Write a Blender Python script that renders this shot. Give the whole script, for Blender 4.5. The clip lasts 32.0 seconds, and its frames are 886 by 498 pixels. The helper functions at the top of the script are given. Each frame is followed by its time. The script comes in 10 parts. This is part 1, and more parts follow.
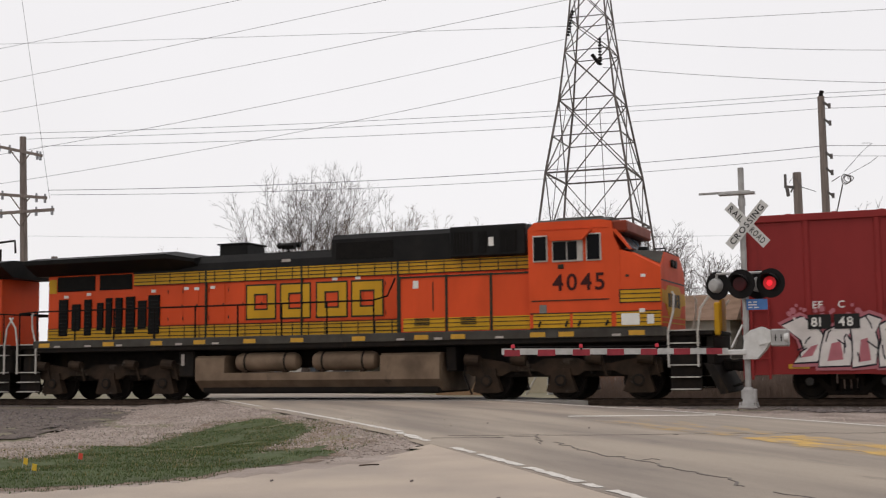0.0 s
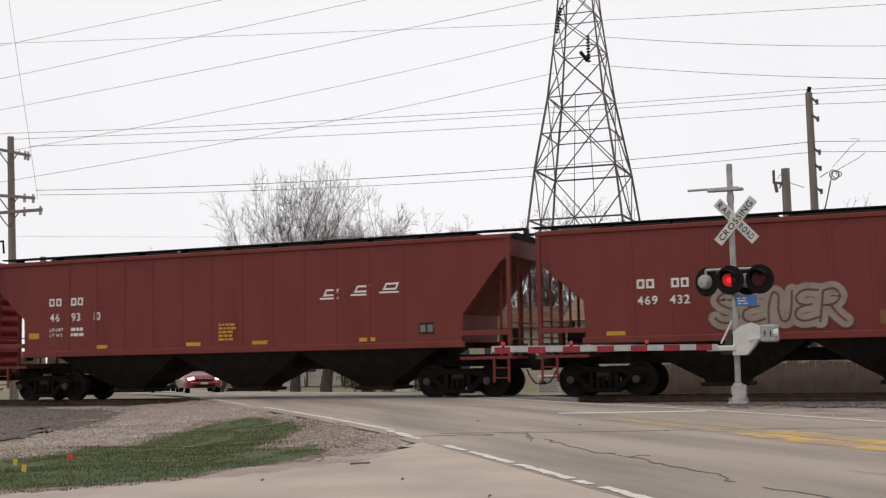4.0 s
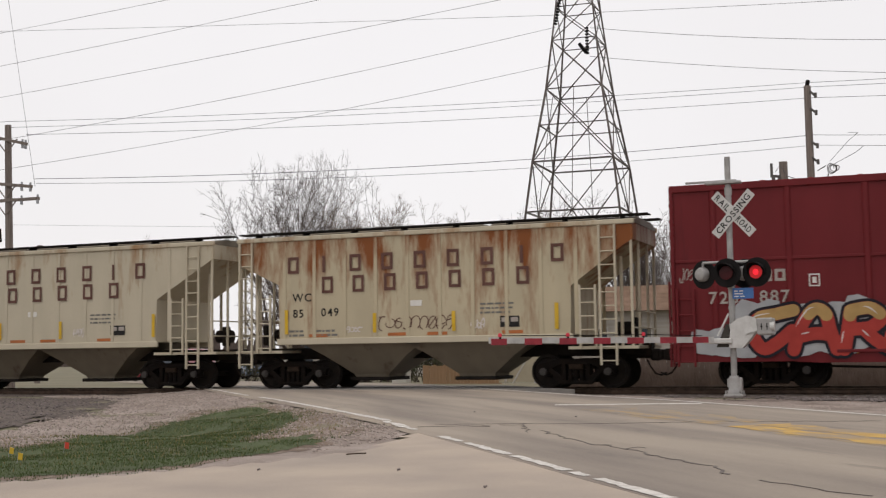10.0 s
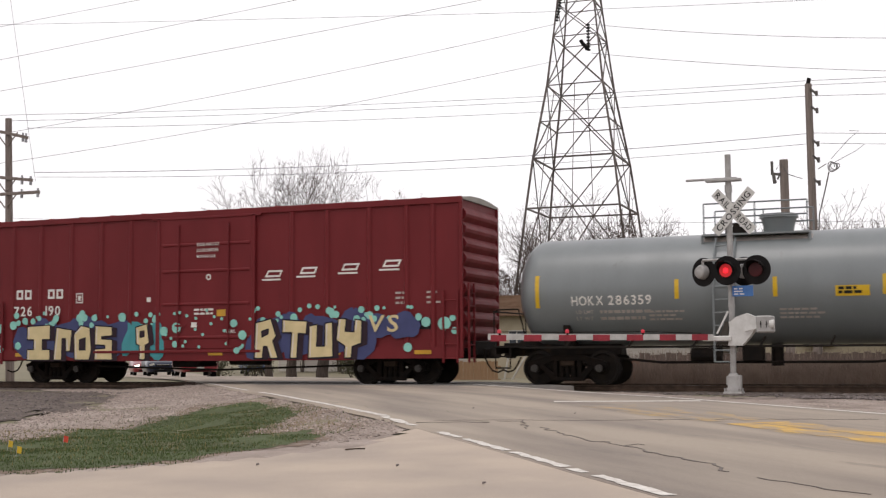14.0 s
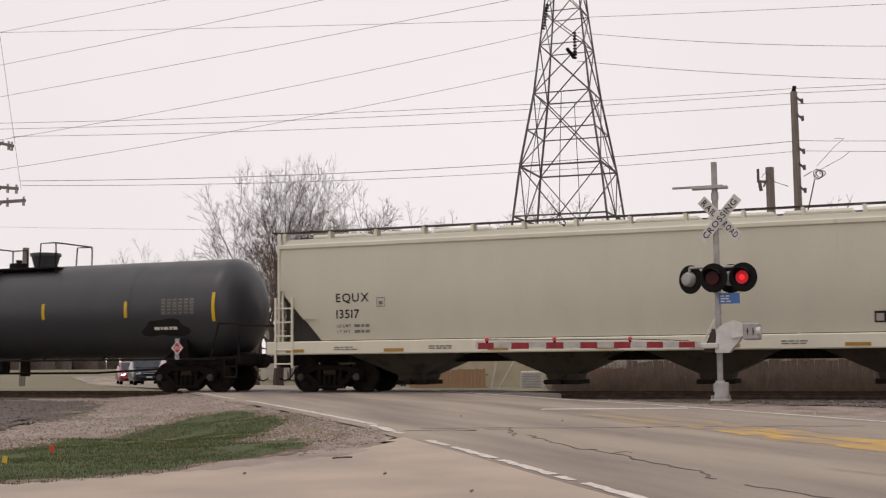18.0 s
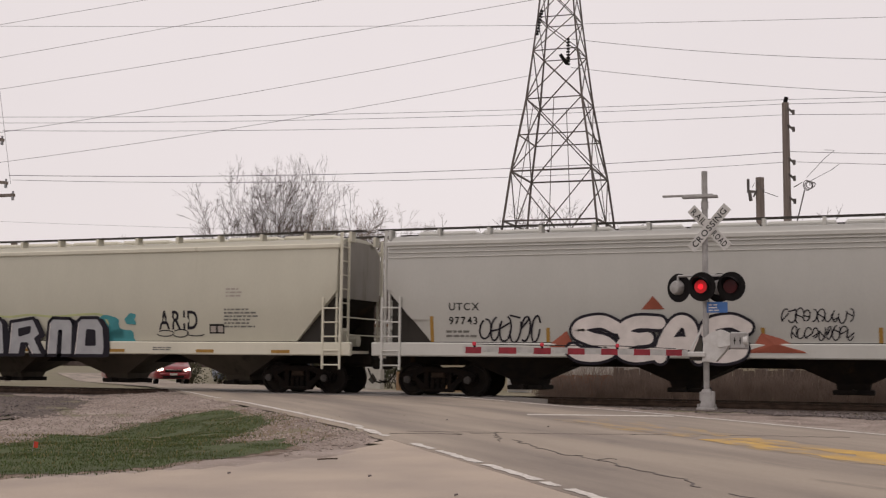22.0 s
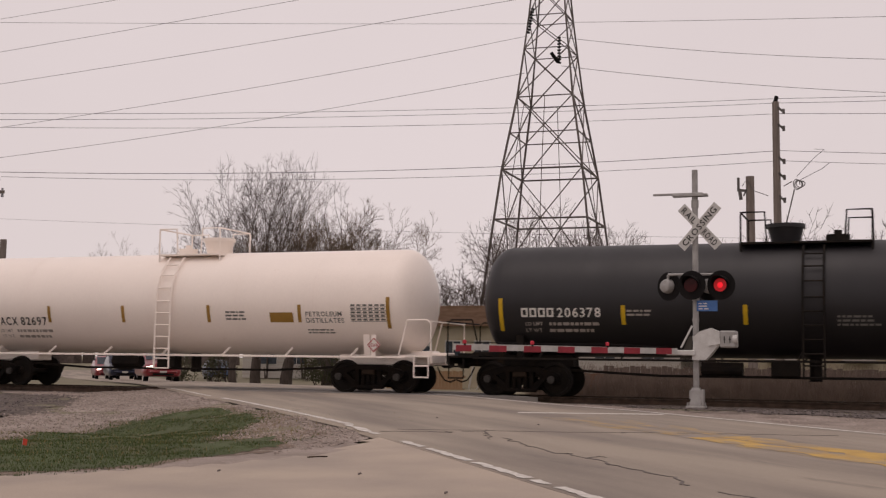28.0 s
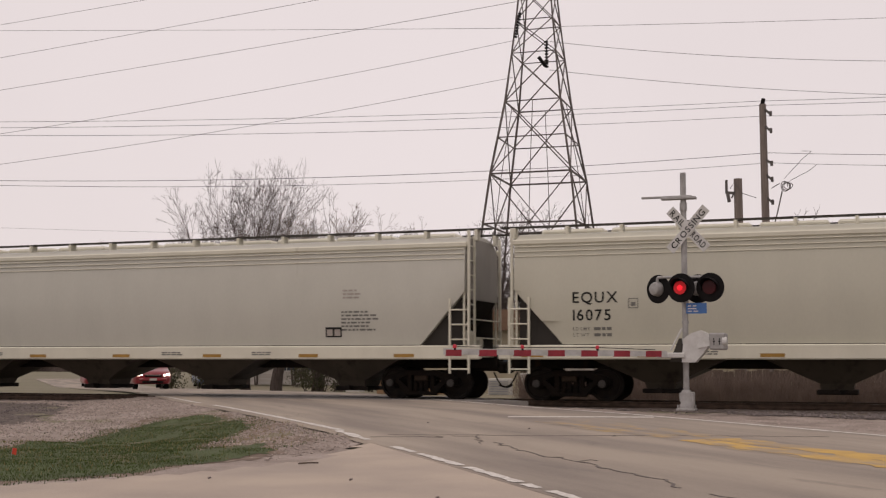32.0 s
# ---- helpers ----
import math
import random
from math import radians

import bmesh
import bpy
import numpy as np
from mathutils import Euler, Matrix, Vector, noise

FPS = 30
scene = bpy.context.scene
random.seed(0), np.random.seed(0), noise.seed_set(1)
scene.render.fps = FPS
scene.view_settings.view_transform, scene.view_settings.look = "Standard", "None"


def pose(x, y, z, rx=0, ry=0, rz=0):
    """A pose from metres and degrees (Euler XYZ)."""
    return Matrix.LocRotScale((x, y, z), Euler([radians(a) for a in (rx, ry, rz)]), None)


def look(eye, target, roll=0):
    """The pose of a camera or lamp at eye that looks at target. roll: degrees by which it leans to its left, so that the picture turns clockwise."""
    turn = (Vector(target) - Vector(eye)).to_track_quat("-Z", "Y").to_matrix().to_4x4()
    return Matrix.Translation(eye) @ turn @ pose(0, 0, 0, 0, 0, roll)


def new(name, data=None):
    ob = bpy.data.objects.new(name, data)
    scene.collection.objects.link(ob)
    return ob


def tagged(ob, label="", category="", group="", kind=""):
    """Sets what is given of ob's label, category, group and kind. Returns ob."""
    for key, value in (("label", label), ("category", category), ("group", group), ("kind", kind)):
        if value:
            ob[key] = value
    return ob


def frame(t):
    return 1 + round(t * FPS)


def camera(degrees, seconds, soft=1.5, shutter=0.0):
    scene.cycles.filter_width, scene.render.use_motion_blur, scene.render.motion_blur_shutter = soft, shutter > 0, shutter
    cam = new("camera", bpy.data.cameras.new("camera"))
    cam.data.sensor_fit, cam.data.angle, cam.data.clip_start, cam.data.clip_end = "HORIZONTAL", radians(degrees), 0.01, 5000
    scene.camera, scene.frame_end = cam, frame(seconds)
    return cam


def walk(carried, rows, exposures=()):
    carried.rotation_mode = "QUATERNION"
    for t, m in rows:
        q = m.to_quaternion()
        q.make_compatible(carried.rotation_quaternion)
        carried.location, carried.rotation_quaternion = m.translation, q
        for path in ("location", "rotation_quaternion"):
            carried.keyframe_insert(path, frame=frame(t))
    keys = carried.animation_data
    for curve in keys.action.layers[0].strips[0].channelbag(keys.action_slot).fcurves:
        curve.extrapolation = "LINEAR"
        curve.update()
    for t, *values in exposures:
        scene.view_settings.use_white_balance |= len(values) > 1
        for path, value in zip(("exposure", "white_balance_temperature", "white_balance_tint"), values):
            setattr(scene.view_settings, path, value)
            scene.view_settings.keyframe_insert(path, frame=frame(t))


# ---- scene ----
# camera and its way
cam = camera(40.2, 32.0, soft=1.25, shutter=0.12)
EYE = (0.0, 0.0, 0.98)
VIEW = [  # seconds, yaw to the right of the track's normal, pitch, lean to the left (degrees)
    (0, -22.34, 5.47, -0.72), (0.5, -22.27, 5.48, -0.41), (1, -22.10, 5.54, -0.57), (1.5, -22.09, 5.55, -0.29),
    (2, -22.09, 5.44, -0.49), (2.5, -22.02, 5.37, -0.58), (3, -21.96, 5.34, -0.63), (3.5, -21.90, 5.31, -0.84),
    (5.5, -21.74, 5.59, -1.57), (6, -21.74, 5.67, -1.32), (6.5, -21.70, 5.74, -1.69), (7, -21.71, 5.59, -2.10),
    (7.5, -21.84, 5.39, -2.25), (8, -21.81, 5.34, -2.08), (8.5, -21.59, 5.27, -0.95), (9, -21.32, 5.04, -0.90),
    (9.5, -21.49, 4.93, -0.73), (10, -21.73, 4.94, -0.76), (10.5, -21.89, 4.98, -0.79), (11, -21.94, 5.00, -0.69),
    (11.5, -21.97, 5.04, -0.67), (12, -21.98, 4.99, -0.46), (12.5, -21.94, 4.92, -1.10), (13, -21.95, 4.78, -0.82),
    (13.5, -21.86, 4.73, -0.43), (14, -21.73, 4.75, -0.43), (14.5, -21.65, 4.83, -0.31), (16.5, -21.52, 5.16, -0.30),
    (17, -21.43, 5.11, -0.47), (17.5, -21.25, 5.09, -0.53), (18, -21.12, 5.12, -0.59), (18.5, -21.10, 5.15, -0.61),
    (19, -21.10, 5.26, -1.24), (19.5, -21.00, 5.20, -0.62), (20, -20.92, 5.32, -0.03), (20.5, -20.90, 5.33, 0.12),
    (21, -20.87, 5.32, 0.31), (21.5, -20.73, 5.30, 0.35), (22, -20.62, 5.28, 0.54), (22.5, -20.55, 5.25, 0.57),
    (23, -20.56, 5.25, 0.59), (23.5, -20.54, 5.23, 0.74), (24, -20.55, 5.22, 1.06), (24.5, -20.54, 5.24, 0.96),
    (25, -20.46, 5.29, 0.80), (25.5, -20.39, 5.32, 0.67), (27.5, -20.26, 5.18, 0.62), (28, -20.17, 5.19, 0.64),
    (28.5, -20.09, 5.15, 0.66), (29, -20.03, 5.16, 0.62), (29.5, -19.97, 5.29, 0.39), (30, -19.85, 5.46, 0.55),
    (30.5, -19.76, 5.55, 0.54), (31, -19.66, 5.61, 0.74), (31.5, -19.62, 5.55, 0.39), (32, -19.66, 5.42, 0.09),
]
TRAVEL = (1.0054, -0.0404, -0.1461, 0.1876, 0.3436, -0.4216, -0.1808, 0.2360)


def aim(yaw, pitch):
    a, b = radians(yaw), radians(pitch)
    return (EYE[0] + math.sin(a) * math.cos(b), EYE[1] + math.cos(a) * math.cos(b), EYE[2] + math.sin(b))


walk(cam, [(t, look(EYE, aim(yaw, pitch), lean)) for t, yaw, pitch, lean in VIEW],
     exposures=[(0, 0.08, 6500, 11), (2, 0.06, 6450, 11), (3, 0.13, 6430, 11), (6, 0.13, 6430, 10), (7, 0.09, 6450, 10), (8, 0.14, 6480, 10), (9, 0.01, 6530, 11), (11, 0.2, 6530, 11), (13, 0.27, 6530, 14), (14, 0.32, 6530, 13), (17, 0.15, 6680, 16), (18, 0.0, 6780, 16), (19, -0.12, 6800, 16), (23, -0.14, 6850, 18), (24, -0.08, 6850, 18), (25, 0.12, 6850, 17), (27.5, -0.25, 7000, 22), (28, -0.35, 7050, 23), (29, 0.02, 6930, 16), (30, 0.03, 6930, 17), (31, -0.2, 6950, 19), (32, -0.19, 6950, 20)])


def travel(t):
    """Metres that the train has gone to the left, by seconds."""
    u = t / 16 - 1
    return 160 * sum(c * u ** (k + 1) / (k + 1) for k, c in enumerate(TRAVEL))


# light: a bright overcast sky
world = bpy.data.worlds.new("overcast")
scene.world = world
world.use_nodes = True
wn, wl = world.node_tree.nodes, world.node_tree.links
wn.clear()
w_out, w_bg, w_sky = wn.new("ShaderNodeOutputWorld"), wn.new("ShaderNodeBackground"), wn.new("ShaderNodeTexSky")
w_sky.sky_type = "NISHITA"
w_sky.sun_disc = False
w_sky.sun_elevation, w_sky.sun_rotation = radians(48), radians(215)
w_sky.air_density, w_sky.dust_density, w_sky.ozone_density = 1.0, 4.0, 1.0
w_mix = wn.new("ShaderNodeMix")
w_mix.data_type = "RGBA"
w_mix.inputs[0].default_value = 0.93
# faint unevenness of the cloud cover
w_tex, w_noise, w_map = wn.new("ShaderNodeTexCoord"), wn.new("ShaderNodeTexNoise"), wn.new("ShaderNodeMix")
w_noise.inputs["Scale"].default_value, w_noise.inputs["Detail"].default_value = 3.0, 5.0
w_map.data_type = "RGBA"
w_map.inputs[6].default_value, w_map.inputs[7].default_value = (8.4, 8.2, 8.2, 1), (9.44, 9.3, 9.36, 1)
wl.new(w_tex.outputs["Generated"], w_noise.inputs["Vector"])
wl.new(w_noise.outputs[0], w_map.inputs[0])
wl.new(w_map.outputs[2], w_mix.inputs[7])
wl.new(w_sky.outputs[0], w_mix.inputs[6])
wl.new(w_mix.outputs[2], w_bg.inputs[0])
w_bg.inputs[1].default_value = 0.1
wl.new(w_bg.outputs[0], w_out.inputs[0])
sun = new("sun", bpy.data.lights.new("sun", "SUN"))
sun.data.energy, sun.data.angle, sun.data.color = 0.6, radians(25), (1.0, 0.96, 0.9)
sun.matrix_world = look((-8, -8, 55), (0, 10, 0))

# ---- mesh and material tools ----
class Shape:
    """Collects corners and faces for one mesh."""

    def __init__(self):
        self.v, self.f = [], []

    def add(self, pts, faces):
        n = len(self.v)
        self.v += [tuple(p) for p in pts]
        self.f += [tuple(i + n for i in q) for q in faces]
        return self

    def box(self, x0, x1, y0, y1, z0, z1, c=0.0):
        x0, x1, y0, y1, z0, z1 = min(x0, x1), max(x0, x1), min(y0, y1), max(y0, y1), min(z0, z1), max(z0, z1)
        c = min(c, (x1 - x0) * 0.45, (y1 - y0) * 0.45, (z1 - z0) * 0.45)
        if c <= 0:
            return self.add([(x, y, z) for z in (z0, z1) for y in (y0, y1) for x in (x0, x1)],
                            [(0, 2, 3, 1), (4, 5, 7, 6), (0, 1, 5, 4), (2, 6, 7, 3), (0, 4, 6, 2), (1, 3, 7, 5)])
        pts, where = [], {}
        for i, x in enumerate((x0, x1)):
            for j, y in enumerate((y0, y1)):
                for k, z in enumerate((z0, z1)):
                    dx, dy, dz = (c, -c)[i], (c, -c)[j], (c, -c)[k]
                    for a, p in enumerate(((x, y + dy, z + dz), (x + dx, y, z + dz), (x + dx, y + dy, z))):
                        where[i, j, k, a] = len(pts)
                        pts.append(p)
        w, faces = where, []
        for s in (0, 1):
            q = [(0, 0), (0, 1), (1, 1), (1, 0)]
            q = q if s == 0 else q[::-1]
            faces.append([w[s, a, b, 0] for a, b in q])
            faces.append([w[a, s, b, 1] for a, b in q[::-1]])
            faces.append([w[a, b, s, 2] for a, b in q])
        for a in (0, 1):
            for b in (0, 1):
                s = (a + b) % 2
                e = [w[0, a, b, 1], w[1, a, b, 1], w[1, a, b, 2], w[0, a, b, 2]]
                faces.append(e if s == 0 else e[::-1])
                e = [w[a, 0, b, 0], w[a, 1, b, 0], w[a, 1, b, 2], w[a, 0, b, 2]]
                faces.append(e if s == 1 else e[::-1])
                e = [w[a, b, 0, 0], w[a, b, 1, 0], w[a, b, 1, 1], w[a, b, 0, 1]]
                faces.append(e if s == 0 else e[::-1])
                for k in (0, 1):
                    t = [w[a, b, k, 0], w[a, b, k, 1], w[a, b, k, 2]]
                    faces.append(t if (a + b + k) % 2 == 0 else t[::-1])
        return self.add(pts, faces)

    def rod(self, p, q, r, n=8, r2=None, caps=True):
        """A round bar from p to q."""
        p, q = Vector(p), Vector(q)
        d = (q - p).normalized()
        a = d.orthogonal().normalized()
        b = d.cross(a)
        r2 = r if r2 is None else r2
        pts = []
        for o, rr in ((p, r), (q, r2)):
            pts += [o + (a * math.cos(i * math.tau / n) + b * math.sin(i * math.tau / n)) * rr for i in range(n)]
        faces = [(i, (i + 1) % n, n + (i + 1) % n, n + i) for i in range(n)]
        if caps:
            faces += [tuple(range(n - 1, -1, -1)), tuple(range(n, 2 * n))]
        return self.add(pts, faces)

    def bar(self, p, q, w, h, up=(0, 0, 1)):
        """A square bar from p to q, w wide and h high."""
        p, q = Vector(p), Vector(q)
        d = (q - p).normalized()
        s = d.cross(Vector(up))
        s = (s if s.length > 1e-4 else d.orthogonal()).normalized()
        u = s.cross(d)
        pts = [o + s * (a * w / 2) + u * (b * h / 2) for o in (p, q) for a, b in ((-1, -1), (1, -1), (1, 1), (-1, 1))]
        return self.add(pts, [(0, 1, 2, 3), (7, 6, 5, 4), (0, 4, 5, 1), (1, 5, 6, 2), (2, 6, 7, 3), (3, 7, 4, 0)])

    def path(self, pts, r, n=6):
        """One unbroken tube through the points; r is one radius or one for each point."""
        pts = [Vector(p) for p in pts]
        rs = r if isinstance(r, (list, tuple)) else [r] * len(pts)
        rings, a = [], None
        for i, p in enumerate(pts):
            d = (pts[min(i + 1, len(pts) - 1)] - pts[max(i - 1, 0)]).normalized()
            a = d.orthogonal() if a is None else a - d * a.dot(d)
            a = (a if a.length > 1e-5 else d.orthogonal()).normalized()
            b = d.cross(a)
            rings.append([p + (a * math.cos(j * math.tau / n) + b * math.sin(j * math.tau / n)) * rs[i] for j in range(n)])
        return self.loft(rings)

    def prism(self, poly, a, b, axis="x"):
        """A flat outline drawn out from a to b along an axis. The outline's pairs are (y, z), (x, z) or (x, y)."""
        n = len(poly)

        def at(u, v, w):
            return {"x": (w, u, v), "y": (u, w, v), "z": (u, v, w)}[axis]
        pts = [at(u, v, a) for u, v in poly] + [at(u, v, b) for u, v in poly]
        return self.add(pts, [tuple(range(n - 1, -1, -1)), tuple(range(n, 2 * n))] + [(i, (i + 1) % n, n + (i + 1) % n, n + i) for i in range(n)])

    def loft(self, rings, caps=True):
        """A skin over rings of equal count."""
        n = len(rings[0])
        faces = []
        for k in range(len(rings) - 1):
            faces += [(k * n + i, k * n + (i + 1) % n, (k + 1) * n + (i + 1) % n, (k + 1) * n + i) for i in range(n)]
        if caps:
            faces += [tuple(range(n - 1, -1, -1)), tuple(range((len(rings) - 1) * n, len(rings) * n))]
        return self.add([p for r in rings for p in r], faces)

    def disc(self, c, r, y0, y1, n=24, hole=0.0):
        """A round plate facing along y."""
        x, z = c
        o = [(x + r * math.cos(i * math.tau / n), z + r * math.sin(i * math.tau / n)) for i in range(n)]
        if not hole:
            return self.prism(o, y0, y1, "y")
        w = [(x + hole * math.cos(i * math.tau / n), z + hole * math.sin(i * math.tau / n)) for i in range(n)]
        rings = [[(a, y0, b) for a, b in o], [(a, y1, b) for a, b in o], [(a, y1, b) for a, b in w], [(a, y0, b) for a, b in w]]
        return self.loft(rings + [rings[0]], caps=False)

    def mesh(self, name, material, smooth=False):
        me = bpy.data.meshes.new(name)
        me.from_pydata(self.v, [], self.f)
        me.materials.append(material)
        bm = bmesh.new()
        bm.from_mesh(me)
        bmesh.ops.recalc_face_normals(bm, faces=bm.faces)
        bm.to_mesh(me)
        bm.free()
        if smooth:
            me.shade_smooth()
            me.set_sharp_from_angle(angle=radians(35))
        return me


def part(name, shape, material, parent, label="", smooth=False):
    """Links a shape as one mesh object under a thing or a part."""
    ob = new(name, shape.mesh(name, material, smooth))
    ob.parent = parent
    return tagged(ob, label)


def thing(name, label, category, m=None, group="", kind=""):
    ob = new(name)
    ob.empty_display_size = 0.3
    if m is not None:
        ob.matrix_basis = m
    return tagged(ob, label, category, group, kind)


def solid(name, shape, material, label, category, group="", kind="", smooth=False):
    ob = new(name, shape.mesh(name, material, smooth))
    return tagged(ob, label, category, group, kind)


def rgb(h):
    return tuple(((int(h[i:i + 2], 16) / 255) ** 2.2) for i in (0, 2, 4)) + (1,)


def surface(name, c1, c2=None, scale=3.0, rough=0.6, metal=0.0, bump=0.1, grain=60.0, stretch=(1, 1, 1), lo=0.35, hi=0.7,
            spots=None, spot_amount=0.0, spot_scale=1.5, drips=(1, 1, 0.15), coat=0.0, vary=0.15, spec=None, high=None, turn=0.0):
    """A painted, metal, wood or stone surface: two colours mixed by noise, fine grain, relief, and patches of a third colour.
    high: (z0, z1, k), patches that gather from z0 up to z1; turn: degrees by which the pattern lies round z."""
    m = bpy.data.materials.new(name)
    m.use_nodes = True
    nt = m.node_tree
    nd, lk = nt.nodes, nt.links
    bs = nd["Principled BSDF"]
    co = nd.new("ShaderNodeTexCoord")
    mp = nd.new("ShaderNodeMapping")
    mp.inputs["Scale"].default_value = stretch
    src = co.outputs["Object"]
    if turn:
        vt = nd.new("ShaderNodeVectorRotate")
        vt.rotation_type = "Z_AXIS"
        vt.inputs["Angle"].default_value = radians(-turn)
        lk.new(src, vt.inputs["Vector"])
        src = vt.outputs[0]
    lk.new(src, mp.inputs[0])
    n1 = nd.new("ShaderNodeTexNoise")
    n1.inputs["Scale"].default_value, n1.inputs["Detail"].default_value = scale, 6
    lk.new(mp.outputs[0], n1.inputs["Vector"])
    n2 = nd.new("ShaderNodeTexNoise")
    n2.inputs["Scale"].default_value, n2.inputs["Detail"].default_value = grain, 3
    lk.new(mp.outputs[0], n2.inputs["Vector"])
    ramp = nd.new("ShaderNodeMapRange")
    ramp.inputs[1].default_value, ramp.inputs[2].default_value = lo, hi
    lk.new(n1.outputs[0], ramp.inputs[0])
    mx = nd.new("ShaderNodeMix")
    mx.data_type = "RGBA"
    mx.inputs[6].default_value, mx.inputs[7].default_value = c1, c2 or tuple(k * 0.7 for k in c1[:3]) + (1,)
    lk.new(ramp.outputs[0], mx.inputs[0])
    col = mx.outputs[2]
    if spots:
        mp2 = nd.new("ShaderNodeMapping")
        mp2.inputs["Scale"].default_value = drips
        lk.new(src, mp2.inputs[0])
        n3 = nd.new("ShaderNodeTexNoise")
        n3.inputs["Scale"].default_value, n3.inputs["Detail"].default_value, n3.inputs["Roughness"].default_value = spot_scale, 7, 0.65
        lk.new(mp2.outputs[0], n3.inputs["Vector"])
        r3 = nd.new("ShaderNodeMapRange")
        r3.inputs[1].default_value, r3.inputs[2].default_value = 0.72 - spot_amount * 0.4, 0.86 - spot_amount * 0.4
        dose = n3.outputs[0]
        if high:
            sx, up, more = nd.new("ShaderNodeSeparateXYZ"), nd.new("ShaderNodeMapRange"), nd.new("ShaderNodeMath")
            lk.new(co.outputs["Object"], sx.inputs[0])
            lk.new(sx.outputs[2], up.inputs[0])
            up.inputs[1].default_value, up.inputs[2].default_value, up.inputs[4].default_value = high
            lk.new(dose, more.inputs[0])
            lk.new(up.outputs[0], more.inputs[1])
            dose = more.outputs[0]
        lk.new(dose, r3.inputs[0])
        m3 = nd.new("ShaderNodeMix")
        m3.data_type = "RGBA"
        m3.inputs[7].default_value = spots
        lk.new(r3.outputs[0], m3.inputs[0])
        lk.new(col, m3.inputs[6])
        col = m3.outputs[2]
    hs = nd.new("ShaderNodeHueSaturation")
    vr = nd.new("ShaderNodeMapRange")
    vr.inputs[3].default_value, vr.inputs[4].default_value = 1 - vary, 1 + vary
    lk.new(n2.outputs[0], vr.inputs[0])
    lk.new(vr.outputs[0], hs.inputs["Value"])
    lk.new(col, hs.inputs["Color"])
    lk.new(hs.outputs[0], bs.inputs["Base Color"])
    rr = nd.new("ShaderNodeMapRange")
    rr.inputs[3].default_value, rr.inputs[4].default_value = max(0.05, rough - 0.1), min(1, rough + 0.12)
    lk.new(n1.outputs[0], rr.inputs[0])
    lk.new(rr.outputs[0], bs.inputs["Roughness"])
    bs.inputs["Metallic"].default_value = metal
    bs.inputs["Coat Weight"].default_value = coat
    bs.inputs["Coat Roughness"].default_value = 0.12
    if spec is not None:
        bs.inputs["Specular IOR Level"].default_value = spec
    if max(c1[:3]) < 0.06 and not metal and spec is None:
        bs.inputs["Specular IOR Level"].default_value = 0.22 if max(c1[:3]) > 0.012 else 0.1
    if bump:
        bp = nd.new("ShaderNodeBump")
        bp.inputs["Strength"].default_value, bp.inputs["Distance"].default_value = bump, 0.02
        lk.new(n2.outputs[0], bp.inputs["Height"])
        lk.new(bp.outputs[0], bs.inputs["Normal"])
    return m


def glow(name, c, strength):
    m = bpy.data.materials.new(name)
    m.use_nodes = True
    bs = m.node_tree.nodes["Principled BSDF"]
    bs.inputs["Base Color"].default_value = c
    bs.inputs["Emission Color"].default_value, bs.inputs["Emission Strength"].default_value = c, strength
    return m


def paint(name, h, rough=0.5, var=0.8):
    c = rgb(h)
    return surface(name, c, tuple(k * var for k in c[:3]) + (1,), scale=2.5, rough=rough, bump=0.05)


STEEL_DARK = surface("grimy_black_steel", rgb("211f1e"), rgb("2c2723"), scale=4, rough=0.75, bump=0.3, spots=rgb("3d3126"), spot_amount=0.3)
GREY_STEEL = surface("galvanised_steel", rgb("9fa0a3"), rgb("85878b"), scale=6, rough=0.5, metal=0.4, bump=0.05)
TOWER_STEEL = surface("weathered_tower_steel", rgb("625a56"), rgb("4d4642"), scale=0.8, rough=0.7, metal=0.2)
POLE_WOOD = surface("weathered_pole_wood", rgb("81766f"), rgb("665d58"), scale=2, rough=0.9, stretch=(8, 8, 0.4), bump=0.4)
WIRE = surface("dark_wire", rgb("5e5c5e"), rgb("525254"), rough=0.6, bump=0)
RAIL = surface("rusty_rail_steel", rgb("4d3d33"), rgb("35291f"), scale=5, rough=0.6, metal=0.5)
TIE = surface("creosoted_timber", rgb("3b322b"), rgb("55483d"), scale=3, rough=0.9, bump=0.5)
ASPHALT = surface("worn_grey_asphalt", rgb("988c7e"), rgb("7d736a"), scale=0.9, rough=0.9, bump=0.35, grain=90, stretch=(0.12, 1, 1), lo=0.38, hi=0.62, spots=rgb("6b635d"), spot_amount=0.3, spot_scale=1.1, drips=(0.25, 1, 1), turn=130)
CONCRETE = surface("pale_side_road_concrete", rgb("aa9b8c"), rgb("968a7f"), scale=0.7, rough=0.9, bump=0.3, grain=80, spots=rgb("93877d"), spot_amount=0.12, spot_scale=0.7, drips=(1, 1, 1))
LINE_WHITE = surface("worn_white_road_paint", rgb("d2cdc6"), rgb("b5aea6"), scale=9, rough=0.8, bump=0.2, spots=rgb("968c81"), spot_amount=0.42, spot_scale=7, drips=(1, 1, 1))
LINE_YELLOW = surface("worn_yellow_road_paint", rgb("c09a4c"), rgb("ab8a52"), scale=3, rough=0.8, bump=0.2, spots=rgb("94826a"), spot_amount=0.62, spot_scale=1.2, drips=(0.6, 1.4, 1), turn=130)
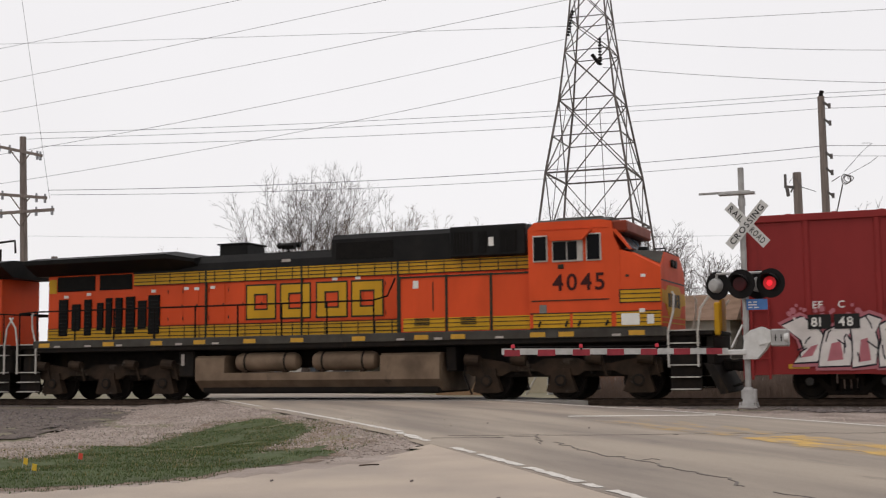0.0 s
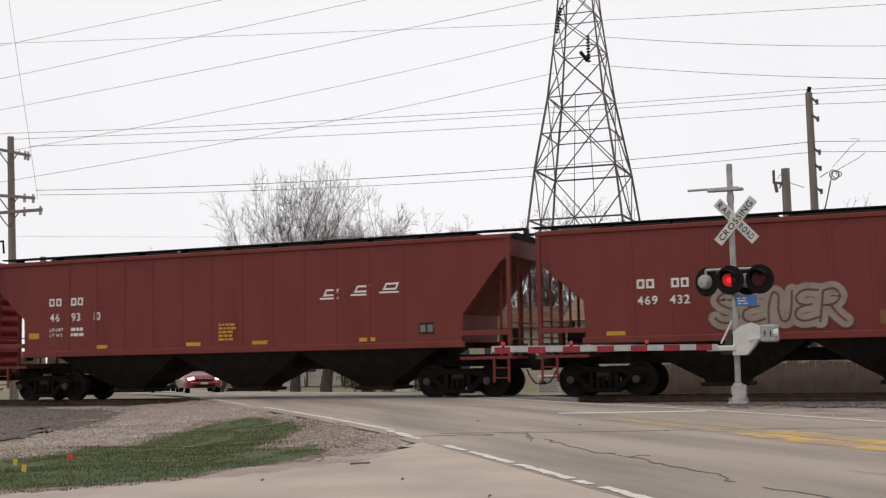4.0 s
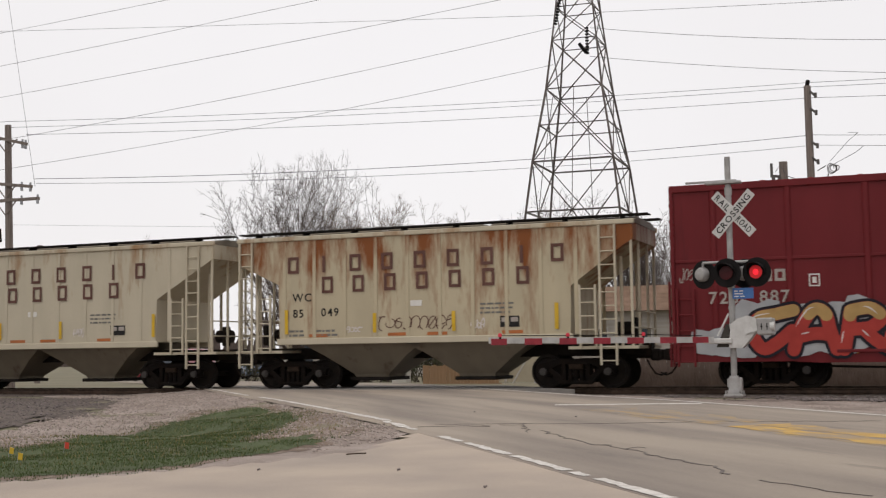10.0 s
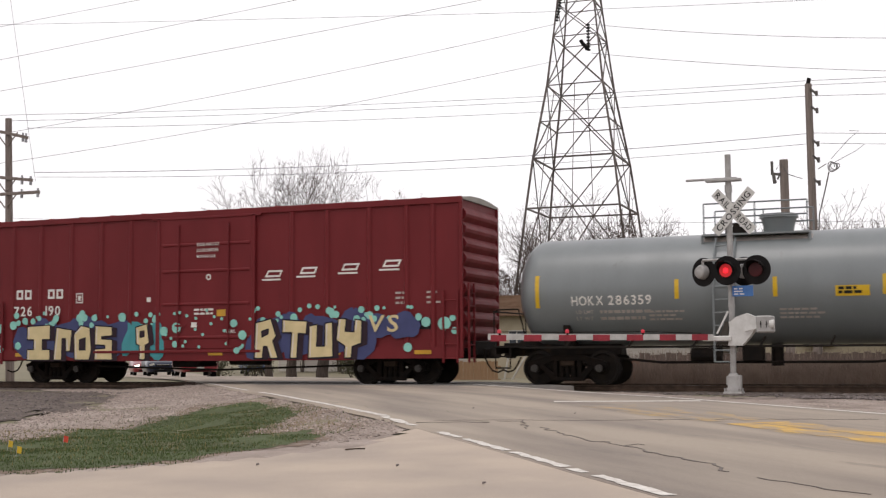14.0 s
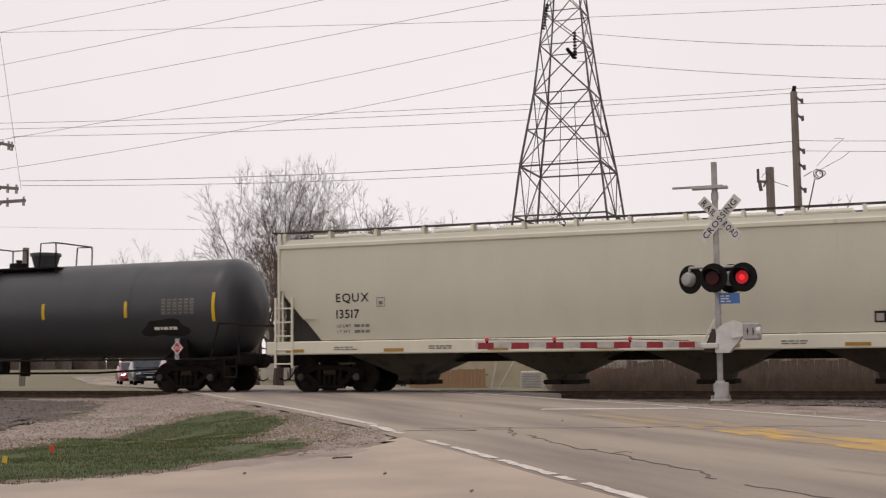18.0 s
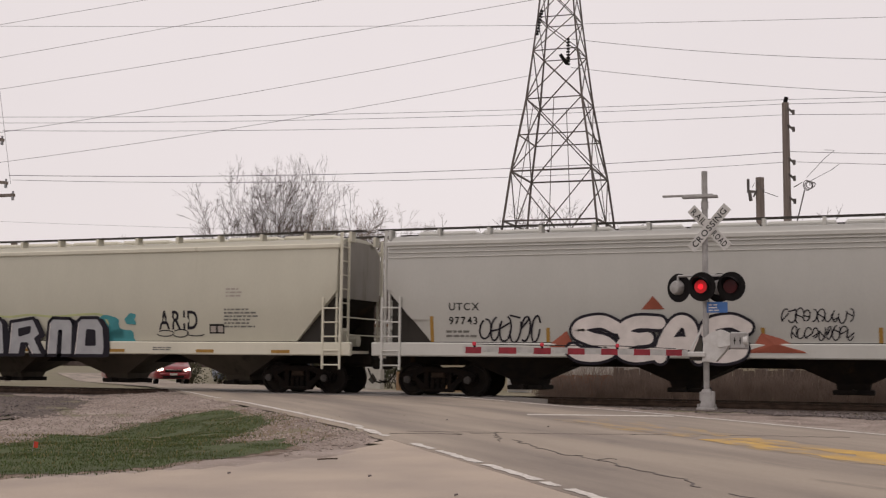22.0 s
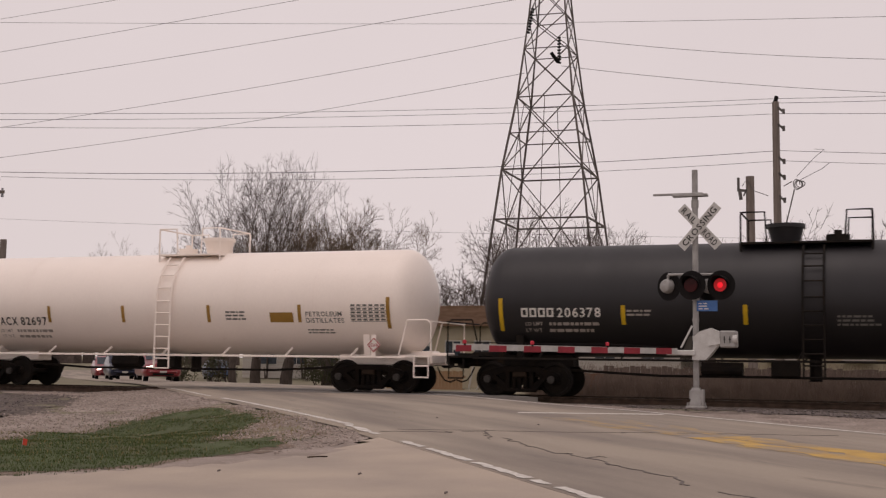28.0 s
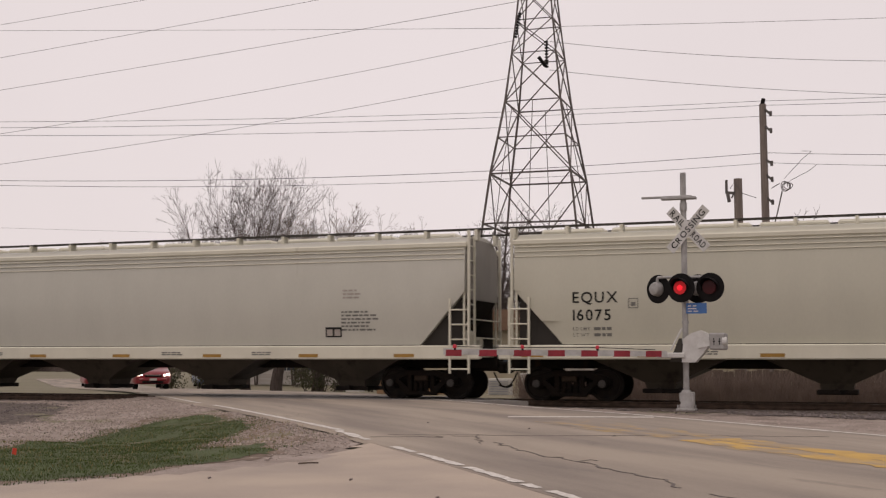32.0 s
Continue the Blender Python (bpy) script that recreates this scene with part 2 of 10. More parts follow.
LINE_YELLOW_GHOST = surface("yellow_paint_traces", rgb("a58a5c"), rgb("92836c"), scale=2, rough=0.85, bump=0.2, spots=rgb("8b8075"), spot_amount=0.82, spot_scale=1.6, drips=(0.6, 1.4, 1), turn=130)
LINE_YELLOW_WORN = surface("faint_yellow_road_paint", rgb("ab8c58"), rgb("988468"), scale=3, rough=0.85, bump=0.2, spots=rgb("887d71"), spot_amount=0.88, spot_scale=2.2, drips=(0.6, 1.4, 1), turn=130)
GRAVEL = surface("grey_brown_gravel", rgb("998c83"), rgb("776a61"), scale=1.1, rough=0.95, bump=1.0, grain=25, spots=rgb("a59b93"), spot_amount=0.35, spot_scale=14, drips=(1, 1, 1))
BALLAST = surface("dark_track_ballast", rgb("625750"), rgb("463d37"), scale=6, rough=0.95, bump=1.0, grain=22)
GRASS_SOIL = surface("short_green_grass", rgb("454f2b"), rgb("40472a"), scale=1.5, rough=0.95, bump=0.6, grain=40, spots=rgb("625a42"), spot_amount=0.4, spot_scale=1.2, drips=(1, 1, 1))
FAR_GROUND = surface("dry_spring_grass", rgb("67634c"), rgb("766d5a"), scale=0.15, rough=0.95, bump=0.5, grain=8)

# ---- ground, road, track ----
TRACK_Y = 32.62
ROAD_U = Vector((-0.643, 0.766, 0))
ROAD_N = Vector((0.766, 0.643, 0))
ROAD_O = Vector((-13.68, 23.72, 0))      # on the edge line nearest to the camera


def road_point(n, k):
    """A place n metres across the road from its edge line and k metres along it, away from the camera."""
    return ROAD_O + ROAD_N * n + ROAD_U * k


def fall(y):
    """Height of the paved surface: level over the track, falling towards the camera and beyond."""
    if y < 24:
        return -0.0125 * (24 - y)
    return -0.02 * max(0, min(y - 37, 40)) if y > 37 else 0.0


def ground_z(x, y):
    n = (Vector((x, y, 0)) - ROAD_O).dot(ROAD_N)
    z = fall(y) - 0.06
    side = 0.0
    if n < 0:
        side = min(1, -n / 2.5)
    elif n > 7.0 + 0.075 * max(0, -2 - (Vector((x, y, 0)) - ROAD_O).dot(ROAD_U)):
        side = min(1, (n - 7.0) / 3.0)
    if 20 < y < 45:
        z -= side * 0.14
    dip = math.exp(-((y - 18 - 0.25 * (x + 14)) / 3.0) ** 2) * side * (0.30 if n < 0 and y > 11 else 0.0)
    return z - dip


def sheet(name, xs, ys, fn, material):
    v = [(x, y, fn(x, y)) for y in ys for x in xs]
    w = len(xs)
    f = [(j * w + i, j * w + i + 1, (j + 1) * w + i + 1, (j + 1) * w + i) for j in range(len(ys) - 1) for i in range(w - 1)]
    s = Shape()
    s.v, s.f = v, f
    return s.mesh(name, material, True)


def steps(*runs):
    out = []
    for a, b, d in runs:
        k = max(1, round((b - a) / d))
        out += [a + (b - a) * i / k for i in range(k)]
    return out + [runs[-1][1]]


ground = new("ground", sheet("ground", steps((-1500, -120, 230), (-120, -36, 7), (-36, 12, 0.6), (12, 60, 6), (60, 1500, 240)),
                             steps((-400, -10, 65), (-10, 6, 4), (6, 34, 0.6), (34, 60, 2), (60, 200, 20), (200, 2200, 250)), ground_z, FAR_GROUND))
tagged(ground, "rough ground of dirt and dry grass by a railway", "ground", kind="structure")


def strip(name, n0, n1, k0, k1, material, lift, label, d=1.0, widen=0.0, rag=0.0):
    """A strip of paving along the road; widen: how far it drifts across for each metre towards the camera."""
    s = Shape()
    ks = steps((k0, k1, d))
    r = random.Random(round(k0 * 7 + n0 * 31))
    for k in ks:
        for n in (n0, n1):
            p = road_point(n + widen * max(0.0, -2.0 - k) + r.uniform(-rag, rag), k)
            s.v.append((p.x, p.y, fall(p.y) + lift))
    s.f = [(2 * i, 2 * i + 1, 2 * i + 3, 2 * i + 2) for i in range(len(ks) - 1)]
    ob = new(name, s.mesh(name, material, True))
    return tagged(ob, label, name.split("_")[0], kind="structure")


EDGE = ((-70, -0.9), (-25, -0.3), (-17, -0.04), (-14.4, 0.1), (-11.3, 0.24), (-8.2, 0.46), (-4, 0.36), (0.8, 0.15), (4, 0.05), (130, 0.04))


def edge(k):
    """How far the near edge line stands off its straight course."""
    for (a, b), (c, d) in zip(EDGE, EDGE[1:]):
        if a <= k <= c:
            return b + (d - b) * (k - a) / (c - a)
    return 0.0


def edge_strip(name, k0, k1, w, label, d=0.25, rag=0.012, bend=0.0):
    s, r = Shape(), random.Random(round(k0 * 13))
    ks = steps((k0, k1, d))
    for k in ks:
        for e in (-w / 2, w / 2):
            p = road_point(edge(k) + e + bend + r.uniform(-rag, rag), k)
            s.v.append((p.x, p.y, fall(p.y) + 0.014))
    s.f = [(2 * i, 2 * i + 1, 2 * i + 3, 2 * i + 2) for i in range(len(ks) - 1)]
    return tagged(new(name, s.mesh(name, LINE_WHITE, True)), label, "edge line", kind="structure")


def road_sheet():
    """The asphalt, its far edge drifting outwards towards the camera."""
    s = Shape()
    ks = steps((-60, 120, 1.0))
    for k in ks:
        for j in range(-1, 9):
            far = 6.95 + 0.075 * max(0.0, -2.0 - k)
            near = edge(k) - 0.13 - 0.06 * noise.noise((k * 0.9, 2, 0)) if k > -10.6 else edge(k) - 0.1
            p = road_point(near + (far - near) * j / 8 if j >= 0 else near - 0.04, k)
            s.v.append((p.x, p.y, fall(p.y) + (0.008 if j >= 0 else -0.03)))
    s.f = [(10 * i + j, 10 * i + j + 1, 10 * i + j + 11, 10 * i + j + 10) for i in range(len(ks) - 1) for j in range(9)]
    ob = new("road", s.mesh("road", ASPHALT, True))
    return tagged(ob, "worn grey asphalt road with cracks and faded lines", "road", kind="structure")


road = road_sheet()
# edge of the road: a solid line, a broken piece at its turn, then dashes over the side road
edge_strip("edge_line", 3.2, 10.5, 0.11, "worn white edge line on the asphalt", 0.3, 0.015)
edge_strip("edge_line_middle", -8.15, 1.7, 0.12, "worn white edge line on the asphalt", 0.3, 0.015)
edge_strip("edge_line_end", -10.35, -8.3, 0.12, "broken white end of the edge line", 0.2, 0.05, -0.06)
strip("edge_line_far", 6.62, 6.74, -60, 8, LINE_WHITE, 0.013, "worn white edge line on the asphalt", 0.5, 0.075, 0.012)
for a, b in ((-11.65, -12.55), (-12.8, -14.4), (-14.6, -16.2), (-16.35, -16.7), (-16.95, -18.4), (-18.7, -20.2), (-20.5, -22.0), (-22.3, -23.8)):
    edge_strip("edge_dash", b, a, 0.11, "white dash of the broken edge line over the side road", 0.12, 0.022)
strip("centre_line_ghost", 4.15, 5.3, -60, -7.3, LINE_YELLOW_GHOST, 0.010, "worn yellow traces between the centre lines", 0.35, 0.0, 0.12)
for nm, n in (("centre_line", 4.22), ("centre_line_second", 4.74)):
    strip(nm, n, n + 0.46, -60, -12.1, LINE_YELLOW, 0.013, "faded yellow centre line on the asphalt", 0.22, 0.0, 0.09)
    strip(nm + "_worn", n + 0.05, n + 0.33, -11.7, -7.3, LINE_YELLOW_WORN, 0.013, "almost worn away yellow centre line on the asphalt", 0.4, 0.0, 0.03)
s = Shape()
a, b = road_point(4.42, -5.75), road_point(6.85, -6.95)
s.bar((a.x, a.y, fall(a.y) + 0.011), (b.x, b.y, fall(b.y) + 0.011), 0.3, 0.006)
tagged(new("stop_line", s.mesh("stop_line", LINE_WHITE)), "white stop line before the crossing", "stop line", kind="structure")
# cracks, filled with tar
TAR = surface("black_crack_tar", rgb("574f4a"), rgb("665e58"), scale=6, rough=0.8)
r = random.Random(5)
for pts, w in ((((-5.0, 16.0), (-3.8, 14.2), (-2.97, 13.25), (-2.31, 12.33), (-1.89, 11.82), (-1.63, 11.07)), 0.038), (((-1.4, 10.9), (-0.9, 10.4), (-0.3, 9.9)), 0.028),
               (((-6.9, 16.95), (-6.3, 17.15), (-5.9, 17.26), (-5.2, 17.32), (-4.2, 17.6), (-2.7, 18.1), (-0.5, 18.5)), 0.022), (((-5.6, 17.2), (-5.2, 16.0), (-5.0, 15.4)), 0.02),
               (((-7.0, 16.5), (-6.3, 16.75), (-5.8, 16.7)), 0.035)):
    s = Shape()
    out = []
    for (x0, y0), (x1, y1) in zip(pts, pts[1:]):
        n = max(2, int(math.hypot(x1 - x0, y1 - y0) / 0.16))
        out += [(x0 + (x1 - x0) * i / n + r.uniform(-0.06, 0.06), y0 + (y1 - y0) * i / n + r.uniform(-0.06, 0.06)) for i in range(n)]
    for k, ((x0, y0), (x1, y1)) in enumerate(zip(out, out[1:])):
        s.bar((x0, y0, fall(y0) + 0.012), (x1, y1, fall(y1) + 0.012), w * r.uniform(0.15, 1.1), 0.004)
        if r.random() < 0.14:
            # a short branch, itself kinked
            a, b = x0 + r.uniform(-0.22, 0.22), y0 + r.uniform(-0.3, 0.3)
            s.bar((x0, y0, fall(y0) + 0.012), (a, b, fall(b) + 0.012), w * r.uniform(0.1, 0.5), 0.004)
            s.bar((a, b, fall(b) + 0.012), (a + r.uniform(-0.2, 0.2), b + r.uniform(-0.15, 0.15), fall(b) + 0.012), w * r.uniform(0.1, 0.35), 0.004)
    tagged(new("crack", s.mesh("crack", TAR)), "dark crack in the asphalt", "crack", kind="structure")


def inside(x, y, poly):
    hit = False
    for (x0, y0), (x1, y1) in zip(poly, poly[1:] + poly[:1]):
        if (y0 > y) != (y1 > y) and x < (x1 - x0) * (y - y0) / (y1 - y0) + x0:
            hit = not hit
    return hit


def zone(name, poly, material, lift, d, fn, label, wobble=0.25, kind="structure"):
    """A patch of ground laid over the sheet, with an uneven border."""
    xs, ys = [p[0] for p in poly], [p[1] for p in poly]
    s, where = Shape(), {}
    nx, ny = int((max(xs) - min(xs)) / d) + 2, int((max(ys) - min(ys)) / d) + 2
    for j in range(ny):
        for i in range(nx):
            x, y = min(xs) + i * d, min(ys) + j * d
            wx = x + wobble * noise.noise((x * 0.9, y * 0.9, 1)) + 0.4 * wobble * noise.noise((x * 4, y * 4, 5))
            wy = y + wobble * noise.noise((x * 0.9, y * 0.9, 9))
            if inside(wx, wy, poly):
                q = []
                for a, b in ((0, 0), (1, 0), (1, 1), (0, 1)):
                    key = (i + a, j + b)
                    if key not in where:
                        px, py = min(xs) + key[0] * d, min(ys) + key[1] * d
                        where[key] = len(s.v)
                        s.v.append((px, py, fn(px, py) + lift))
                    q.append(where[key])
                s.f.append(tuple(q))
    ob = new(name, s.mesh(name, material, True))
    return tagged(ob, label, name.replace("_", " "), kind=kind)


def lumpy(x, y):
    return ground_z(x, y) + 0.05 * noise.noise((x * 0.7, y * 0.7, 0)) + 0.02 * noise.noise((x * 3, y * 3, 4))


GRASS_TOP = [(-14.0, 12.3), (-11.24, 12.49), (-11.15, 13.2), (-11.5, 14.2), (-13.0, 17.4), (-13.68, 19.45), (-14.03, 21.11), (-13.55, 21.64), (-12.94, 21.99), (-11.46, 20.67), (-10.58, 19.25), (-10.06, 17.47)]
GRASS_LOW = [(-8.5, 13.8), (-8.56, 14.85), (-8.42, 15.84), (-7.6, 14.3), (-7.41, 12.87), (-7.53, 12.03), (-7.7, 11.37), (-7.89, 10.81), (-8.15, 10.39), (-8.43, 10.03), (-8.76, 9.74), (-9.6, 9.1), (-14, 6.8)]
KERB_CURVE = [(-14, 6.0), (-9.5, 8.45), (-8.3, 9.22), (-7.97, 9.48), (-7.7, 9.83), (-7.45, 10.2), (-7.18, 10.61), (-6.89, 11.01), (-6.71, 11.64), (-6.51, 12.25), (-6.34, 12.77), (-6.42, 13.89), (-6.68, 15.16), (-6.85, 15.9)]
GRAVEL_POLY = [(-30, 1.5)] + [(x + 0.15, y - 0.15) for x, y in KERB_CURVE[:-2]] + [(-6.75, 14.9), (-7.13, 16.4), (-8.0, 17.3), (-20.7, 32.2), (-26, 30.5), (-20.4, 27.4), (-17.6, 23.0), (-16.3, 18.6), (-19, 16.0), (-30, 15)]
GRASS_POLY = [(-30, 11.5)] + GRASS_TOP + GRASS_LOW + [(-30, 1.8)]
DIRT_POLY = [(-30, 12)] + [(x * 1.035, y * 1.035) for x, y in GRASS_TOP[:9]] + [(-11.2, 21.0), (-10.1, 19.4), (-9.2, 17.6), (-8.0, 16.6)] + [(x * 0.98, y * 0.98) for x, y in GRASS_LOW[3:]] + [(-30, 1.6)]
DIRT = surface("brown_verge_dirt", rgb("7d6c5f"), rgb("5f5044"), scale=2.5, rough=0.95, bump=0.9, grain=30, spots=rgb("94877b"), spot_amount=0.45, spot_scale=5, drips=(1, 1, 1))
zone("gravel_verge", GRAVEL_POLY, GRAVEL, 0.02, 0.15, lumpy, "grey-brown gravel verge sloping from the track", 0.2)
zone("dirt_fringe", DIRT_POLY, DIRT, 0.024, 0.12, lumpy, "bare brown dirt round the grass", 0.4)
zone("grass_strip", GRASS_POLY, GRASS_SOIL, 0.029, 0.08, lumpy, "strip of short green spring grass", 0.25)
zone("side_road", KERB_CURVE + [(-6.7, 15.6), (3.5, 3.4), (14, -9), (14, -20), (-30, -20), (-30, 1.2)], CONCRETE, 0.0, 0.2, lambda x, y: fall(y), "pale sandy concrete side road", 0.05)
ballast_z = lambda x, y: -0.16 - 0.30 * max(0.0, abs(y - 32.62) - 1.7) * (0.5 if abs(y - 32.62) < 3.5 else 0.1) + 0.02 * noise.noise((x * 3, y * 3, 7))


def ballast_bed(name, x0, x1):
    s = Shape()
    xs, ys = steps((x0, x1, 0.5 if x1 - x0 < 40 else 6.0)), [29.0, 29.6, 30.2, 30.8, 31.4, 32.6, 33.9, 34.5, 35.2, 36.2]
    s.v = [(x, y, ballast_z(x, y)) for y in ys for x in xs]
    w = len(xs)
    s.f = [(j * w + i, j * w + i + 1, (j + 1) * w + i + 1, (j + 1) * w + i) for j in range(len(ys) - 1) for i in range(w - 1)]
    tagged(new(name, s.mesh(name, BALLAST, True)), "dark grey track ballast", "ballast", kind="structure")


ballast_bed("ballast", -60, -19.0)
ballast_bed("ballast_far", -700, -60)
ballast_bed("ballast_near", -9.5, 25)
ballast_bed("ballast_end", 25, 700)
zone("gravel_shoulder", [(-7.6, 27.0), (-3.2, 21.5), (-0.4, 19.4), (3, 17.0), (20, 4), (24, 10), (6, 24), (1.5, 26.5), (-2.0, 28.6), (-9.0, 29.2)], GRAVEL, 0.03, 0.2, lumpy, "pale gravel shoulder between road and track", 0.2)
zone("dark_gravel_slope", [(-2.6, 28.4), (1.5, 26.3), (6, 23.8), (25, 9), (25, 29.2), (-5, 29.4)], BALLAST, 0.045, 0.25, lumpy, "dark ballast stones spilling down beside the track", 0.3)
zone("dark_dirt", [(-26, 29.4), (-20.6, 27.6), (-17.8, 23.0), (-16.6, 18.8), (-19, 16.4), (-50, 16.0), (-50, 29.4)], BALLAST, 0.02, 0.3, lumpy, "dark dirt and ballast beside the track", 1.3)

# rails and ties
rail_prof = [(-0.07, -0.17), (0.07, -0.17), (0.07, -0.155), (0.012, -0.13), (0.012, -0.045), (0.036, -0.03), (0.036, 0.0), (-0.036, 0.0), (-0.036, -0.03), (-0.012, -0.045), (-0.012, -0.13), (-0.07, -0.155)]
track = thing("railway_track", "single railway track with rusty rails on timber ties", "railway track", pose(0, TRACK_Y, 0), kind="structure")
for y in (-0.7525, 0.7525):
    part("rail", Shape().prism([(y + a, b) for a, b in rail_prof], -700, 700), RAIL, track)
tie = Shape().box(-0.115, 0.115, -1.3, 1.3, -0.33, -0.165, 0.015).mesh("tie", TIE)
for k in range(130):
    piece_x = -55 + k * 0.54
    if not -19.5 < piece_x < -9.6:
        ob = new("tie", tie)
        ob.parent, ob.location = track, (piece_x, 0, 0)
panel = surface("grey_crossing_panel", rgb("7f7a76"), rgb("6c6763"), scale=2, rough=0.9, bump=0.3)
for a, b in ((-1.9, -0.83), (-0.67, 0.67), (0.83, 1.9)):
    s = Shape()
    s.prism([(-19.6 - 0.84 * a, a), (-10.2 - 0.84 * a, a), (-10.2 - 0.84 * b, b), (-19.6 - 0.84 * b, b)], -0.16, 0.012, "z")
    part("crossing_panel", s, panel, track)

# loose stones and grass blades
def scatter(name, poly, count, material, size, fn, seed, label):
    r, s = random.Random(seed), Shape()
    xs, ys = [p[0] for p in poly], [p[1] for p in poly]
    n = 0
    while n < count:
        x, y = r.uniform(min(xs), max(xs)), r.uniform(min(ys), max(ys))
        if not inside(x, y, poly):
            continue
        q = size * r.uniform(0.4, 1.0) ** 1.5 * 1.3
        a = r.uniform(0, 6.28)
        c, d = math.cos(a), math.sin(a)
        pts = [(q, 0, 0), (0.1 * q, 0.8 * q, 0.1 * q), (-0.9 * q, 0.1 * q, 0), (0, -0.8 * q, -0.1 * q), (0.15 * q, 0.1 * q, 0.6 * q), (0, 0, -0.4 * q)]
        z = fn(x, y) + 0.02
        s.add([(x + u * c - v * d, y + u * d + v * c, z + w + q * 0.15) for u, v, w in pts], [(0, 1, 4), (1, 2, 4), (2, 3, 4), (3, 0, 4), (1, 0, 5), (2, 1, 5), (3, 2, 5), (0, 3, 5)])
        n += 1
    me = bpy.data.meshes.new(name)
    me.from_pydata(s.v, [], s.f)
    me.materials.append(material)
    tagged(new(name, me), label, "stones", kind="stuff")


def island_stone(name, a, b):
    """Stones, each of its own shade."""
    m = surface(name, rgb(a), rgb(b), scale=9, rough=0.95, bump=0.2)
    nd, lk = m.node_tree.nodes, m.node_tree.links
    geo, mr, hs = nd.new("ShaderNodeNewGeometry"), nd.new("ShaderNodeMapRange"), nd.new("ShaderNodeHueSaturation")
    mr.inputs[3].default_value, mr.inputs[4].default_value = 0.75, 1.22
    lk.new(geo.outputs["Random Per Island"], mr.inputs[0])
    bs = nd["Principled BSDF"]
    src = bs.inputs["Base Color"].links[0].from_socket
    lk.new(src, hs.inputs["Color"])
    lk.new(mr.outputs[0], hs.inputs["Value"])
    lk.new(hs.outputs[0], bs.inputs["Base Color"])
    return m


STONES = island_stone("mixed_gravel_stones", "a0938a", "857870")
STONES_DARK = island_stone("dark_ballast_stones", "746b68", "564f4c")
scatter("gravel_stones", [(-20.7, 32.0), (-25, 30.5), (-20.4, 27.4), (-17.6, 23.0), (-16.3, 18.6), (-20, 16.0), (-20, 12.6)] + GRASS_TOP + [(-8.6, 14.2), (-8.7, 15.0), (-8.4, 15.9), (-7.4, 14.3), (-6.9, 12.9), (-6.75, 15.4), (-7.6, 17.3)], 17000, STONES, 0.028, lumpy, 3, "loose grey and pale gravel stones")
scatter("shoulder_stones", [(-7.6, 27.0), (-3.0, 21.6), (-0.3, 19.6), (6, 16), (8, 22), (1.5, 26.5), (-2.0, 28.6), (-9.0, 29.2)], 5000, STONES, 0.03, lumpy, 4, "loose pale gravel stones")
scatter("ballast_stones", [(-2.6, 28.2), (1.5, 26.3), (5, 24), (9, 30.6), (-9, 30.8)], 8000, STONES_DARK, 0.045, lambda x, y: lumpy(x, y) + 0.03 if y < 29 else ballast_z(x, y), 5, "dark angular ballast stones")
scatter("ballast_stones_far", [(-48, 30.8), (-20, 30.8), (-20.6, 27.6), (-17.8, 23.0), (-16.6, 18.8), (-24, 17), (-40, 24)], 9000, STONES_DARK, 0.04, lambda x, y: lumpy(x, y) if y < 29 else ballast_z(x, y), 6, "dark angular ballast stones")


def blades(name, poly, count, seed, tall, a, b, label):
    m = island_stone(name + "_green", a, b)
    r, s = random.Random(seed), Shape()
    xs, ys = [p[0] for p in poly], [p[1] for p in poly]
    n = 0
    while n < count:
        x, y = r.uniform(max(min(xs), -16), max(xs)), r.uniform(min(ys), max(ys))
        wx, wy = x + 0.25 * noise.noise((x * 0.9, y * 0.9, 1)), y + 0.25 * noise.noise((x * 0.9, y * 0.9, 9))
        if not inside(wx + r.gauss(0, 0.3), wy + r.gauss(0, 0.3), poly) or noise.noise((x * 0.8, y * 0.8, 3)) + 0.4 * noise.noise((x * 3, y * 3, 5)) < -0.3:
            if r.random() < 0.97:
                n += 0.02
                continue
        n += 1
        z, h, t = lumpy(x, y) + 0.02, tall * r.uniform(0.4, 1.1), r.uniform(0, 3.14)
        dx, dy = 0.006 * math.cos(t), 0.006 * math.sin(t)
        lx, ly = r.uniform(-0.5, 0.5) * h, r.uniform(-0.5, 0.5) * h
        s.add([(x - dx, y - dy, z), (x + dx, y + dy, z), (x + lx, y + ly, z + h)], [(0, 1, 2)])
    me = bpy.data.meshes.new(name)
    me.from_pydata(s.v, [], s.f)
    me.materials.append(m)
    tagged(new(name, me), label, "grass", kind="stuff")


blades("grass_blades", GRASS_POLY, 100000, 8, 0.036, "4b5a2e", "404c2b", "short green grass blades with bare patches")
blades("dry_grass_tufts", [(-16, 12), (-13.2, 22.5), (-10, 20), (-8.4, 17), (-7.3, 13), (-9, 10.2)], 4500, 9, 0.06, "8d7d55", "6f6341", "dry straw tufts in the gravel")
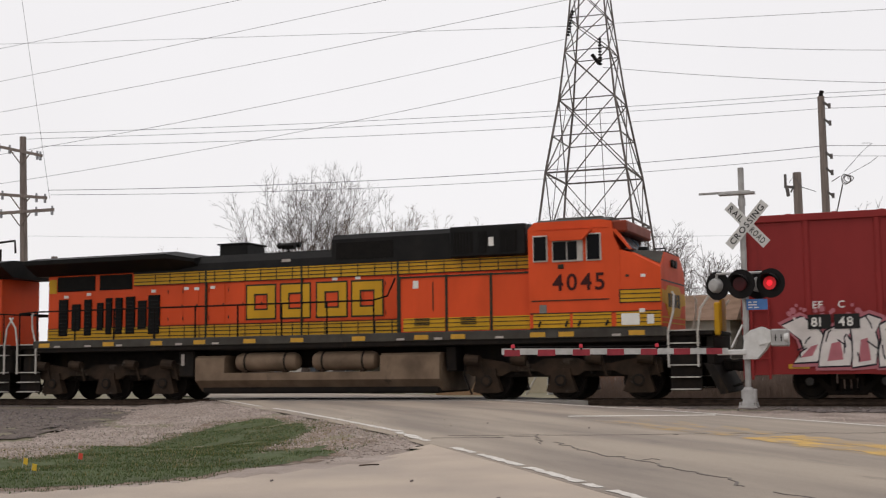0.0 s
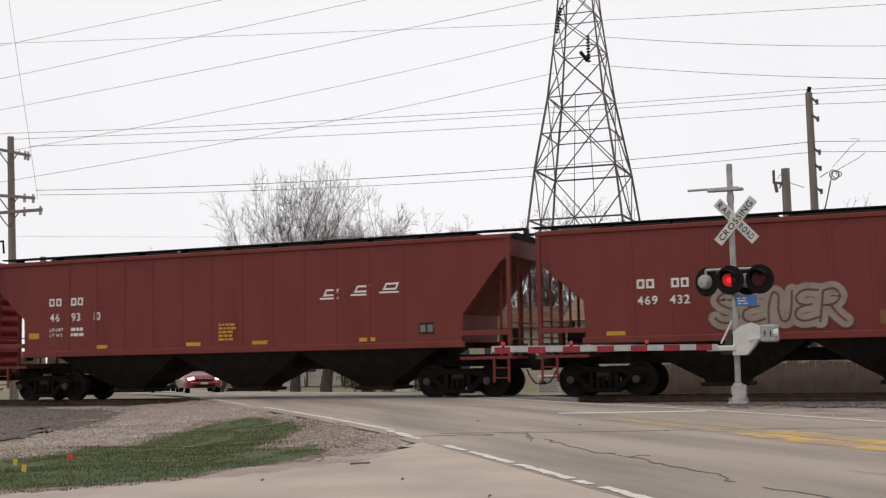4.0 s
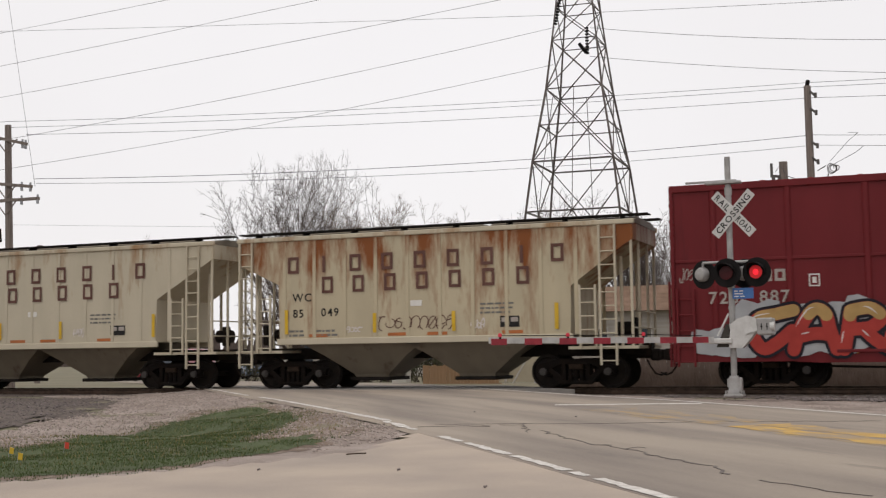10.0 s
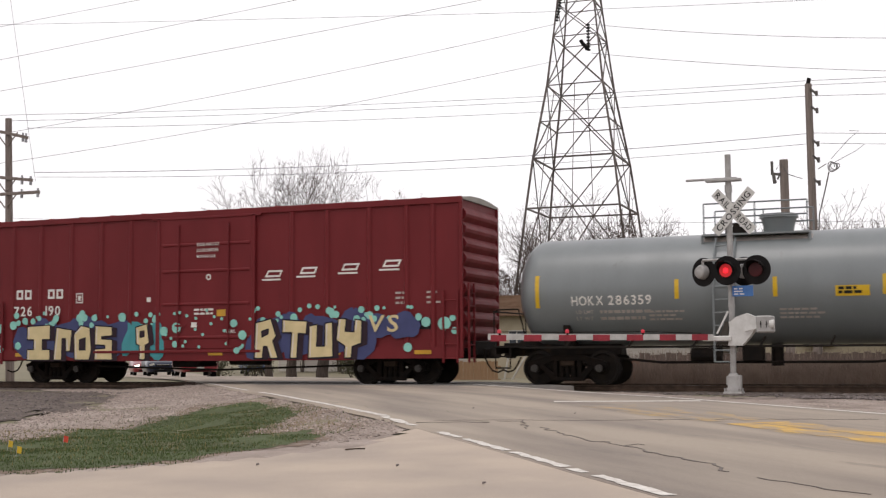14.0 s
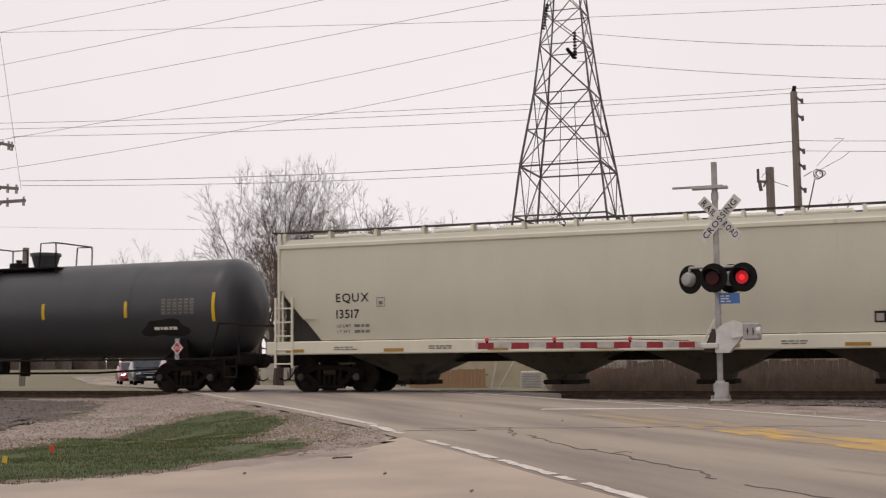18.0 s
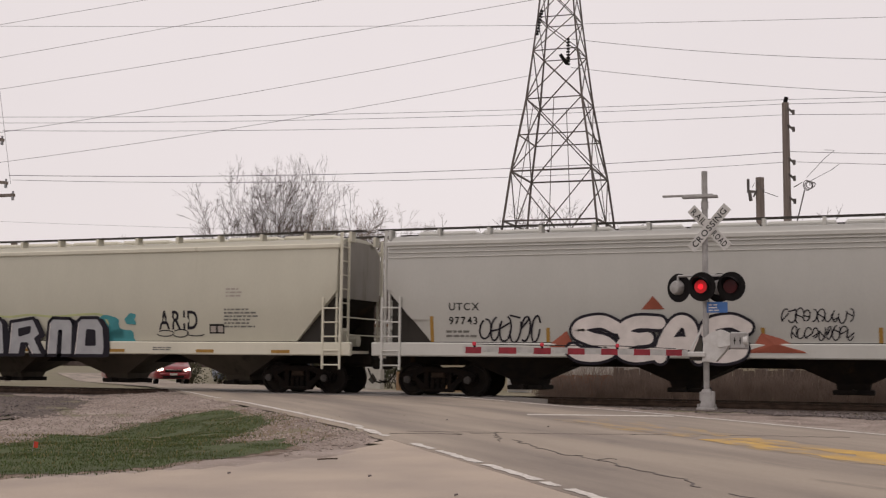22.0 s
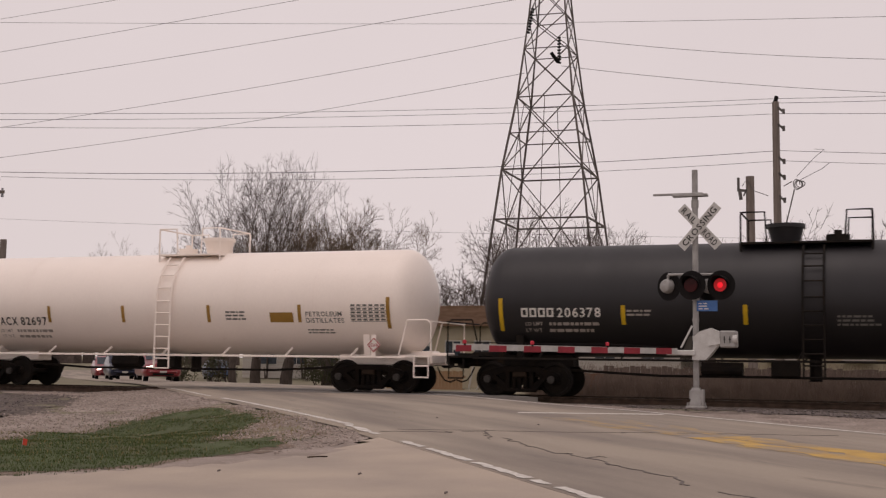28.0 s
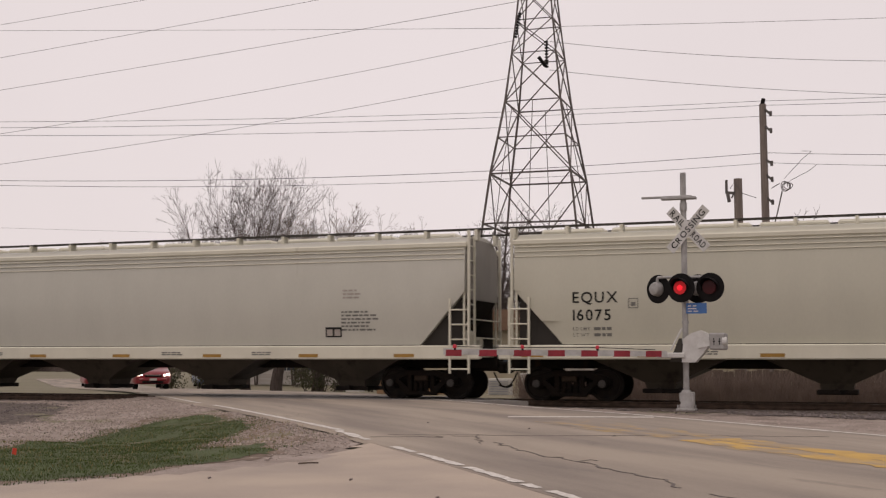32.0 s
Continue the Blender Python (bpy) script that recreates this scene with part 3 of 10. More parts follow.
# a stick on the side road, survey flags in the grass
stick = solid("stick", Shape().path([(-6.14, 12.38, fall(12.3) + 0.012), (-6.05, 12.46, fall(12.3) + 0.018), (-5.97, 12.54, fall(12.5) + 0.012)], 0.008, 6), TIE, "short dark stick lying on the pale paving", "stick")
for k, (x, y) in enumerate(((-4.9, 11.0), (-6.3, 10.7), (-3.6, 9.9), (-7.4, 19.9), (-5.3, 18.9))):
    rr = random.Random(k)
    sh = Shape()
    sh.rod((x, y, fall(y) + 0.012), (x + 0.03, y + 0.01, fall(y) + 0.02), 0.011, 6, 0.008)
    solid("pebble", sh, STONES_DARK, "small dark pebble on the paving", "pebble", "pebbles on the paving")
for x, y, c, nm in ((-10.12, 12.46, "c8402a", "orange"), (-10.46, 11.86, "c9a52a", "yellow"), (-9.52, 10.93, "c9a52a", "yellow")):
    z = lumpy(x, y)
    fl = thing("survey_flag", nm + " survey flag on a thin wire in the grass", "flag", pose(x, y, z), "survey flags in the grass")
    part("wire_stem", Shape().rod((0, 0, 0), (0.02, 0, 0.14), 0.003, 6), GREY_STEEL, fl)
    part("flag_sheet", Shape().prism([(0.02, 0.15), (0.085, 0.14), (0.075, 0.065), (0.01, 0.075)], 0.0, 0.006, "y"), paint("flag_" + nm, c), fl)
# ---- lettering and painted marks ----
GLYPHS = {}


def load_glyphs(chars):
    """Outlines of the built-in font's characters, one unit high."""
    obs = []
    for c in chars:
        cu = bpy.data.curves.new("glyph", "FONT")
        cu.body, cu.size, cu.resolution_u, cu.offset = c, 1.0, 3, 0.014
        obs.append((c, new("glyph", cu)))
    bpy.context.view_layer.update()
    dg = bpy.context.evaluated_depsgraph_get()
    cap = None
    for c, ob in obs:
        me = bpy.data.meshes.new_from_object(ob.evaluated_get(dg))
        v = [(p.co.x, p.co.y) for p in me.vertices]
        f = [tuple(p.vertices) for p in me.polygons]
        cap = cap or max(y for x, y in v)
        x0 = min(x for x, y in v)
        GLYPHS[c] = ([((x - x0) / cap, y / cap) for x, y in v], f, (max(x for x, y in v) - x0) / cap)
        bpy.data.meshes.remove(me)
    for c, ob in obs:
        cu = ob.data
        bpy.data.objects.remove(ob)
        bpy.data.curves.remove(cu)


load_glyphs("HABCDEFGIKLMNOPQRSTUVWXYZ0123456789-")


def flat(y):
    return lambda z: y


def barrel(r, zc):
    return lambda z: -math.sqrt(max(0.01, r * r - (z - zc) ** 2))


def lettering(parent, text, x, z, h, material, face, name="lettering", wide=None, tilt=0.0, label=""):
    """Painted characters from x on, their foot at z, on the car's side; wide: the whole width; tilt: slant."""
    s, u = Shape(), 0.0
    cells = []
    for c in text:
        if c == " ":
            u += 0.45
            continue
        v, f, w = GLYPHS[c]
        cells.append((u, v, f))
        u += w + 0.2
    k = h if wide is None else wide / (u - 0.2)
    for o, v, f in cells:
        s.add([(x + (o + a) * k + tilt * b * h, face(z + b * h) - 0.006, z + b * h) for a, b in v], f)
    return part(name, s, material, parent, label)


def plate_mark(s, x0, x1, z0, z1, face, lift=0.006, cut=0.0):
    """A painted patch that follows the side."""
    n = max(1, round((z1 - z0) / 0.15))
    for i in range(n):
        a, b = z0 + (z1 - z0) * i / n, z0 + (z1 - z0) * (i + 1) / n
        s.add([(x0 + cut * (a - z0), face(a) - lift, a), (x1 + cut * (a - z0), face(a) - lift, a),
               (x1 + cut * (b - z0), face(b) - lift, b), (x0 + cut * (b - z0), face(b) - lift, b)], [(0, 1, 2, 3)])
    return s


def mark(parent, x0, x1, z0, z1, material, face, name="painted_mark", lift=0.006, label=""):
    return part(name, plate_mark(Shape(), x0, x1, z0, z1, face, lift), material, parent, label)


def small_print(parent, x, z, w, rows, material, face, h=0.05, gap=0.1, seed=1):
    """Lines too small to read: rows of plain bars."""
    r, s = random.Random(seed), Shape()
    for i in range(rows):
        u = x
        while u < x + w * r.uniform(0.75, 1):
            d = r.uniform(0.06, 0.2)
            plate_mark(s, u, u + d, z - i * gap, z - i * gap + h, face)
            u += d + 0.035
    return part("small_print", s, material, parent)


def frame_mark(parent, x, z, w, h, t, material, face, lift=0.006, slant=0.0, name="block_mark"):
    """A plain painted frame, t thick."""
    s = Shape()
    outer = [(x, z), (x + w, z), (x + w, z + h), (x, z + h)]
    inner = [(x + t, z + t), (x + w - t, z + t), (x + w - t, z + h - t), (x + t, z + h - t)]
    s.add([(a + slant * (b - z), face(b) - lift, b) for a, b in outer + inner], [(i, (i + 1) % 4, 4 + (i + 1) % 4, 4 + i) for i in range(4)])
    return part(name, s, material, parent)


def block_marks(parent, spots, w, h, material, face, slant=0.0):
    """Plain frames where a company's letters are painted."""
    for x, z in spots:
        frame_mark(parent, x, z, w, h, min(w, h) * 0.27, material, face, 0.006, slant)


def slab_art(parent, x0, x1, z0, z1, n, fill, outline, shade, face, seed, halo=None):
    """Spray-painted art of slanted, pointed slabs that interlock; it spells nothing."""
    r = random.Random(seed)
    w = (x1 - x0) / n
    for i in range(n):
        cx = x0 + w * (i + 0.5)
        top, foot = z1 - r.uniform(0, 0.3) * (z1 - z0), z0 + r.uniform(0, 0.12) * (z1 - z0)
        lean, a, b = r.uniform(-0.35, 0.45) * w, w * r.uniform(0.42, 0.62), w * r.uniform(0.42, 0.68)
        mid = (top + foot) / 2 + r.uniform(-0.15, 0.15)
        kink = r.uniform(-0.3, 0.3) * w
        poly = [(cx - b, foot), (cx + b * 0.8, foot + r.uniform(0, 0.12)), (cx + b + kink, mid - 0.1), (cx + a * 0.7 + kink, mid + 0.12), (cx + a + lean, top - r.uniform(0.0, 0.15)), (cx + 0.1 * w + lean, top + 0.08), (cx - a + lean, top - 0.12), (cx - a * 0.8 + kink, mid + 0.1), (cx - b * 0.9 + kink, mid - 0.15)]

        def grown(k):
            gx, gz = sum(p for p, q in poly) / 9, sum(q for p, q in poly) / 9
            out = []
            for p, q in poly:
                d = math.hypot(p - gx, q - gz) or 1
                out.append((p + (p - gx) / d * k, max(z0 - 0.06, q + (q - gz) / d * k)))
            return out
        lift = 0.008 + 0.0012 * i
        if halo:
            sh = Shape()
            patch(sh, grown(0.13), face, 0.005 + 0.0002 * i)
            part("spray_cloud", sh, halo, parent, "spray-painted graffiti")
        for nm, k, m, up in (("spray_outline", 0.045, outline, 0.0), ("spray_fill", 0.0, fill, 0.0005)):
            sh = Shape()
            patch(sh, grown(k), face, lift + up)
            part(nm, sh, m, parent, "spray-painted graffiti")
        sh = Shape()
        patch(sh, [(cx - b * 0.5, foot + 0.12), (cx + b * 0.45, foot + 0.16), (cx + b * 0.25 + kink, mid), (cx - b * 0.3 + kink, mid - 0.05)], face, lift + 0.0008)
        part("spray_shade", sh, shade, parent, "spray-painted graffiti")
        sh = Shape()
        for _ in range(3):
            p, q = cx + r.uniform(-0.4, 0.4) * w, r.uniform(foot + 0.1, top - 0.15)
            ribbon(sh, [(p, q), (p + r.uniform(-0.1, 0.2) * w, q + r.uniform(0.05, 0.25)), (p + r.uniform(-0.3, 0.3) * w, q + r.uniform(0.15, 0.4))], 0.035, face, lift + 0.001)
        part("spray_stroke", sh, outline, parent, "spray-painted graffiti")


def ribbon(s, pts, w, face, lift):
    for (a, b), (c, d) in zip(pts, pts[1:]):
        l = math.hypot(c - a, d - b) or 1
        u, v = -(d - b) / l * w / 2, (c - a) / l * w / 2
        s.add([(p, face(q) - lift, q) for p, q in ((a - u, b - v), (c - u, d - v), (c + u, d + v), (a + u, b + v))], [(0, 1, 2, 3)])
    return s


def blob(cx, cz, w, h, r, n=22, lean=0.0, rough=0.22):
    """An uneven rounded outline."""
    ph = [r.uniform(0, 6.28) for _ in range(4)]
    out = []
    for i in range(n):
        a = i * math.tau / n
        k = 1 + rough * math.sin(2 * a + ph[0]) * 0.6 + rough * math.sin(3 * a + ph[1]) * 0.7 + rough * math.sin(5 * a + ph[2]) * 0.4
        sq = max(abs(math.cos(a)), abs(math.sin(a))) ** 0.6
        x, z = math.cos(a) * k / sq * w / 2, math.sin(a) * k / sq * h / 2
        out.append((cx + x + lean * z, cz + z))
    return out


def patch(s, poly, face, lift, low=-9.0):
    poly = [(p, max(low, q)) for p, q in poly]
    cx, cz = sum(p for p, q in poly) / len(poly), sum(q for p, q in poly) / len(poly)
    n = len(poly)
    s.add([(p, face(q) - lift, q) for p, q in poly] + [(cx, face(cz) - lift, cz)], [(i, (i + 1) % n, n) for i in range(n)])


def curve(pts, n=6):
    """A smooth course through the points."""
    if len(pts) < 3:
        return pts
    out = []
    shut = pts[0] == pts[-1]
    for i in range(len(pts) - 1):
        p0 = pts[i - 1] if i else (pts[-2] if shut else pts[0])
        p3 = pts[i + 2] if i + 2 < len(pts) else (pts[1] if shut else pts[-1])
        p1, p2 = pts[i], pts[i + 1]
        for k in range(n):
            t = k / n
            out.append(tuple(0.5 * (2 * b + (c - a) * t + (2 * a - 5 * b + 4 * c - d) * t * t + (3 * b - a - 3 * c + d) * t ** 3) for a, b, c, d in zip(p0, p1, p2, p3)))
    return out + [pts[-1]]


def band(s, pts, w, face, lift, taper=0.0):
    """One unbroken painted stroke, its ends rounded off or drawn to points."""
    n = len(pts)
    left, right = [], []
    for i, (x, z) in enumerate(pts):
        a, b = pts[max(0, i - 1)], pts[min(n - 1, i + 1)]
        l = math.hypot(b[0] - a[0], b[1] - a[1]) or 1
        k = w / 2 * (1 - taper * abs(2 * i / max(1, n - 1) - 1))
        u, v = -(b[1] - a[1]) / l * k, (b[0] - a[0]) / l * k
        left.append((x + u, z + v))
        right.append((x - u, z - v))
    s.add([(x, face(z) - lift, z) for x, z in left + right], [(i, i + 1, n + i + 1, n + i) for i in range(n - 1)])
    if not taper:
        for x, z in (pts[0], pts[-1]):
            s.add([(x + w / 2 * math.cos(k * math.tau / 12), face(z) - lift - 0.0002, z + w / 2 * math.sin(k * math.tau / 12)) for k in range(12)], [tuple(range(12))])
    return s


# strokes of looping letters, on a field of ten by ten
LOOPS = {
    "S": [[(9.5, 8.2), (6.5, 9.8), (2.5, 9), (1.4, 7), (4, 5.4), (7.5, 4.2), (8.4, 2.2), (5.6, 0.8), (2, 1), (0.3, 2.2)]],
    "E": [[(9.3, 9.4), (4.4, 9.6), (1.4, 8), (1.8, 6), (4.4, 5.2), (6.6, 5.4)], [(4.4, 5.2), (1.2, 4), (1, 1.8), (4, 0.7), (9, 1.6)]],
    "A": [[(0.3, 0.5), (1.8, 5.6), (4.6, 9.6), (7, 8.8), (7.9, 5), (9.2, 0.5)], [(2, 3.6), (5, 4.2), (8, 3.8)]],
    "C": [[(9.6, 9.6), (6, 8.8), (2, 7.8), (0.9, 4.4), (3, 0.9), (6, 2.2), (9.2, 5)]],
    "R": [[(1, 0.5), (1.8, 5), (2.4, 9.2)], [(2.4, 9.2), (6, 9.7), (8, 7.6), (6, 5.4), (2.4, 5)], [(4.6, 5.2), (6.8, 2.6), (9.6, 0.5)]],
    "I": [[(3, 0.5), (3.6, 3.6), (5, 6.4)], [(3, 8.6), (5, 9.8), (7, 8.8), (5, 7.8), (3, 8.6)]],
    "N": [[(0.8, 0.5), (1, 5), (2.4, 9), (4.4, 8.2), (4.2, 4), (5.4, 0.9), (7.6, 1.4), (8.6, 5), (9, 9.4)]],
    "O": [[(5, 9.6), (1.6, 7.6), (0.8, 4), (3, 0.8), (6.5, 0.8), (9.2, 4), (8.4, 7.8), (5, 9.6)]],
}
# outlines of square-cut letters, on the same field: the body, then its openings
BLOCKS = {
    "R": ([(0, 0), (0.4, 9), (6.5, 10), (8.6, 5.6), (7.2, 4.4), (9.4, 0), (6.2, 0), (5, 3), (3.6, 3), (3.2, 0)], [[(3, 5.4), (5.4, 6.2), (5.6, 7.4), (2.8, 6.8)]]),
    "T": ([(3.4, 0), (4, 6.4), (0.4, 6.4), (0.4, 9.7), (10, 9.2), (9.6, 6), (6.6, 6.2), (6, 0)], []),
    "U": ([(0, 0), (0.4, 8), (3.6, 8.4), (3.2, 3), (6.2, 3), (6.4, 8.6), (9.2, 8.9), (9.4, 0.3)], []),
    "Y": ([(3, 0), (3.2, 3), (0, 4.4), (0.8, 9.8), (3.8, 9.6), (3.4, 6.6), (6.6, 6.4), (7, 9.5), (9.6, 9.2), (9.4, 3.6), (6, 2.8), (5.6, 0)], []),
    "I": ([(0, 0), (0, 3), (2.6, 3), (2.6, 5.8), (0, 5.8), (0, 9.6), (9, 9.9), (9, 5.8), (6, 5.8), (6, 3), (9, 3), (9, 0)], []),
    "N": ([(0, 0), (1.4, 9.2), (9.4, 8.4), (8.6, 2.4), (6.4, 2.4), (6.2, 6), (4.4, 6), (4.2, 0)], []),
    "O": ([(0.6, 0), (0, 7), (3.6, 9.6), (8.4, 9), (9.4, 2.6), (8.2, 0)], [[(3, 2.8), (3, 5.6), (6.2, 6.2), (6.2, 2.8)]]),
    "S": ([(0, 0), (0, 3), (5.4, 3.2), (5.4, 4), (0, 4.2), (0.2, 9.5), (9, 9.1), (9, 6.6), (3.6, 6.4), (3.6, 5.8), (9.2, 5.6), (9.2, 0)], []),
    "P": ([(2.6, 0), (2.6, 4), (0.4, 4.4), (0, 9), (7.6, 10), (9, 4.6), (6.4, 4), (6.4, 0)], [[(3, 6.2), (2.9, 7.8), (5.6, 8), (5.8, 6.4)]]),
    "A": ([(0, 0), (2.4, 8.6), (4, 10), (8.4, 10), (9.2, 8.6), (9.8, 0), (6.6, 0), (6.2, 2.8), (4.6, 2.8), (3.9, 0)], [[(4.8, 4.6), (5.2, 7), (6, 7), (6, 4.6)]]),
    "D": ([(0, 0), (0.8, 9), (2, 10), (7.4, 10), (9.4, 7.6), (10, 2), (9.6, 0)], [[(4, 3), (4.2, 6.6), (6.4, 6.4), (6.6, 3)]]),
    "i": ([(0, 0), (0.6, 8.8), (2, 10), (8.6, 9.8), (9.8, 8.6), (9.8, 0)], [[(4.4, 0), (4.7, 6.4), (5.3, 6.4), (5.2, 0)]]),
}


def loop_letters(parent, cells, z, h, face, rim, fill, core, w, shine=None, top=None, body=0.68):
    """Sprayed letters drawn as tubes. cells: (letter, x, width); rim, fill and core: their paints; top: paint of the upper part."""
    for i, (c, x, wide) in enumerate(cells):
        runs = [curve([(x + a * wide / 10, z + b * h / 10) for a, b in st]) for st in LOOPS[c]]
        up = 0.0012 * i
        layers = [("spray_outline", rim, w, 0.004), ("spray_fill", fill, w * body, 0.006)]
        if core:
            layers.append(("spray_core", core, w * 0.14, 0.008))
        for nm, m, width, lift in layers:
            sh = Shape()
            for k, run in enumerate(runs):
                band(sh, run, width, face, lift + up + 0.0003 * k)
            part(nm, sh, m, parent, "spray-painted graffiti letter")
        if top:
            sh = Shape()
            for k, run in enumerate(runs):
                high = [q for q in run if q[1] > z + h * 0.8]
                if len(high) > 2:
                    band(sh, high, w * 0.66, face, 0.0072 + up + 0.0003 * k)
            if sh.f:
                part("spray_fade", sh, top, parent, "tan upper part of a sprayed letter")
        if shine:
            sh = Shape()
            for run in runs:
                n = len(run)
                off = [(a - w * 0.2, b + w * 0.08) for a, b in run[n // 5:max(n // 5 + 3, n // 2)]]
                band(sh, off, w * 0.09, face, 0.0086 + up, 0.7)
            part("spray_shine", sh, shine, parent, "white sprayed highlight")


def block_letters(parent, cells, z, h, y, fill, hole, edge_paint, edge_w, depth=None, shine=None):
    """Sprayed square-cut letters. cells: (letter, x, width); depth: paint of their drop shadow."""
    for i, (c, x, wide) in enumerate(cells):
        body, holes = BLOCKS[c]

        def put(name, poly, m, lift, dx=0.0, dz=0.0, label="spray-painted graffiti letter"):
            sh = Shape().add([(x + a * wide / 10 + dx, y - lift - 0.0006 * i, z + b * h / 10 + dz) for a, b in poly], [tuple(range(len(poly)))])
            part(name, sh, m, parent, label)
        if depth:
            for k in range(3):
                put("spray_depth", body, depth, 0.002 + 0.0004 * k, 0.06 * (k + 1), -0.012 * (k + 1), "dark sprayed drop shadow")
        put("spray_fill", body, fill, 0.006)
        for q in holes:
            put("spray_opening", q, hole, 0.008)
        sh = Shape()
        for poly in [body] + holes:
            pts = [(x + a * wide / 10, z + b * h / 10) for a, b in poly]
            for p, q in zip(pts, pts[1:] + pts[:1]):
                band(sh, [p, q], edge_w, lambda v: y - 0.009 - 0.0006 * i, 0.0)
        part("spray_outline", sh, edge_paint, parent, "spray-painted graffiti letter")
        if shine:
            sh = Shape()
            pts = [(x + a * wide / 10, z + b * h / 10) for a, b in body]
            for p, q in zip(pts, pts[1:]):
                if q[1] - p[1] > 0.2:
                    band(sh, [(p[0] + 0.06, p[1] + 0.05), (q[0] + 0.06, q[1] - 0.05)], 0.03, lambda v: y - 0.0105 - 0.0006 * i, 0.0)
            if sh.f:
                part("spray_shine", sh, shine, parent, "white sprayed highlight")


def scrawl(parent, x0, x1, z0, z1, material, face, seed, w=0.035, loops=7, label="thin spray-painted scrawl"):
    """A thin looping tag that spells nothing."""
    r, s = random.Random(seed), Shape()
    step = (x1 - x0) / loops
    for i in range(loops):
        cx, cz = x0 + step * (i + 0.5), (z0 + z1) / 2
        a0, turn = r.uniform(0, 6.28), r.uniform(3.0, 6.0) * r.choice((-1, 1))
        rx, rz = step * r.uniform(0.35, 0.6), (z1 - z0) * r.uniform(0.3, 0.5)
        pts = [(cx + rx * math.cos(a0 + turn * k / 9) + 0.15 * rz * math.sin(a0 + turn * k / 9), cz + rz * math.sin(a0 + turn * k / 9)) for k in range(10)]
        ribbon(s, pts, w, face, 0.01 + 0.0003 * i)
        if r.random() < 0.6:
            ribbon(s, [(cx - rx, cz + r.uniform(-1, 1) * rz), (cx + rx, cz + r.uniform(-1, 1) * rz)], w, face, 0.012)
    part("scrawl", s, material, parent, label)


# ---- train materials ----
def car_paint(name, h, var=0.8, rust=None, amount=0.0, rough=0.55, scale=1.5, spec=0.25, high=None, coat=0.0, wide=1.2):
    c = rgb(h)
    return surface(name, c, tuple(k * var for k in c[:3]) + (1,), scale=scale, rough=rough, bump=0.03, grain=24, stretch=(1, 1, 0.35),
                   spots=rust and rgb(rust), spot_amount=amount, spot_scale=1.6, drips=(wide, wide, 0.14), vary=0.05, spec=spec, high=high, coat=coat)


ORANGE = car_paint("orange_loco_paint", "cb4a20", 0.82, "8a3c22", 0.12)
YELLOW = car_paint("yellow_loco_paint", "bd8e1c", 0.8, "5c4a22", 0.15)
LOCO_BLACK = surface("black_loco_paint", rgb("1b1b1b"), rgb("252423"), scale=2, rough=0.5, bump=0.1)
DARK_TRIM = surface("dark_green_trim", rgb("2e2f22"), rgb("23241b"), rough=0.5, bump=0)
FRAME_GREY = surface("dusty_dark_grey_frame", rgb("45423d"), rgb("383430"), scale=2, rough=0.7, spots=rgb("6a5f52"), spot_amount=0.25)
DUST_STEEL = surface("dusty_running_gear", rgb("372b21"), rgb("231d18"), scale=3, rough=0.85, bump=0.3, spots=rgb("544c43"), spot_amount=0.3, drips=(1, 1, 1))
TANK_TAN = surface("dusty_tan_fuel_tank", rgb("73604e"), rgb("524335"), scale=1.4, rough=0.8, bump=0.2, spots=rgb("3a332c"), spot_amount=0.3, drips=(1, 1, 0.4))
RED_BOX = car_paint("faded_red_boxcar_paint", "822c2b", 0.86, "602222", 0.2, spec=0.2)
MAROON = car_paint("maroon_boxcar_paint", "671f23", 0.86, "4d181c", 0.22, spec=0.25)
BROWN_RED = car_paint("dusty_brown_red_paint", "6d332e", 0.84, "4f2622", 0.22, spec=0.25)
GREEN_CAR = car_paint("faded_olive_green_paint", "706f38", 0.84, "573417", 0.4, high=(2.6, 4.3, 0.11), wide=0.55)
GREEN_RIB = car_paint("weathered_green_rib_paint", "72803f", 0.86, "5a4a20", 0.3, high=(2.6, 4.3, 0.06))
GREEN_DARK = car_paint("dark_grimy_green_paint", "24281a", 0.7)
CREAM_RUST = car_paint("cream_paint_with_rust_streaks", "b4a88e", 0.88, "7a4826", 0.42, high=(2.4, 4.3, 0.13), wide=0.7)
CREAM_CLEAN = car_paint("cream_paint_with_light_rust", "b8ae99", 0.9, "8a6642", 0.22, high=(2.8, 4.4, 0.12), wide=0.6)
CREAM_DIRTY = car_paint("dirty_cream_paint", "756c5e", 0.8, "4f4437", 0.35)
PALE_HOPPER = car_paint("pale_grey_cream_paint", "bab7a7", 0.95, "a7a28e", 0.1, rough=0.4, coat=0.25)
PALE_HOPPER_TRIM = car_paint("pale_cream_trim", "cdc9b8", 0.92, "9a8f78", 0.15)
GREY_HOPPER = car_paint("light_grey_hopper_paint", "aeada7", 0.95, "938e85", 0.12, rough=0.4, coat=0.25)
GREY_HOPPER_TRIM = car_paint("light_grey_trim", "bdbcb6", 0.92, "8a847a", 0.2)
WARM_HOPPER = car_paint("warm_grey_hopper_paint", "b9b7ac", 0.95, "9d988a", 0.1, rough=0.4, coat=0.25)
TANK_GREY = car_paint("grey_tank_paint", "6f7475", 0.9, "565654", 0.2, rough=0.34, spec=0.6)
TANK_DARK = car_paint("dark_grey_tank_paint", "393a3e", 0.88, "4c4843", 0.16, rough=0.42, spec=0.5)
TANK_BLACK = car_paint("black_tank_paint", "0d0d0e", 0.85, "161515", 0.2, rough=0.6, spec=0.2)
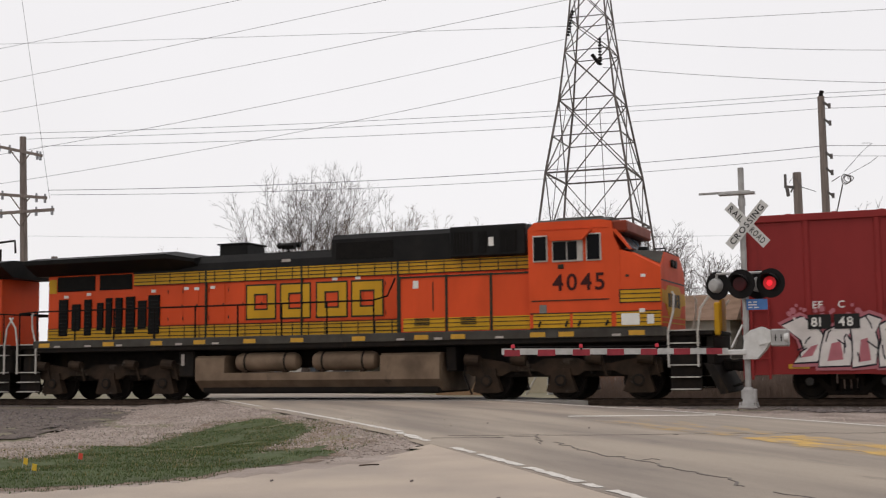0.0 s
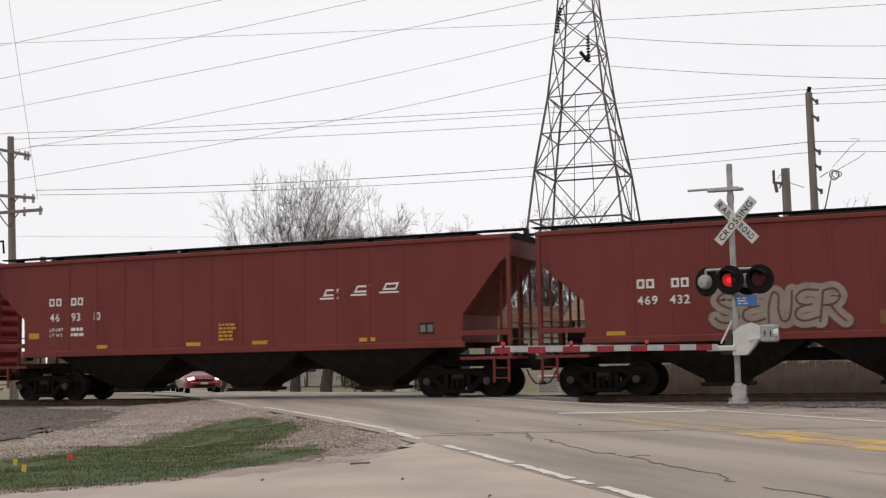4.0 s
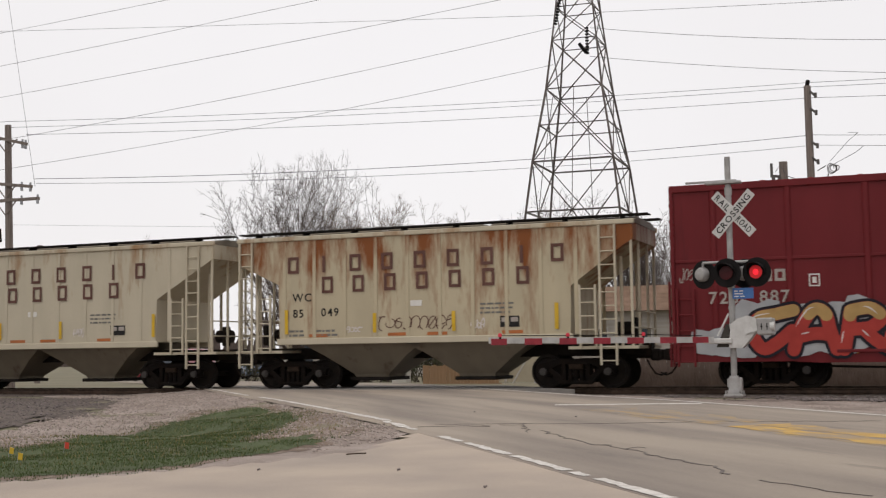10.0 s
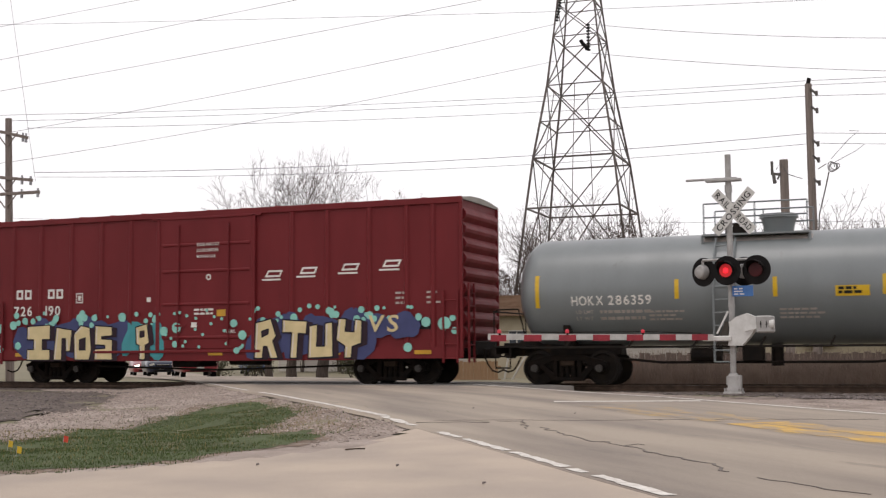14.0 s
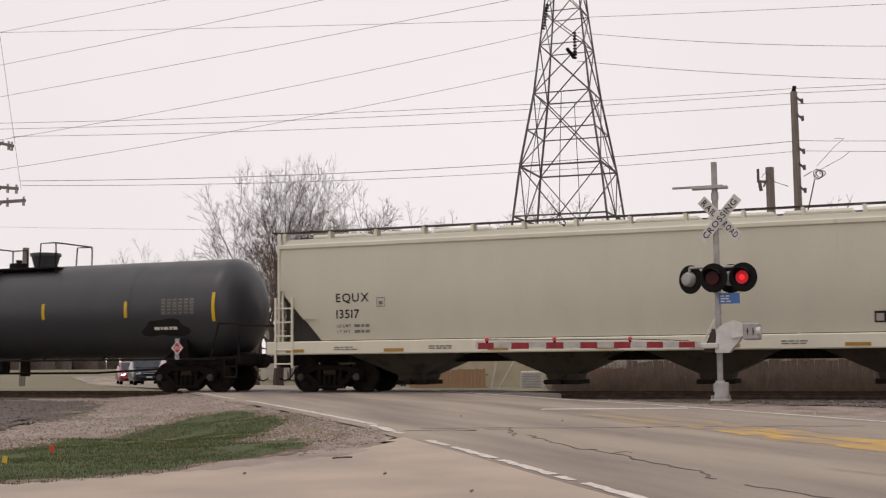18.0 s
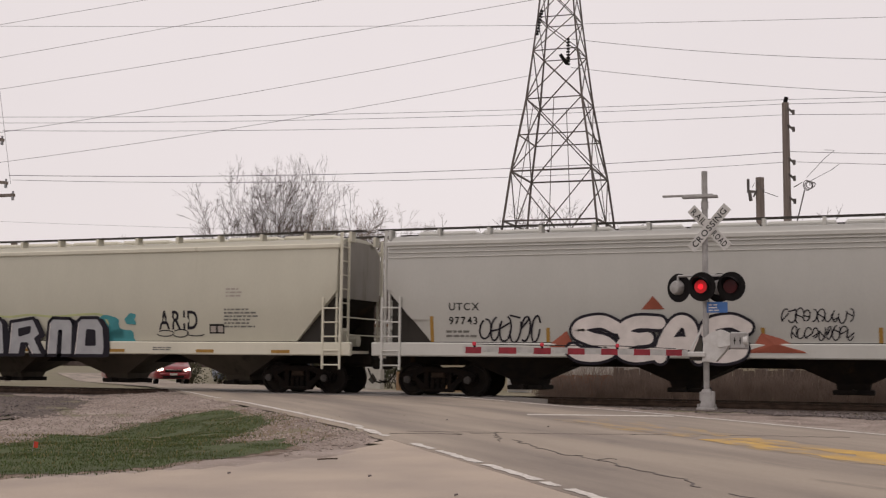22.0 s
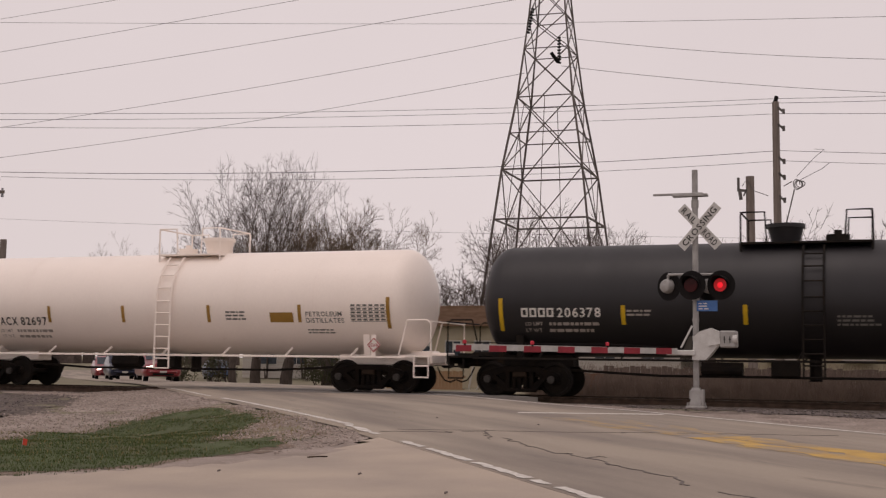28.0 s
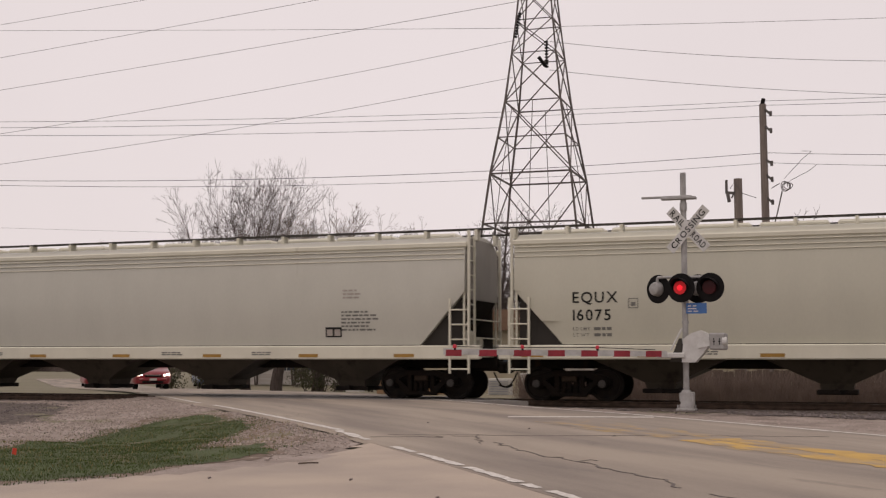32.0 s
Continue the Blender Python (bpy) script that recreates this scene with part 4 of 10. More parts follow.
TANK_CHARCOAL = car_paint("charcoal_tank_paint", "1d1b1e", 0.9, "302c2a", 0.16, rough=0.5, spec=0.5)
TANK_WHITE = car_paint("cream_white_tank_paint", "f2e6dc", 0.98, "b59c80", 0.1, rough=0.38, spec=0.5)
WHITE_MARK = paint("white_stencil_paint", "d6d3cc", 0.6, 0.85)
BLACK_MARK = paint("black_stencil_paint", "252423", 0.6, 0.8)
GREY_MARK = paint("faded_grey_stencil_paint", "6f6d68", 0.7)
PALE_MARK = paint("faded_pale_stencil_paint", "a39a92", 0.7)
MAROON_MARK = paint("dark_maroon_number_paint", "3a1512", 0.6)
BROWN_MARK = paint("brown_stencil_paint", "5d3c33", 0.7)
OCHRE_MARK = paint("ochre_stencil_paint", "9a7430", 0.6)
AMBER = paint("amber_reflector_tape", "b98a1c", 0.4, 0.8)
BRIGHT_YELLOW = paint("yellow_reflector_tape", "c9a21a", 0.35, 0.85)
ORANGE_TAPE = paint("orange_reflector_tape", "a8602e", 0.5)
RED_MARK = paint("red_placard_paint", "a32430", 0.5)
GLASS_DARK = surface("dark_window_glass", rgb("0b0c0e"), rgb("101113"), rough=0.3, bump=0)
# windscreen: the sky's reflection is put into a paler base colour
GLASS_PALE = surface("sky_lit_windscreen_glass", rgb("55616a"), rgb("4a555d"), rough=0.1, bump=0)
SPRAY_WHITE, SPRAY_BLACK = paint("white_spray", "cfc7c2", 0.7), paint("black_spray", "26232a", 0.7)
SPRAY_PINK, SPRAY_CREAM = paint("pink_spray", "a8626a", 0.7), paint("cream_spray", "c9b78a", 0.7)
SPRAY_TEAL, SPRAY_MINT = paint("teal_spray", "3d8a90", 0.7), paint("mint_spray", "83bfb2", 0.7)
SPRAY_BLUE, SPRAY_NAVY = paint("blue_spray", "4c78a8", 0.7), paint("navy_spray", "3a3f66", 0.7)
SPRAY_RED, SPRAY_GREY = paint("red_spray", "a2332a", 0.7), paint("silver_spray", "9fa0a2", 0.5)
SPRAY_LIME, SPRAY_BRICK = paint("lime_spray", "a8ae3c", 0.7), paint("brick_spray", "8a4632", 0.7)

CARS, WHEELS = [], []
MESHES = {}


def shared(key, build, material, smooth=False):
    """One mesh that all alike pieces use."""
    if key not in MESHES:
        MESHES[key] = build().mesh(key, material, smooth)
    return MESHES[key]


def piece(name, me, parent, x=0, y=0, z=0, rz=0, label=""):
    ob = new(name, me)
    ob.parent = parent
    ob.matrix_basis = pose(x, y, z, 0, 0, rz)
    return tagged(ob, label)


def car_thing(name, label, s0, turn=0, group="cars of the freight train"):
    car = thing(name, label, "locomotive" if name == "locomotive" else "freight car", group=group)
    CARS.append((car, s0, turn))
    return car


# ---- running gear ----
def wheelset_shape(r=0.457):
    s = Shape()
    prof = [(0.68, 0.10), (0.70, r - 0.07), (0.69, r), (0.665, r + 0.025), (0.64, r + 0.022), (0.635, r - 0.06), (0.655, 0.11)]
    prof = [(0.635, 0.0), (0.635, r - 0.05), (0.64, r + 0.024), (0.668, r + 0.024), (0.685, r + 0.002), (0.775, r), (0.78, r - 0.065), (0.725, r - 0.085), (0.70, 0.16), (0.77, 0.13), (0.775, 0.0)]
    n = 28
    for sg in (-1, 1):
        s.loft([[(q * math.cos(i * math.tau / n), sg * y, q * math.sin(i * math.tau / n)) for i in range(n)] for y, q in prof], caps=False)
    s.rod((0, -1.06, 0), (0, 1.06, 0), 0.08, 10)
    # bearing end caps with bolts
    for sg in (-1, 1):
        s.rod((0, sg * 1.02, 0), (0, sg * 1.20, 0), 0.115, 12)
        for i in range(3):
            a = i * math.tau / 3
            s.rod((0.06 * math.cos(a), sg * 1.2, 0.06 * math.sin(a)), (0.06 * math.cos(a), sg * 1.225, 0.06 * math.sin(a)), 0.022, 6)
    return s


def side_frame_shape():
    """A cast truck frame with two triangular openings."""
    s = Shape()
    y0, y1 = -0.09, 0.09
    top = [(-1.12, 0.60), (-0.98, 0.66), (-0.45, 0.80), (0.45, 0.80), (0.98, 0.66), (1.12, 0.60), (1.1, 0.52), (0.74, 0.52), (0.42, 0.66), (-0.42, 0.66), (-0.74, 0.52), (-1.1, 0.52)]
    s.prism(top, y0, y1, "y")
    s.prism([(-0.80, 0.56), (-0.66, 0.56), (-0.34, 0.30), (-0.34, 0.16), (-0.46, 0.16)], y0, y1, "y")
    s.prism([(0.80, 0.56), (0.66, 0.56), (0.34, 0.30), (0.34, 0.16), (0.46, 0.16)], y0, y1, "y")
    s.box(-0.46, 0.46, y0, y1, 0.12, 0.22, 0.02)
    for x in (-0.40, 0.27):
        s.box(x, x + 0.13, y0 * 0.8, y1 * 0.8, 0.2, 0.70, 0.02)
    for x in (-0.16, 0.0, 0.16):
        s.rod((x, -0.02, 0.22), (x, -0.02, 0.52), 0.065, 8)
    for x in (-0.89, 0.89):
        s.box(x - 0.17, x + 0.17, y0 * 1.1, y1 * 1.1, 0.5, 0.64, 0.03)
        for q in (-0.19, 0.13):
            s.box(x + q, x + q + 0.06, y0, y1, 0.40, 0.56, 0.01)
    return s


def bolster_shape():
    s = Shape().box(-0.2, 0.2, -1.18, 1.18, 0.5, 0.68, 0.04)
    s.rod((0, 0, 0.66), (0, 0, 0.8), 0.2, 12)
    for x in (-0.45, 0.45):   # brake beams
        s.bar((x, -0.75, 0.34), (x, 0.75, 0.34), 0.09, 0.1)
    return s


CAP_STEEL = surface("worn_grey_bearing_steel", rgb("3d3936"), rgb("2c2926"), scale=6, rough=0.6, metal=0.3)
TRUCK_STEEL = surface("oily_black_truck_casting", rgb("141211"), rgb("201a16"), scale=5, rough=0.85, bump=0.3)


def truck(car, x, s0, wheel_r=0.457):
    t = piece("truck", shared("truck_bolster", bolster_shape, DUST_STEEL), car, x)
    for y in (-1.1, 1.1):
        piece("side_frame", shared("truck_side_frame", side_frame_shape, TRUCK_STEEL), t, 0, y)
    for dx in (-0.89, 0.89):
        w = piece("wheelset", shared("wheelset", wheelset_shape, STEEL_DARK, True), t, dx, 0, wheel_r)
        WHEELS.append((w, dx, wheel_r, s0 + x + dx))
        piece("bearing_cap", shared("bearing_cap", lambda: Shape().disc((0, 0), 0.1, -1.265, -1.2, 14).disc((0, 0), 0.05, -1.28, -1.265, 10), CAP_STEEL), t, dx, 0, wheel_r, label="worn grey bearing cap")
    return t


def coupler_shape():
    s = Shape().box(-0.75, 0.0, -0.09, 0.09, 0.78, 0.98, 0.02)
    s.box(-0.05, 0.22, -0.16, 0.16, 0.72, 1.04, 0.05)
    s.box(0.18, 0.32, -0.15, -0.02, 0.74, 1.02, 0.04)
    s.box(0.14, 0.24, 0.02, 0.17, 0.74, 1.02, 0.03)
    pts = [(-0.1, -0.3, 0.75), (0.0, -0.32, 0.55), (0.12, -0.3, 0.38), (0.26, -0.22, 0.33), (0.38, -0.12, 0.4)]
    return s.path(pts, 0.025, 6)


def couplers(car, x0, x1):
    piece("coupler", shared("coupler", coupler_shape, STEEL_DARK), car, x1)
    piece("coupler", shared("coupler", coupler_shape, STEEL_DARK), car, x0, 0, 0, 180)


def ladder_shape(z0, z1, w=0.42, step=0.36, r=0.018):
    s = Shape()
    for x in (0, w):
        s.box(x - 0.03, x + 0.03, -0.03, 0.03, z0, z1, 0.008)
    z = z0 + 0.12
    while z < z1 - 0.05:
        s.rod((0, -0.01, z), (w, -0.01, z), r, 6)
        z += step
    return s

# ---- overhead line: tower, poles, wires ----
def tower_radius(z):
    pts = ((0, 5.9), (10.1, 4.3), (13.3, 3.76), (18.2, 2.62), (22.8, 1.9), (25.2, 1.55), (32, 0.9), (36, 0.24))
    for (a, b), (c, d) in zip(pts, pts[1:]):
        if a <= z <= c:
            return b + (d - b) * (z - a) / (c - a)
    return 0.25


tower = thing("transmission_tower", "tall weathered steel lattice power line tower", "power tower", pose(-20.78, 77.2, -0.8))
levels = [0, 5.5, 10.8, 14.1, 19.0, 22.3, 24.6, 27.0, 30.0, 33]
corner = lambda k, z: Vector((tower_radius(max(0, z - 0.8)) * math.cos(radians(47 + 90 * k)), tower_radius(max(0, z - 0.8)) * math.sin(radians(47 + 90 * k)), z))
for k in range(4):
    part("leg", Shape().path([corner(k, a) for a in levels], [0.085 if a < 20 else 0.065 for a in levels], 4), TOWER_STEEL, tower)
    part("footing", Shape().box(corner(k, 0).x - 0.4, corner(k, 0).x + 0.4, corner(k, 0).y - 0.4, corner(k, 0).y + 0.4, -0.3, 0.25, 0.04), CONCRETE, tower)
    for i, (a, b) in enumerate(zip(levels, levels[1:])):
        p0, p1, q0, q1 = corner(k, a), corner(k, b), corner((k + 1) % 4, a), corner((k + 1) % 4, b)
        w = 0.068 if a < 20 else 0.056
        if i:
            part("ring_bar", Shape().bar(p0, q0, w * (1.5 if i in (2, 3) else 1), w * (1.5 if i in (2, 3) else 1)), TOWER_STEEL, tower)
        mid = (p1 + q1) / 2
        if i in (0, 1, 2):
            foot = (p0 + q0) / 2
            for a0, a1 in (((p1, foot), (q1, foot)) if i == 2 else ((p0, mid), (q0, mid))):
                part("brace", Shape().bar(a0, a1, w, w), TOWER_STEEL, tower)
            part("hanger", Shape().bar((p0 + q0) / 2, mid, w * 0.6, w * 0.6), TOWER_STEEL, tower)
        else:
            part("brace", Shape().bar(p0, q1, w, w), TOWER_STEEL, tower)
            part("brace", Shape().bar(q0, p1, w, w), TOWER_STEEL, tower)
            if i == 3:
                part("ring_bar", Shape().bar((p0 + p1) / 2, (q0 + q1) / 2, w, w), TOWER_STEEL, tower)
                part("hanger", Shape().bar((p0 + q0) / 2, (p1 + q1) / 2, w * 0.6, w * 0.6), TOWER_STEEL, tower)


def insulator(p, q):
    """A string of discs, turned as one profile."""
    p, q = Vector(p), Vector(q)
    pts, rs = [], []
    for k in range(9):
        for d, rad in ((0.0, 0.03), (0.3, 0.03), (0.32, 0.13), (0.7, 0.12), (0.72, 0.03)):
            pts.append(p.lerp(q, (k + d) / 9))
            rs.append(rad)
    return Shape().path(pts, rs, 10)


part("insulator", insulator((-0.9, -1.3, 25.1), (-1.2, -1.5, 23.3)), LOCO_BLACK, tower)
part("insulator", insulator((0.9, -1.4, 23.0), (0.95, -1.5, 21.1)), LOCO_BLACK, tower)
part("insulator", insulator((0.4, -1.5, 21.9), (0.9, -1.6, 21.2)), LOCO_BLACK, tower)


def wire(a, b, sag, r=0.016, n=14):
    pts = []
    for i in range(n + 1):
        t = i / n
        p = Vector(a) * (1 - t) + Vector(b) * t
        p.z -= sag * 4 * t * (1 - t)
        pts.append(p)
    s = Shape().path(pts, r * 0.72, 5)
    return solid("overhead_wire", s, WIRE, "thin dark overhead power wire", "wire", "overhead wires")


for a, b, sag, r in (((-75.76, 60, 20.75), (-11.45, 60, 24.05), 0.15, 0.017), ((-75.63, 60, 18.3), (-5.91, 60, 23.0), 0.2, 0.018), ((-70.1, 60, 16.71), (-3.34, 60, 21.13), 0.3, 0.018),
                     ((-64.82, 60, 14.25), (-22.0, 75.8, 22.4), 0.5, 0.02), ((-19.65, 75.8, 22.1), (7.76, 77, 18.85), 0.5, 0.022), ((-64.74, 60, 12.38), (-22.2, 75.8, 19.9), 0.5, 0.02), ((-19.7, 75.8, 20.2), (7.64, 77, 16.65), 0.4, 0.022),
                     ((-92, 77, 29.9), (-22.0, 77, 23.54), 0.1, 0.02), ((-19.2, 77, 23.4), (14, 77, 21.3), 0.1, 0.02), ((-37.46, 42, 11.47), (-4.38, 54, 12.5), 0.22, 0.014), ((-4.38, 54, 12.5), (12.42, 60, 13.37), 0.1, 0.015),
                     ((-37.39, 42, 11.2), (-4.31, 54, 12.3), 0.22, 0.014), ((-4.31, 54, 12.3), (12.41, 60, 13.15), 0.1, 0.015), ((-36.37, 42, 10.8), (-4.2, 54, 11.82), 0.25, 0.014), ((-4.2, 54, 11.82), (12.35, 60, 12.34), 0.1, 0.015),
                     ((-35.92, 42, 8.81), (-4.26, 54, 10.19), 0.4, 0.018), ((-4.26, 54, 10.19), (12.22, 60, 10.27), 0.12, 0.016), ((-35.76, 42, 8.6), (-4.19, 54, 9.74), 0.42, 0.014), ((-4.19, 54, 9.74), (12.19, 60, 9.74), 0.12, 0.014),
                     ((-70.4, 80, 12.16), (7.44, 80, 8.43), 0.3, 0.013), ((-37.69, 42, 18.11), (-35.82, 42, 8.43), 0.0, 0.012), ((-37.46, 42, 11.47), (-55.31, 38, 11.6), 0.2, 0.014), ((-38.66, 42, 11.22), (-55.27, 38, 11.11), 0.2, 0.014), ((-38.6, 42, 8.91), (-55.13, 38, 9.17), 0.2, 0.014)):
    wire(a, b, sag, r)

FITTING = surface("grey_pole_fitting", rgb("5c5754"), rgb("4a4644"), scale=5, rough=0.7)
# wooden pole with three crossarms
pole = thing("utility_pole", "weathered wooden utility pole with three crossarms", "utility pole", pose(-37.12, 42, -0.3))
part("pole", Shape().rod((0.15, 0, 0), (-0.25, 0, 11.6), 0.19, 12, 0.14), POLE_WOOD, pole)
for z, a, b, dz in ((10.95, -1.55, 0.95, -0.62), (8.95, -1.9, 1.25, -0.4), (8.22, -1.95, 1.65, -0.02)):
    arm = part("crossarm", Shape().bar((a, -0.15, z - dz * 0.5), (b, -0.15, z + dz * 0.5), 0.11, 0.13), POLE_WOOD, pole)
    part("arm_brace", Shape().bar((-0.75, -0.2, z + 0.05), (-0.18, -0.17, z - 0.62), 0.04, 0.04).bar((0.45, -0.2, z - 0.05), (-0.1, -0.17, z - 0.6), 0.04, 0.04), POLE_WOOD, pole)
    for x in (a + 0.1, a + 0.7, 0.7, b - 0.08):
        zz = z - dz * 0.5 + dz * (x - a) / (b - a)
        part("pin_insulator", Shape().rod((x, -0.15, zz), (x, -0.15, zz + 0.17), 0.045, 8).rod((x, -0.15, zz - 0.22), (x, -0.15, zz - 0.05), 0.06, 8), GREY_STEEL, pole)
part("transformer_bracket", Shape().path([(-1.3, -0.2, 6.9), (-0.4, -0.2, 6.95), (-0.35, -0.2, 6.4)], 0.05, 6).rod((-1.3, -0.3, 5.9), (-1.3, -0.3, 6.6), 0.2, 10), STEEL_DARK, pole)
# pole with stacked fittings and a cable riser
pole = thing("utility_pole", "tall weathered wooden utility pole with stacked insulators and cable", "utility pole", pose(-4.4, 54, -0.4))
part("pole", Shape().rod((0.05, 0, 0), (0.0, 0, 12.75), 0.2, 12, 0.15), POLE_WOOD, pole)
for z in (12.5, 11.75, 10.3, 9.6, 8.6):
    part("standoff", Shape().bar((0.1, -0.1, z), (0.36, -0.1, z - 0.26), 0.07, 0.09).rod((0.34, -0.1, z - 0.32), (0.34, -0.1, z - 0.1), 0.06, 8), FITTING, pole)
part("pole_top_pin", Shape().rod((-0.05, 0, 12.6), (0.05, 0, 13.0), 0.09, 8), STEEL_DARK, pole)
part("cable_coil", Shape().path([(0.82 + (0.16 + 0.02 * math.sin(k * 0.7)) * math.cos(k * 0.52) + 0.006 * k, -0.1 - 0.004 * k, 9.05 + (0.24 - 0.003 * k) * math.sin(k * 0.52)) for k in range(40)], 0.02, 5), FITTING, pole)
part("cable_riser", Shape().path([(0.75, -0.12, 8.85), (0.55, -0.14, 8.0), (0.3, -0.2, 7.0), (0.2, -0.2, 5.0), (0.2, -0.2, 0.2)], 0.03, 6).path([(0.3, -0.1, 9.0), (0.65, -0.1, 9.2)], 0.02, 5), FITTING, pole)
part("drop_wire", Shape().path([(0.85, -0.1, 9.4), (1.6, -0.1, 10.2), (2.0, 0.0, 10.55), (1.6, 0.1, 10.6)], 0.012, 5).path([(0.9, -0.1, 9.2), (1.9, -0.1, 9.7), (2.2, 0.0, 9.95)], 0.012, 5), WIRE, pole)
pole = thing("utility_pole", "short wooden pole stub with a switch at its top", "utility pole", pose(-5.12, 50, -0.4))
part("pole", Shape().rod((0.04, 0, 0), (0, 0, 8.9), 0.19, 12, 0.17), POLE_WOOD, pole)
part("switch", Shape().bar((-0.5, -0.1, 8.35), (-0.1, -0.1, 8.3), 0.1, 0.1).rod((-0.45, -0.1, 8.35), (-0.45, -0.1, 8.85), 0.055, 8).rod((-0.4, -0.1, 8.3), (-0.35, -0.1, 7.95), 0.07, 8).bar((-0.25, -0.12, 8.1), (0.0, -0.1, 8.6), 0.06, 0.06), FITTING, pole)
part("drop_wire", Shape().path([(-0.3, -0.1, 8.5), (-0.1, -0.25, 8.75), (0.15, -0.1, 8.3), (0.7, 0.1, 8.1)], 0.015, 5), WIRE, pole)
solid("far_pole_top", Shape().rod((-52.5, 62, -0.6), (-52.4, 62, 8.2), 0.2, 10), POLE_WOOD, "bare wooden post behind the track", "post")

# ---- bare trees ----
BARK = surface("grey_brown_bark", rgb("554b45"), rgb("423a35"), scale=3, rough=0.95, bump=0.4, stretch=(4, 4, 1))
TWIG = surface("fine_grey_twigs", rgb("5a4f4a"), rgb("473e39"), scale=2, rough=0.95, bump=0)
BUD = surface("brown_budding_twigs", rgb("6e5f50"), rgb("5c4d40"), scale=2, rough=0.95, bump=0)


def bare_tree(x, y, z, h, seed, wide=0.3, twig=TWIG, label="leafless spring tree with fine grey twigs", stems=1, levels=7, lean=0.0, stout=1.0):
    """A leafless tree: stems that fork again and again into rising limbs, branchlets and fine twigs."""
    r = random.Random(seed)
    tree = thing("bare_tree", label, "tree", pose(x, y, z), "leafless trees beyond the track")
    made, crown = [], Shape()

    def tilted(d, angle, up):
        a = d.orthogonal().normalized()
        b, t = d.cross(a), r.uniform(0, math.tau)
        out = d * math.cos(angle) + (a * math.cos(t) + b * math.sin(t)) * math.sin(angle)
        return (out + Vector((0, 0, up))).normalized()

    def grow(p, d, length, rad, level):
        n = 5 if level == 0 else 3 if level < 4 else 2
        pts, rads = [p], [rad]
        for k in range(n):
            p = p + d * (length / n)
            d = (d + Vector((r.uniform(-1, 1), r.uniform(-1, 1), r.uniform(-0.4, 0.5))) * 0.13 + Vector((0, 0, 0.03))).normalized()
            pts.append(p)
            rads.append(rad * (1 - 0.22 * (k + 1) / n))
        if level == 0:
            made.append(("trunk", Shape().path(pts, rads, 8)))
        elif level < 3:
            made.append(("limb", Shape().path(pts, rads, 5)))
        else:
            crown.path(pts, rads, 3)
        if level >= levels:
            for _ in range(3):
                crown.rod(p, p + tilted(d, r.uniform(0.3, 1.0), 0.05) * length * r.uniform(0.4, 0.8), 0.009, 3, 0.005, caps=False)
            return
        forks = 3 if r.random() < 0.35 else 2
        for k in range(forks):
            turn = r.uniform(0.1, 0.3) if k == 0 else r.uniform(0.45, 0.85)
            grow(p, tilted(d, turn * (0.75 + wide), 0.12), length * r.uniform(0.7, 0.9) * (1.0 if k == 0 else 0.85), max(rads[-1] * (0.84 if k == 0 else 0.62), 0.012), level + 1)
        # side shoots along the way
        for k in range(2 if 0 < level < 4 else 1):
            u = r.randrange(1, n + 1)
            if level > 0 or u > n - 2:
                grow(pts[u], tilted(d, r.uniform(0.6, 1.0), 0.15), length * r.uniform(0.4, 0.62), max(rads[u] * 0.42, 0.012), min(levels, level + 2))

    for k in range(stems):
        side = (k - (stems - 1) / 2) * (0.14 + 0.3 * wide)
        d = Vector((lean + side + r.uniform(-0.05, 0.05), r.uniform(-0.12, 0.12), 1)).normalized()
        grow(Vector((side * 0.6, 0, -0.15)), d, h * 0.25, stout * h * 0.0088 / stems ** 0.35, 0)
    made.append(("crown", crown))
    k = h / max(v[2] for v in crown.v)
    mid = sum(v[0] for v in crown.v) / len(crown.v)
    tree.matrix_basis = pose(x - mid * k, y, z)
    for nm, sh in made:
        me = bpy.data.meshes.new(nm)
        me.from_pydata([(a * k, b * k, c * k) for a, b, c in sh.v], [], sh.f)
        me.materials.append(twig if nm == "crown" else BARK)
        new(nm, me).parent = tree
    return tree


for i, (x, y, h, wd, tw, st, dn, ln) in enumerate(((-54.2, 95, 17.4, 0.1, TWIG, 1, 6, 0.0), (-52.3, 96, 19.8, 0.1, TWIG, 2, 6, -0.02), (-50.3, 94, 20.3, 0.1, TWIG, 2, 6, 0.02), (-47.4, 97, 18.3, 0.12, TWIG, 1, 6, 0.03),
                                                   (-46.8, 92, 15.6, 0.3, BUD, 2, 7, 0.0), (-45.2, 98, 16.2, 0.3, BUD, 2, 7, 0.0), (-43.2, 95, 15.4, 0.3, BUD, 2, 7, 0.0), (-41.6, 97, 14.6, 0.3, BUD, 2, 7, 0.0), (-49.2, 92, 13.4, 0.3, BUD, 2, 6, 0.0))):
    bare_tree(x, y, -0.9, h, 11 + i, wd, tw, "leafless spring tree with fine grey twigs" if tw is TWIG else "leafless tree with dense brown budding twigs", st, dn, ln)
for i, (x, y, h) in enumerate(((-24.4, 70, 8.9), (-23.0, 72, 10.7), (-21.4, 71, 10.2), (-19.4, 70, 11.8), (-17.9, 72, 10.8), (-16.2, 71, 10.4), (-14.8, 70, 9.8))):
    bare_tree(x, y, -0.8, h, 31 + i, 0.3, TWIG, "bushy leafless tree below the tower", 2, 6)
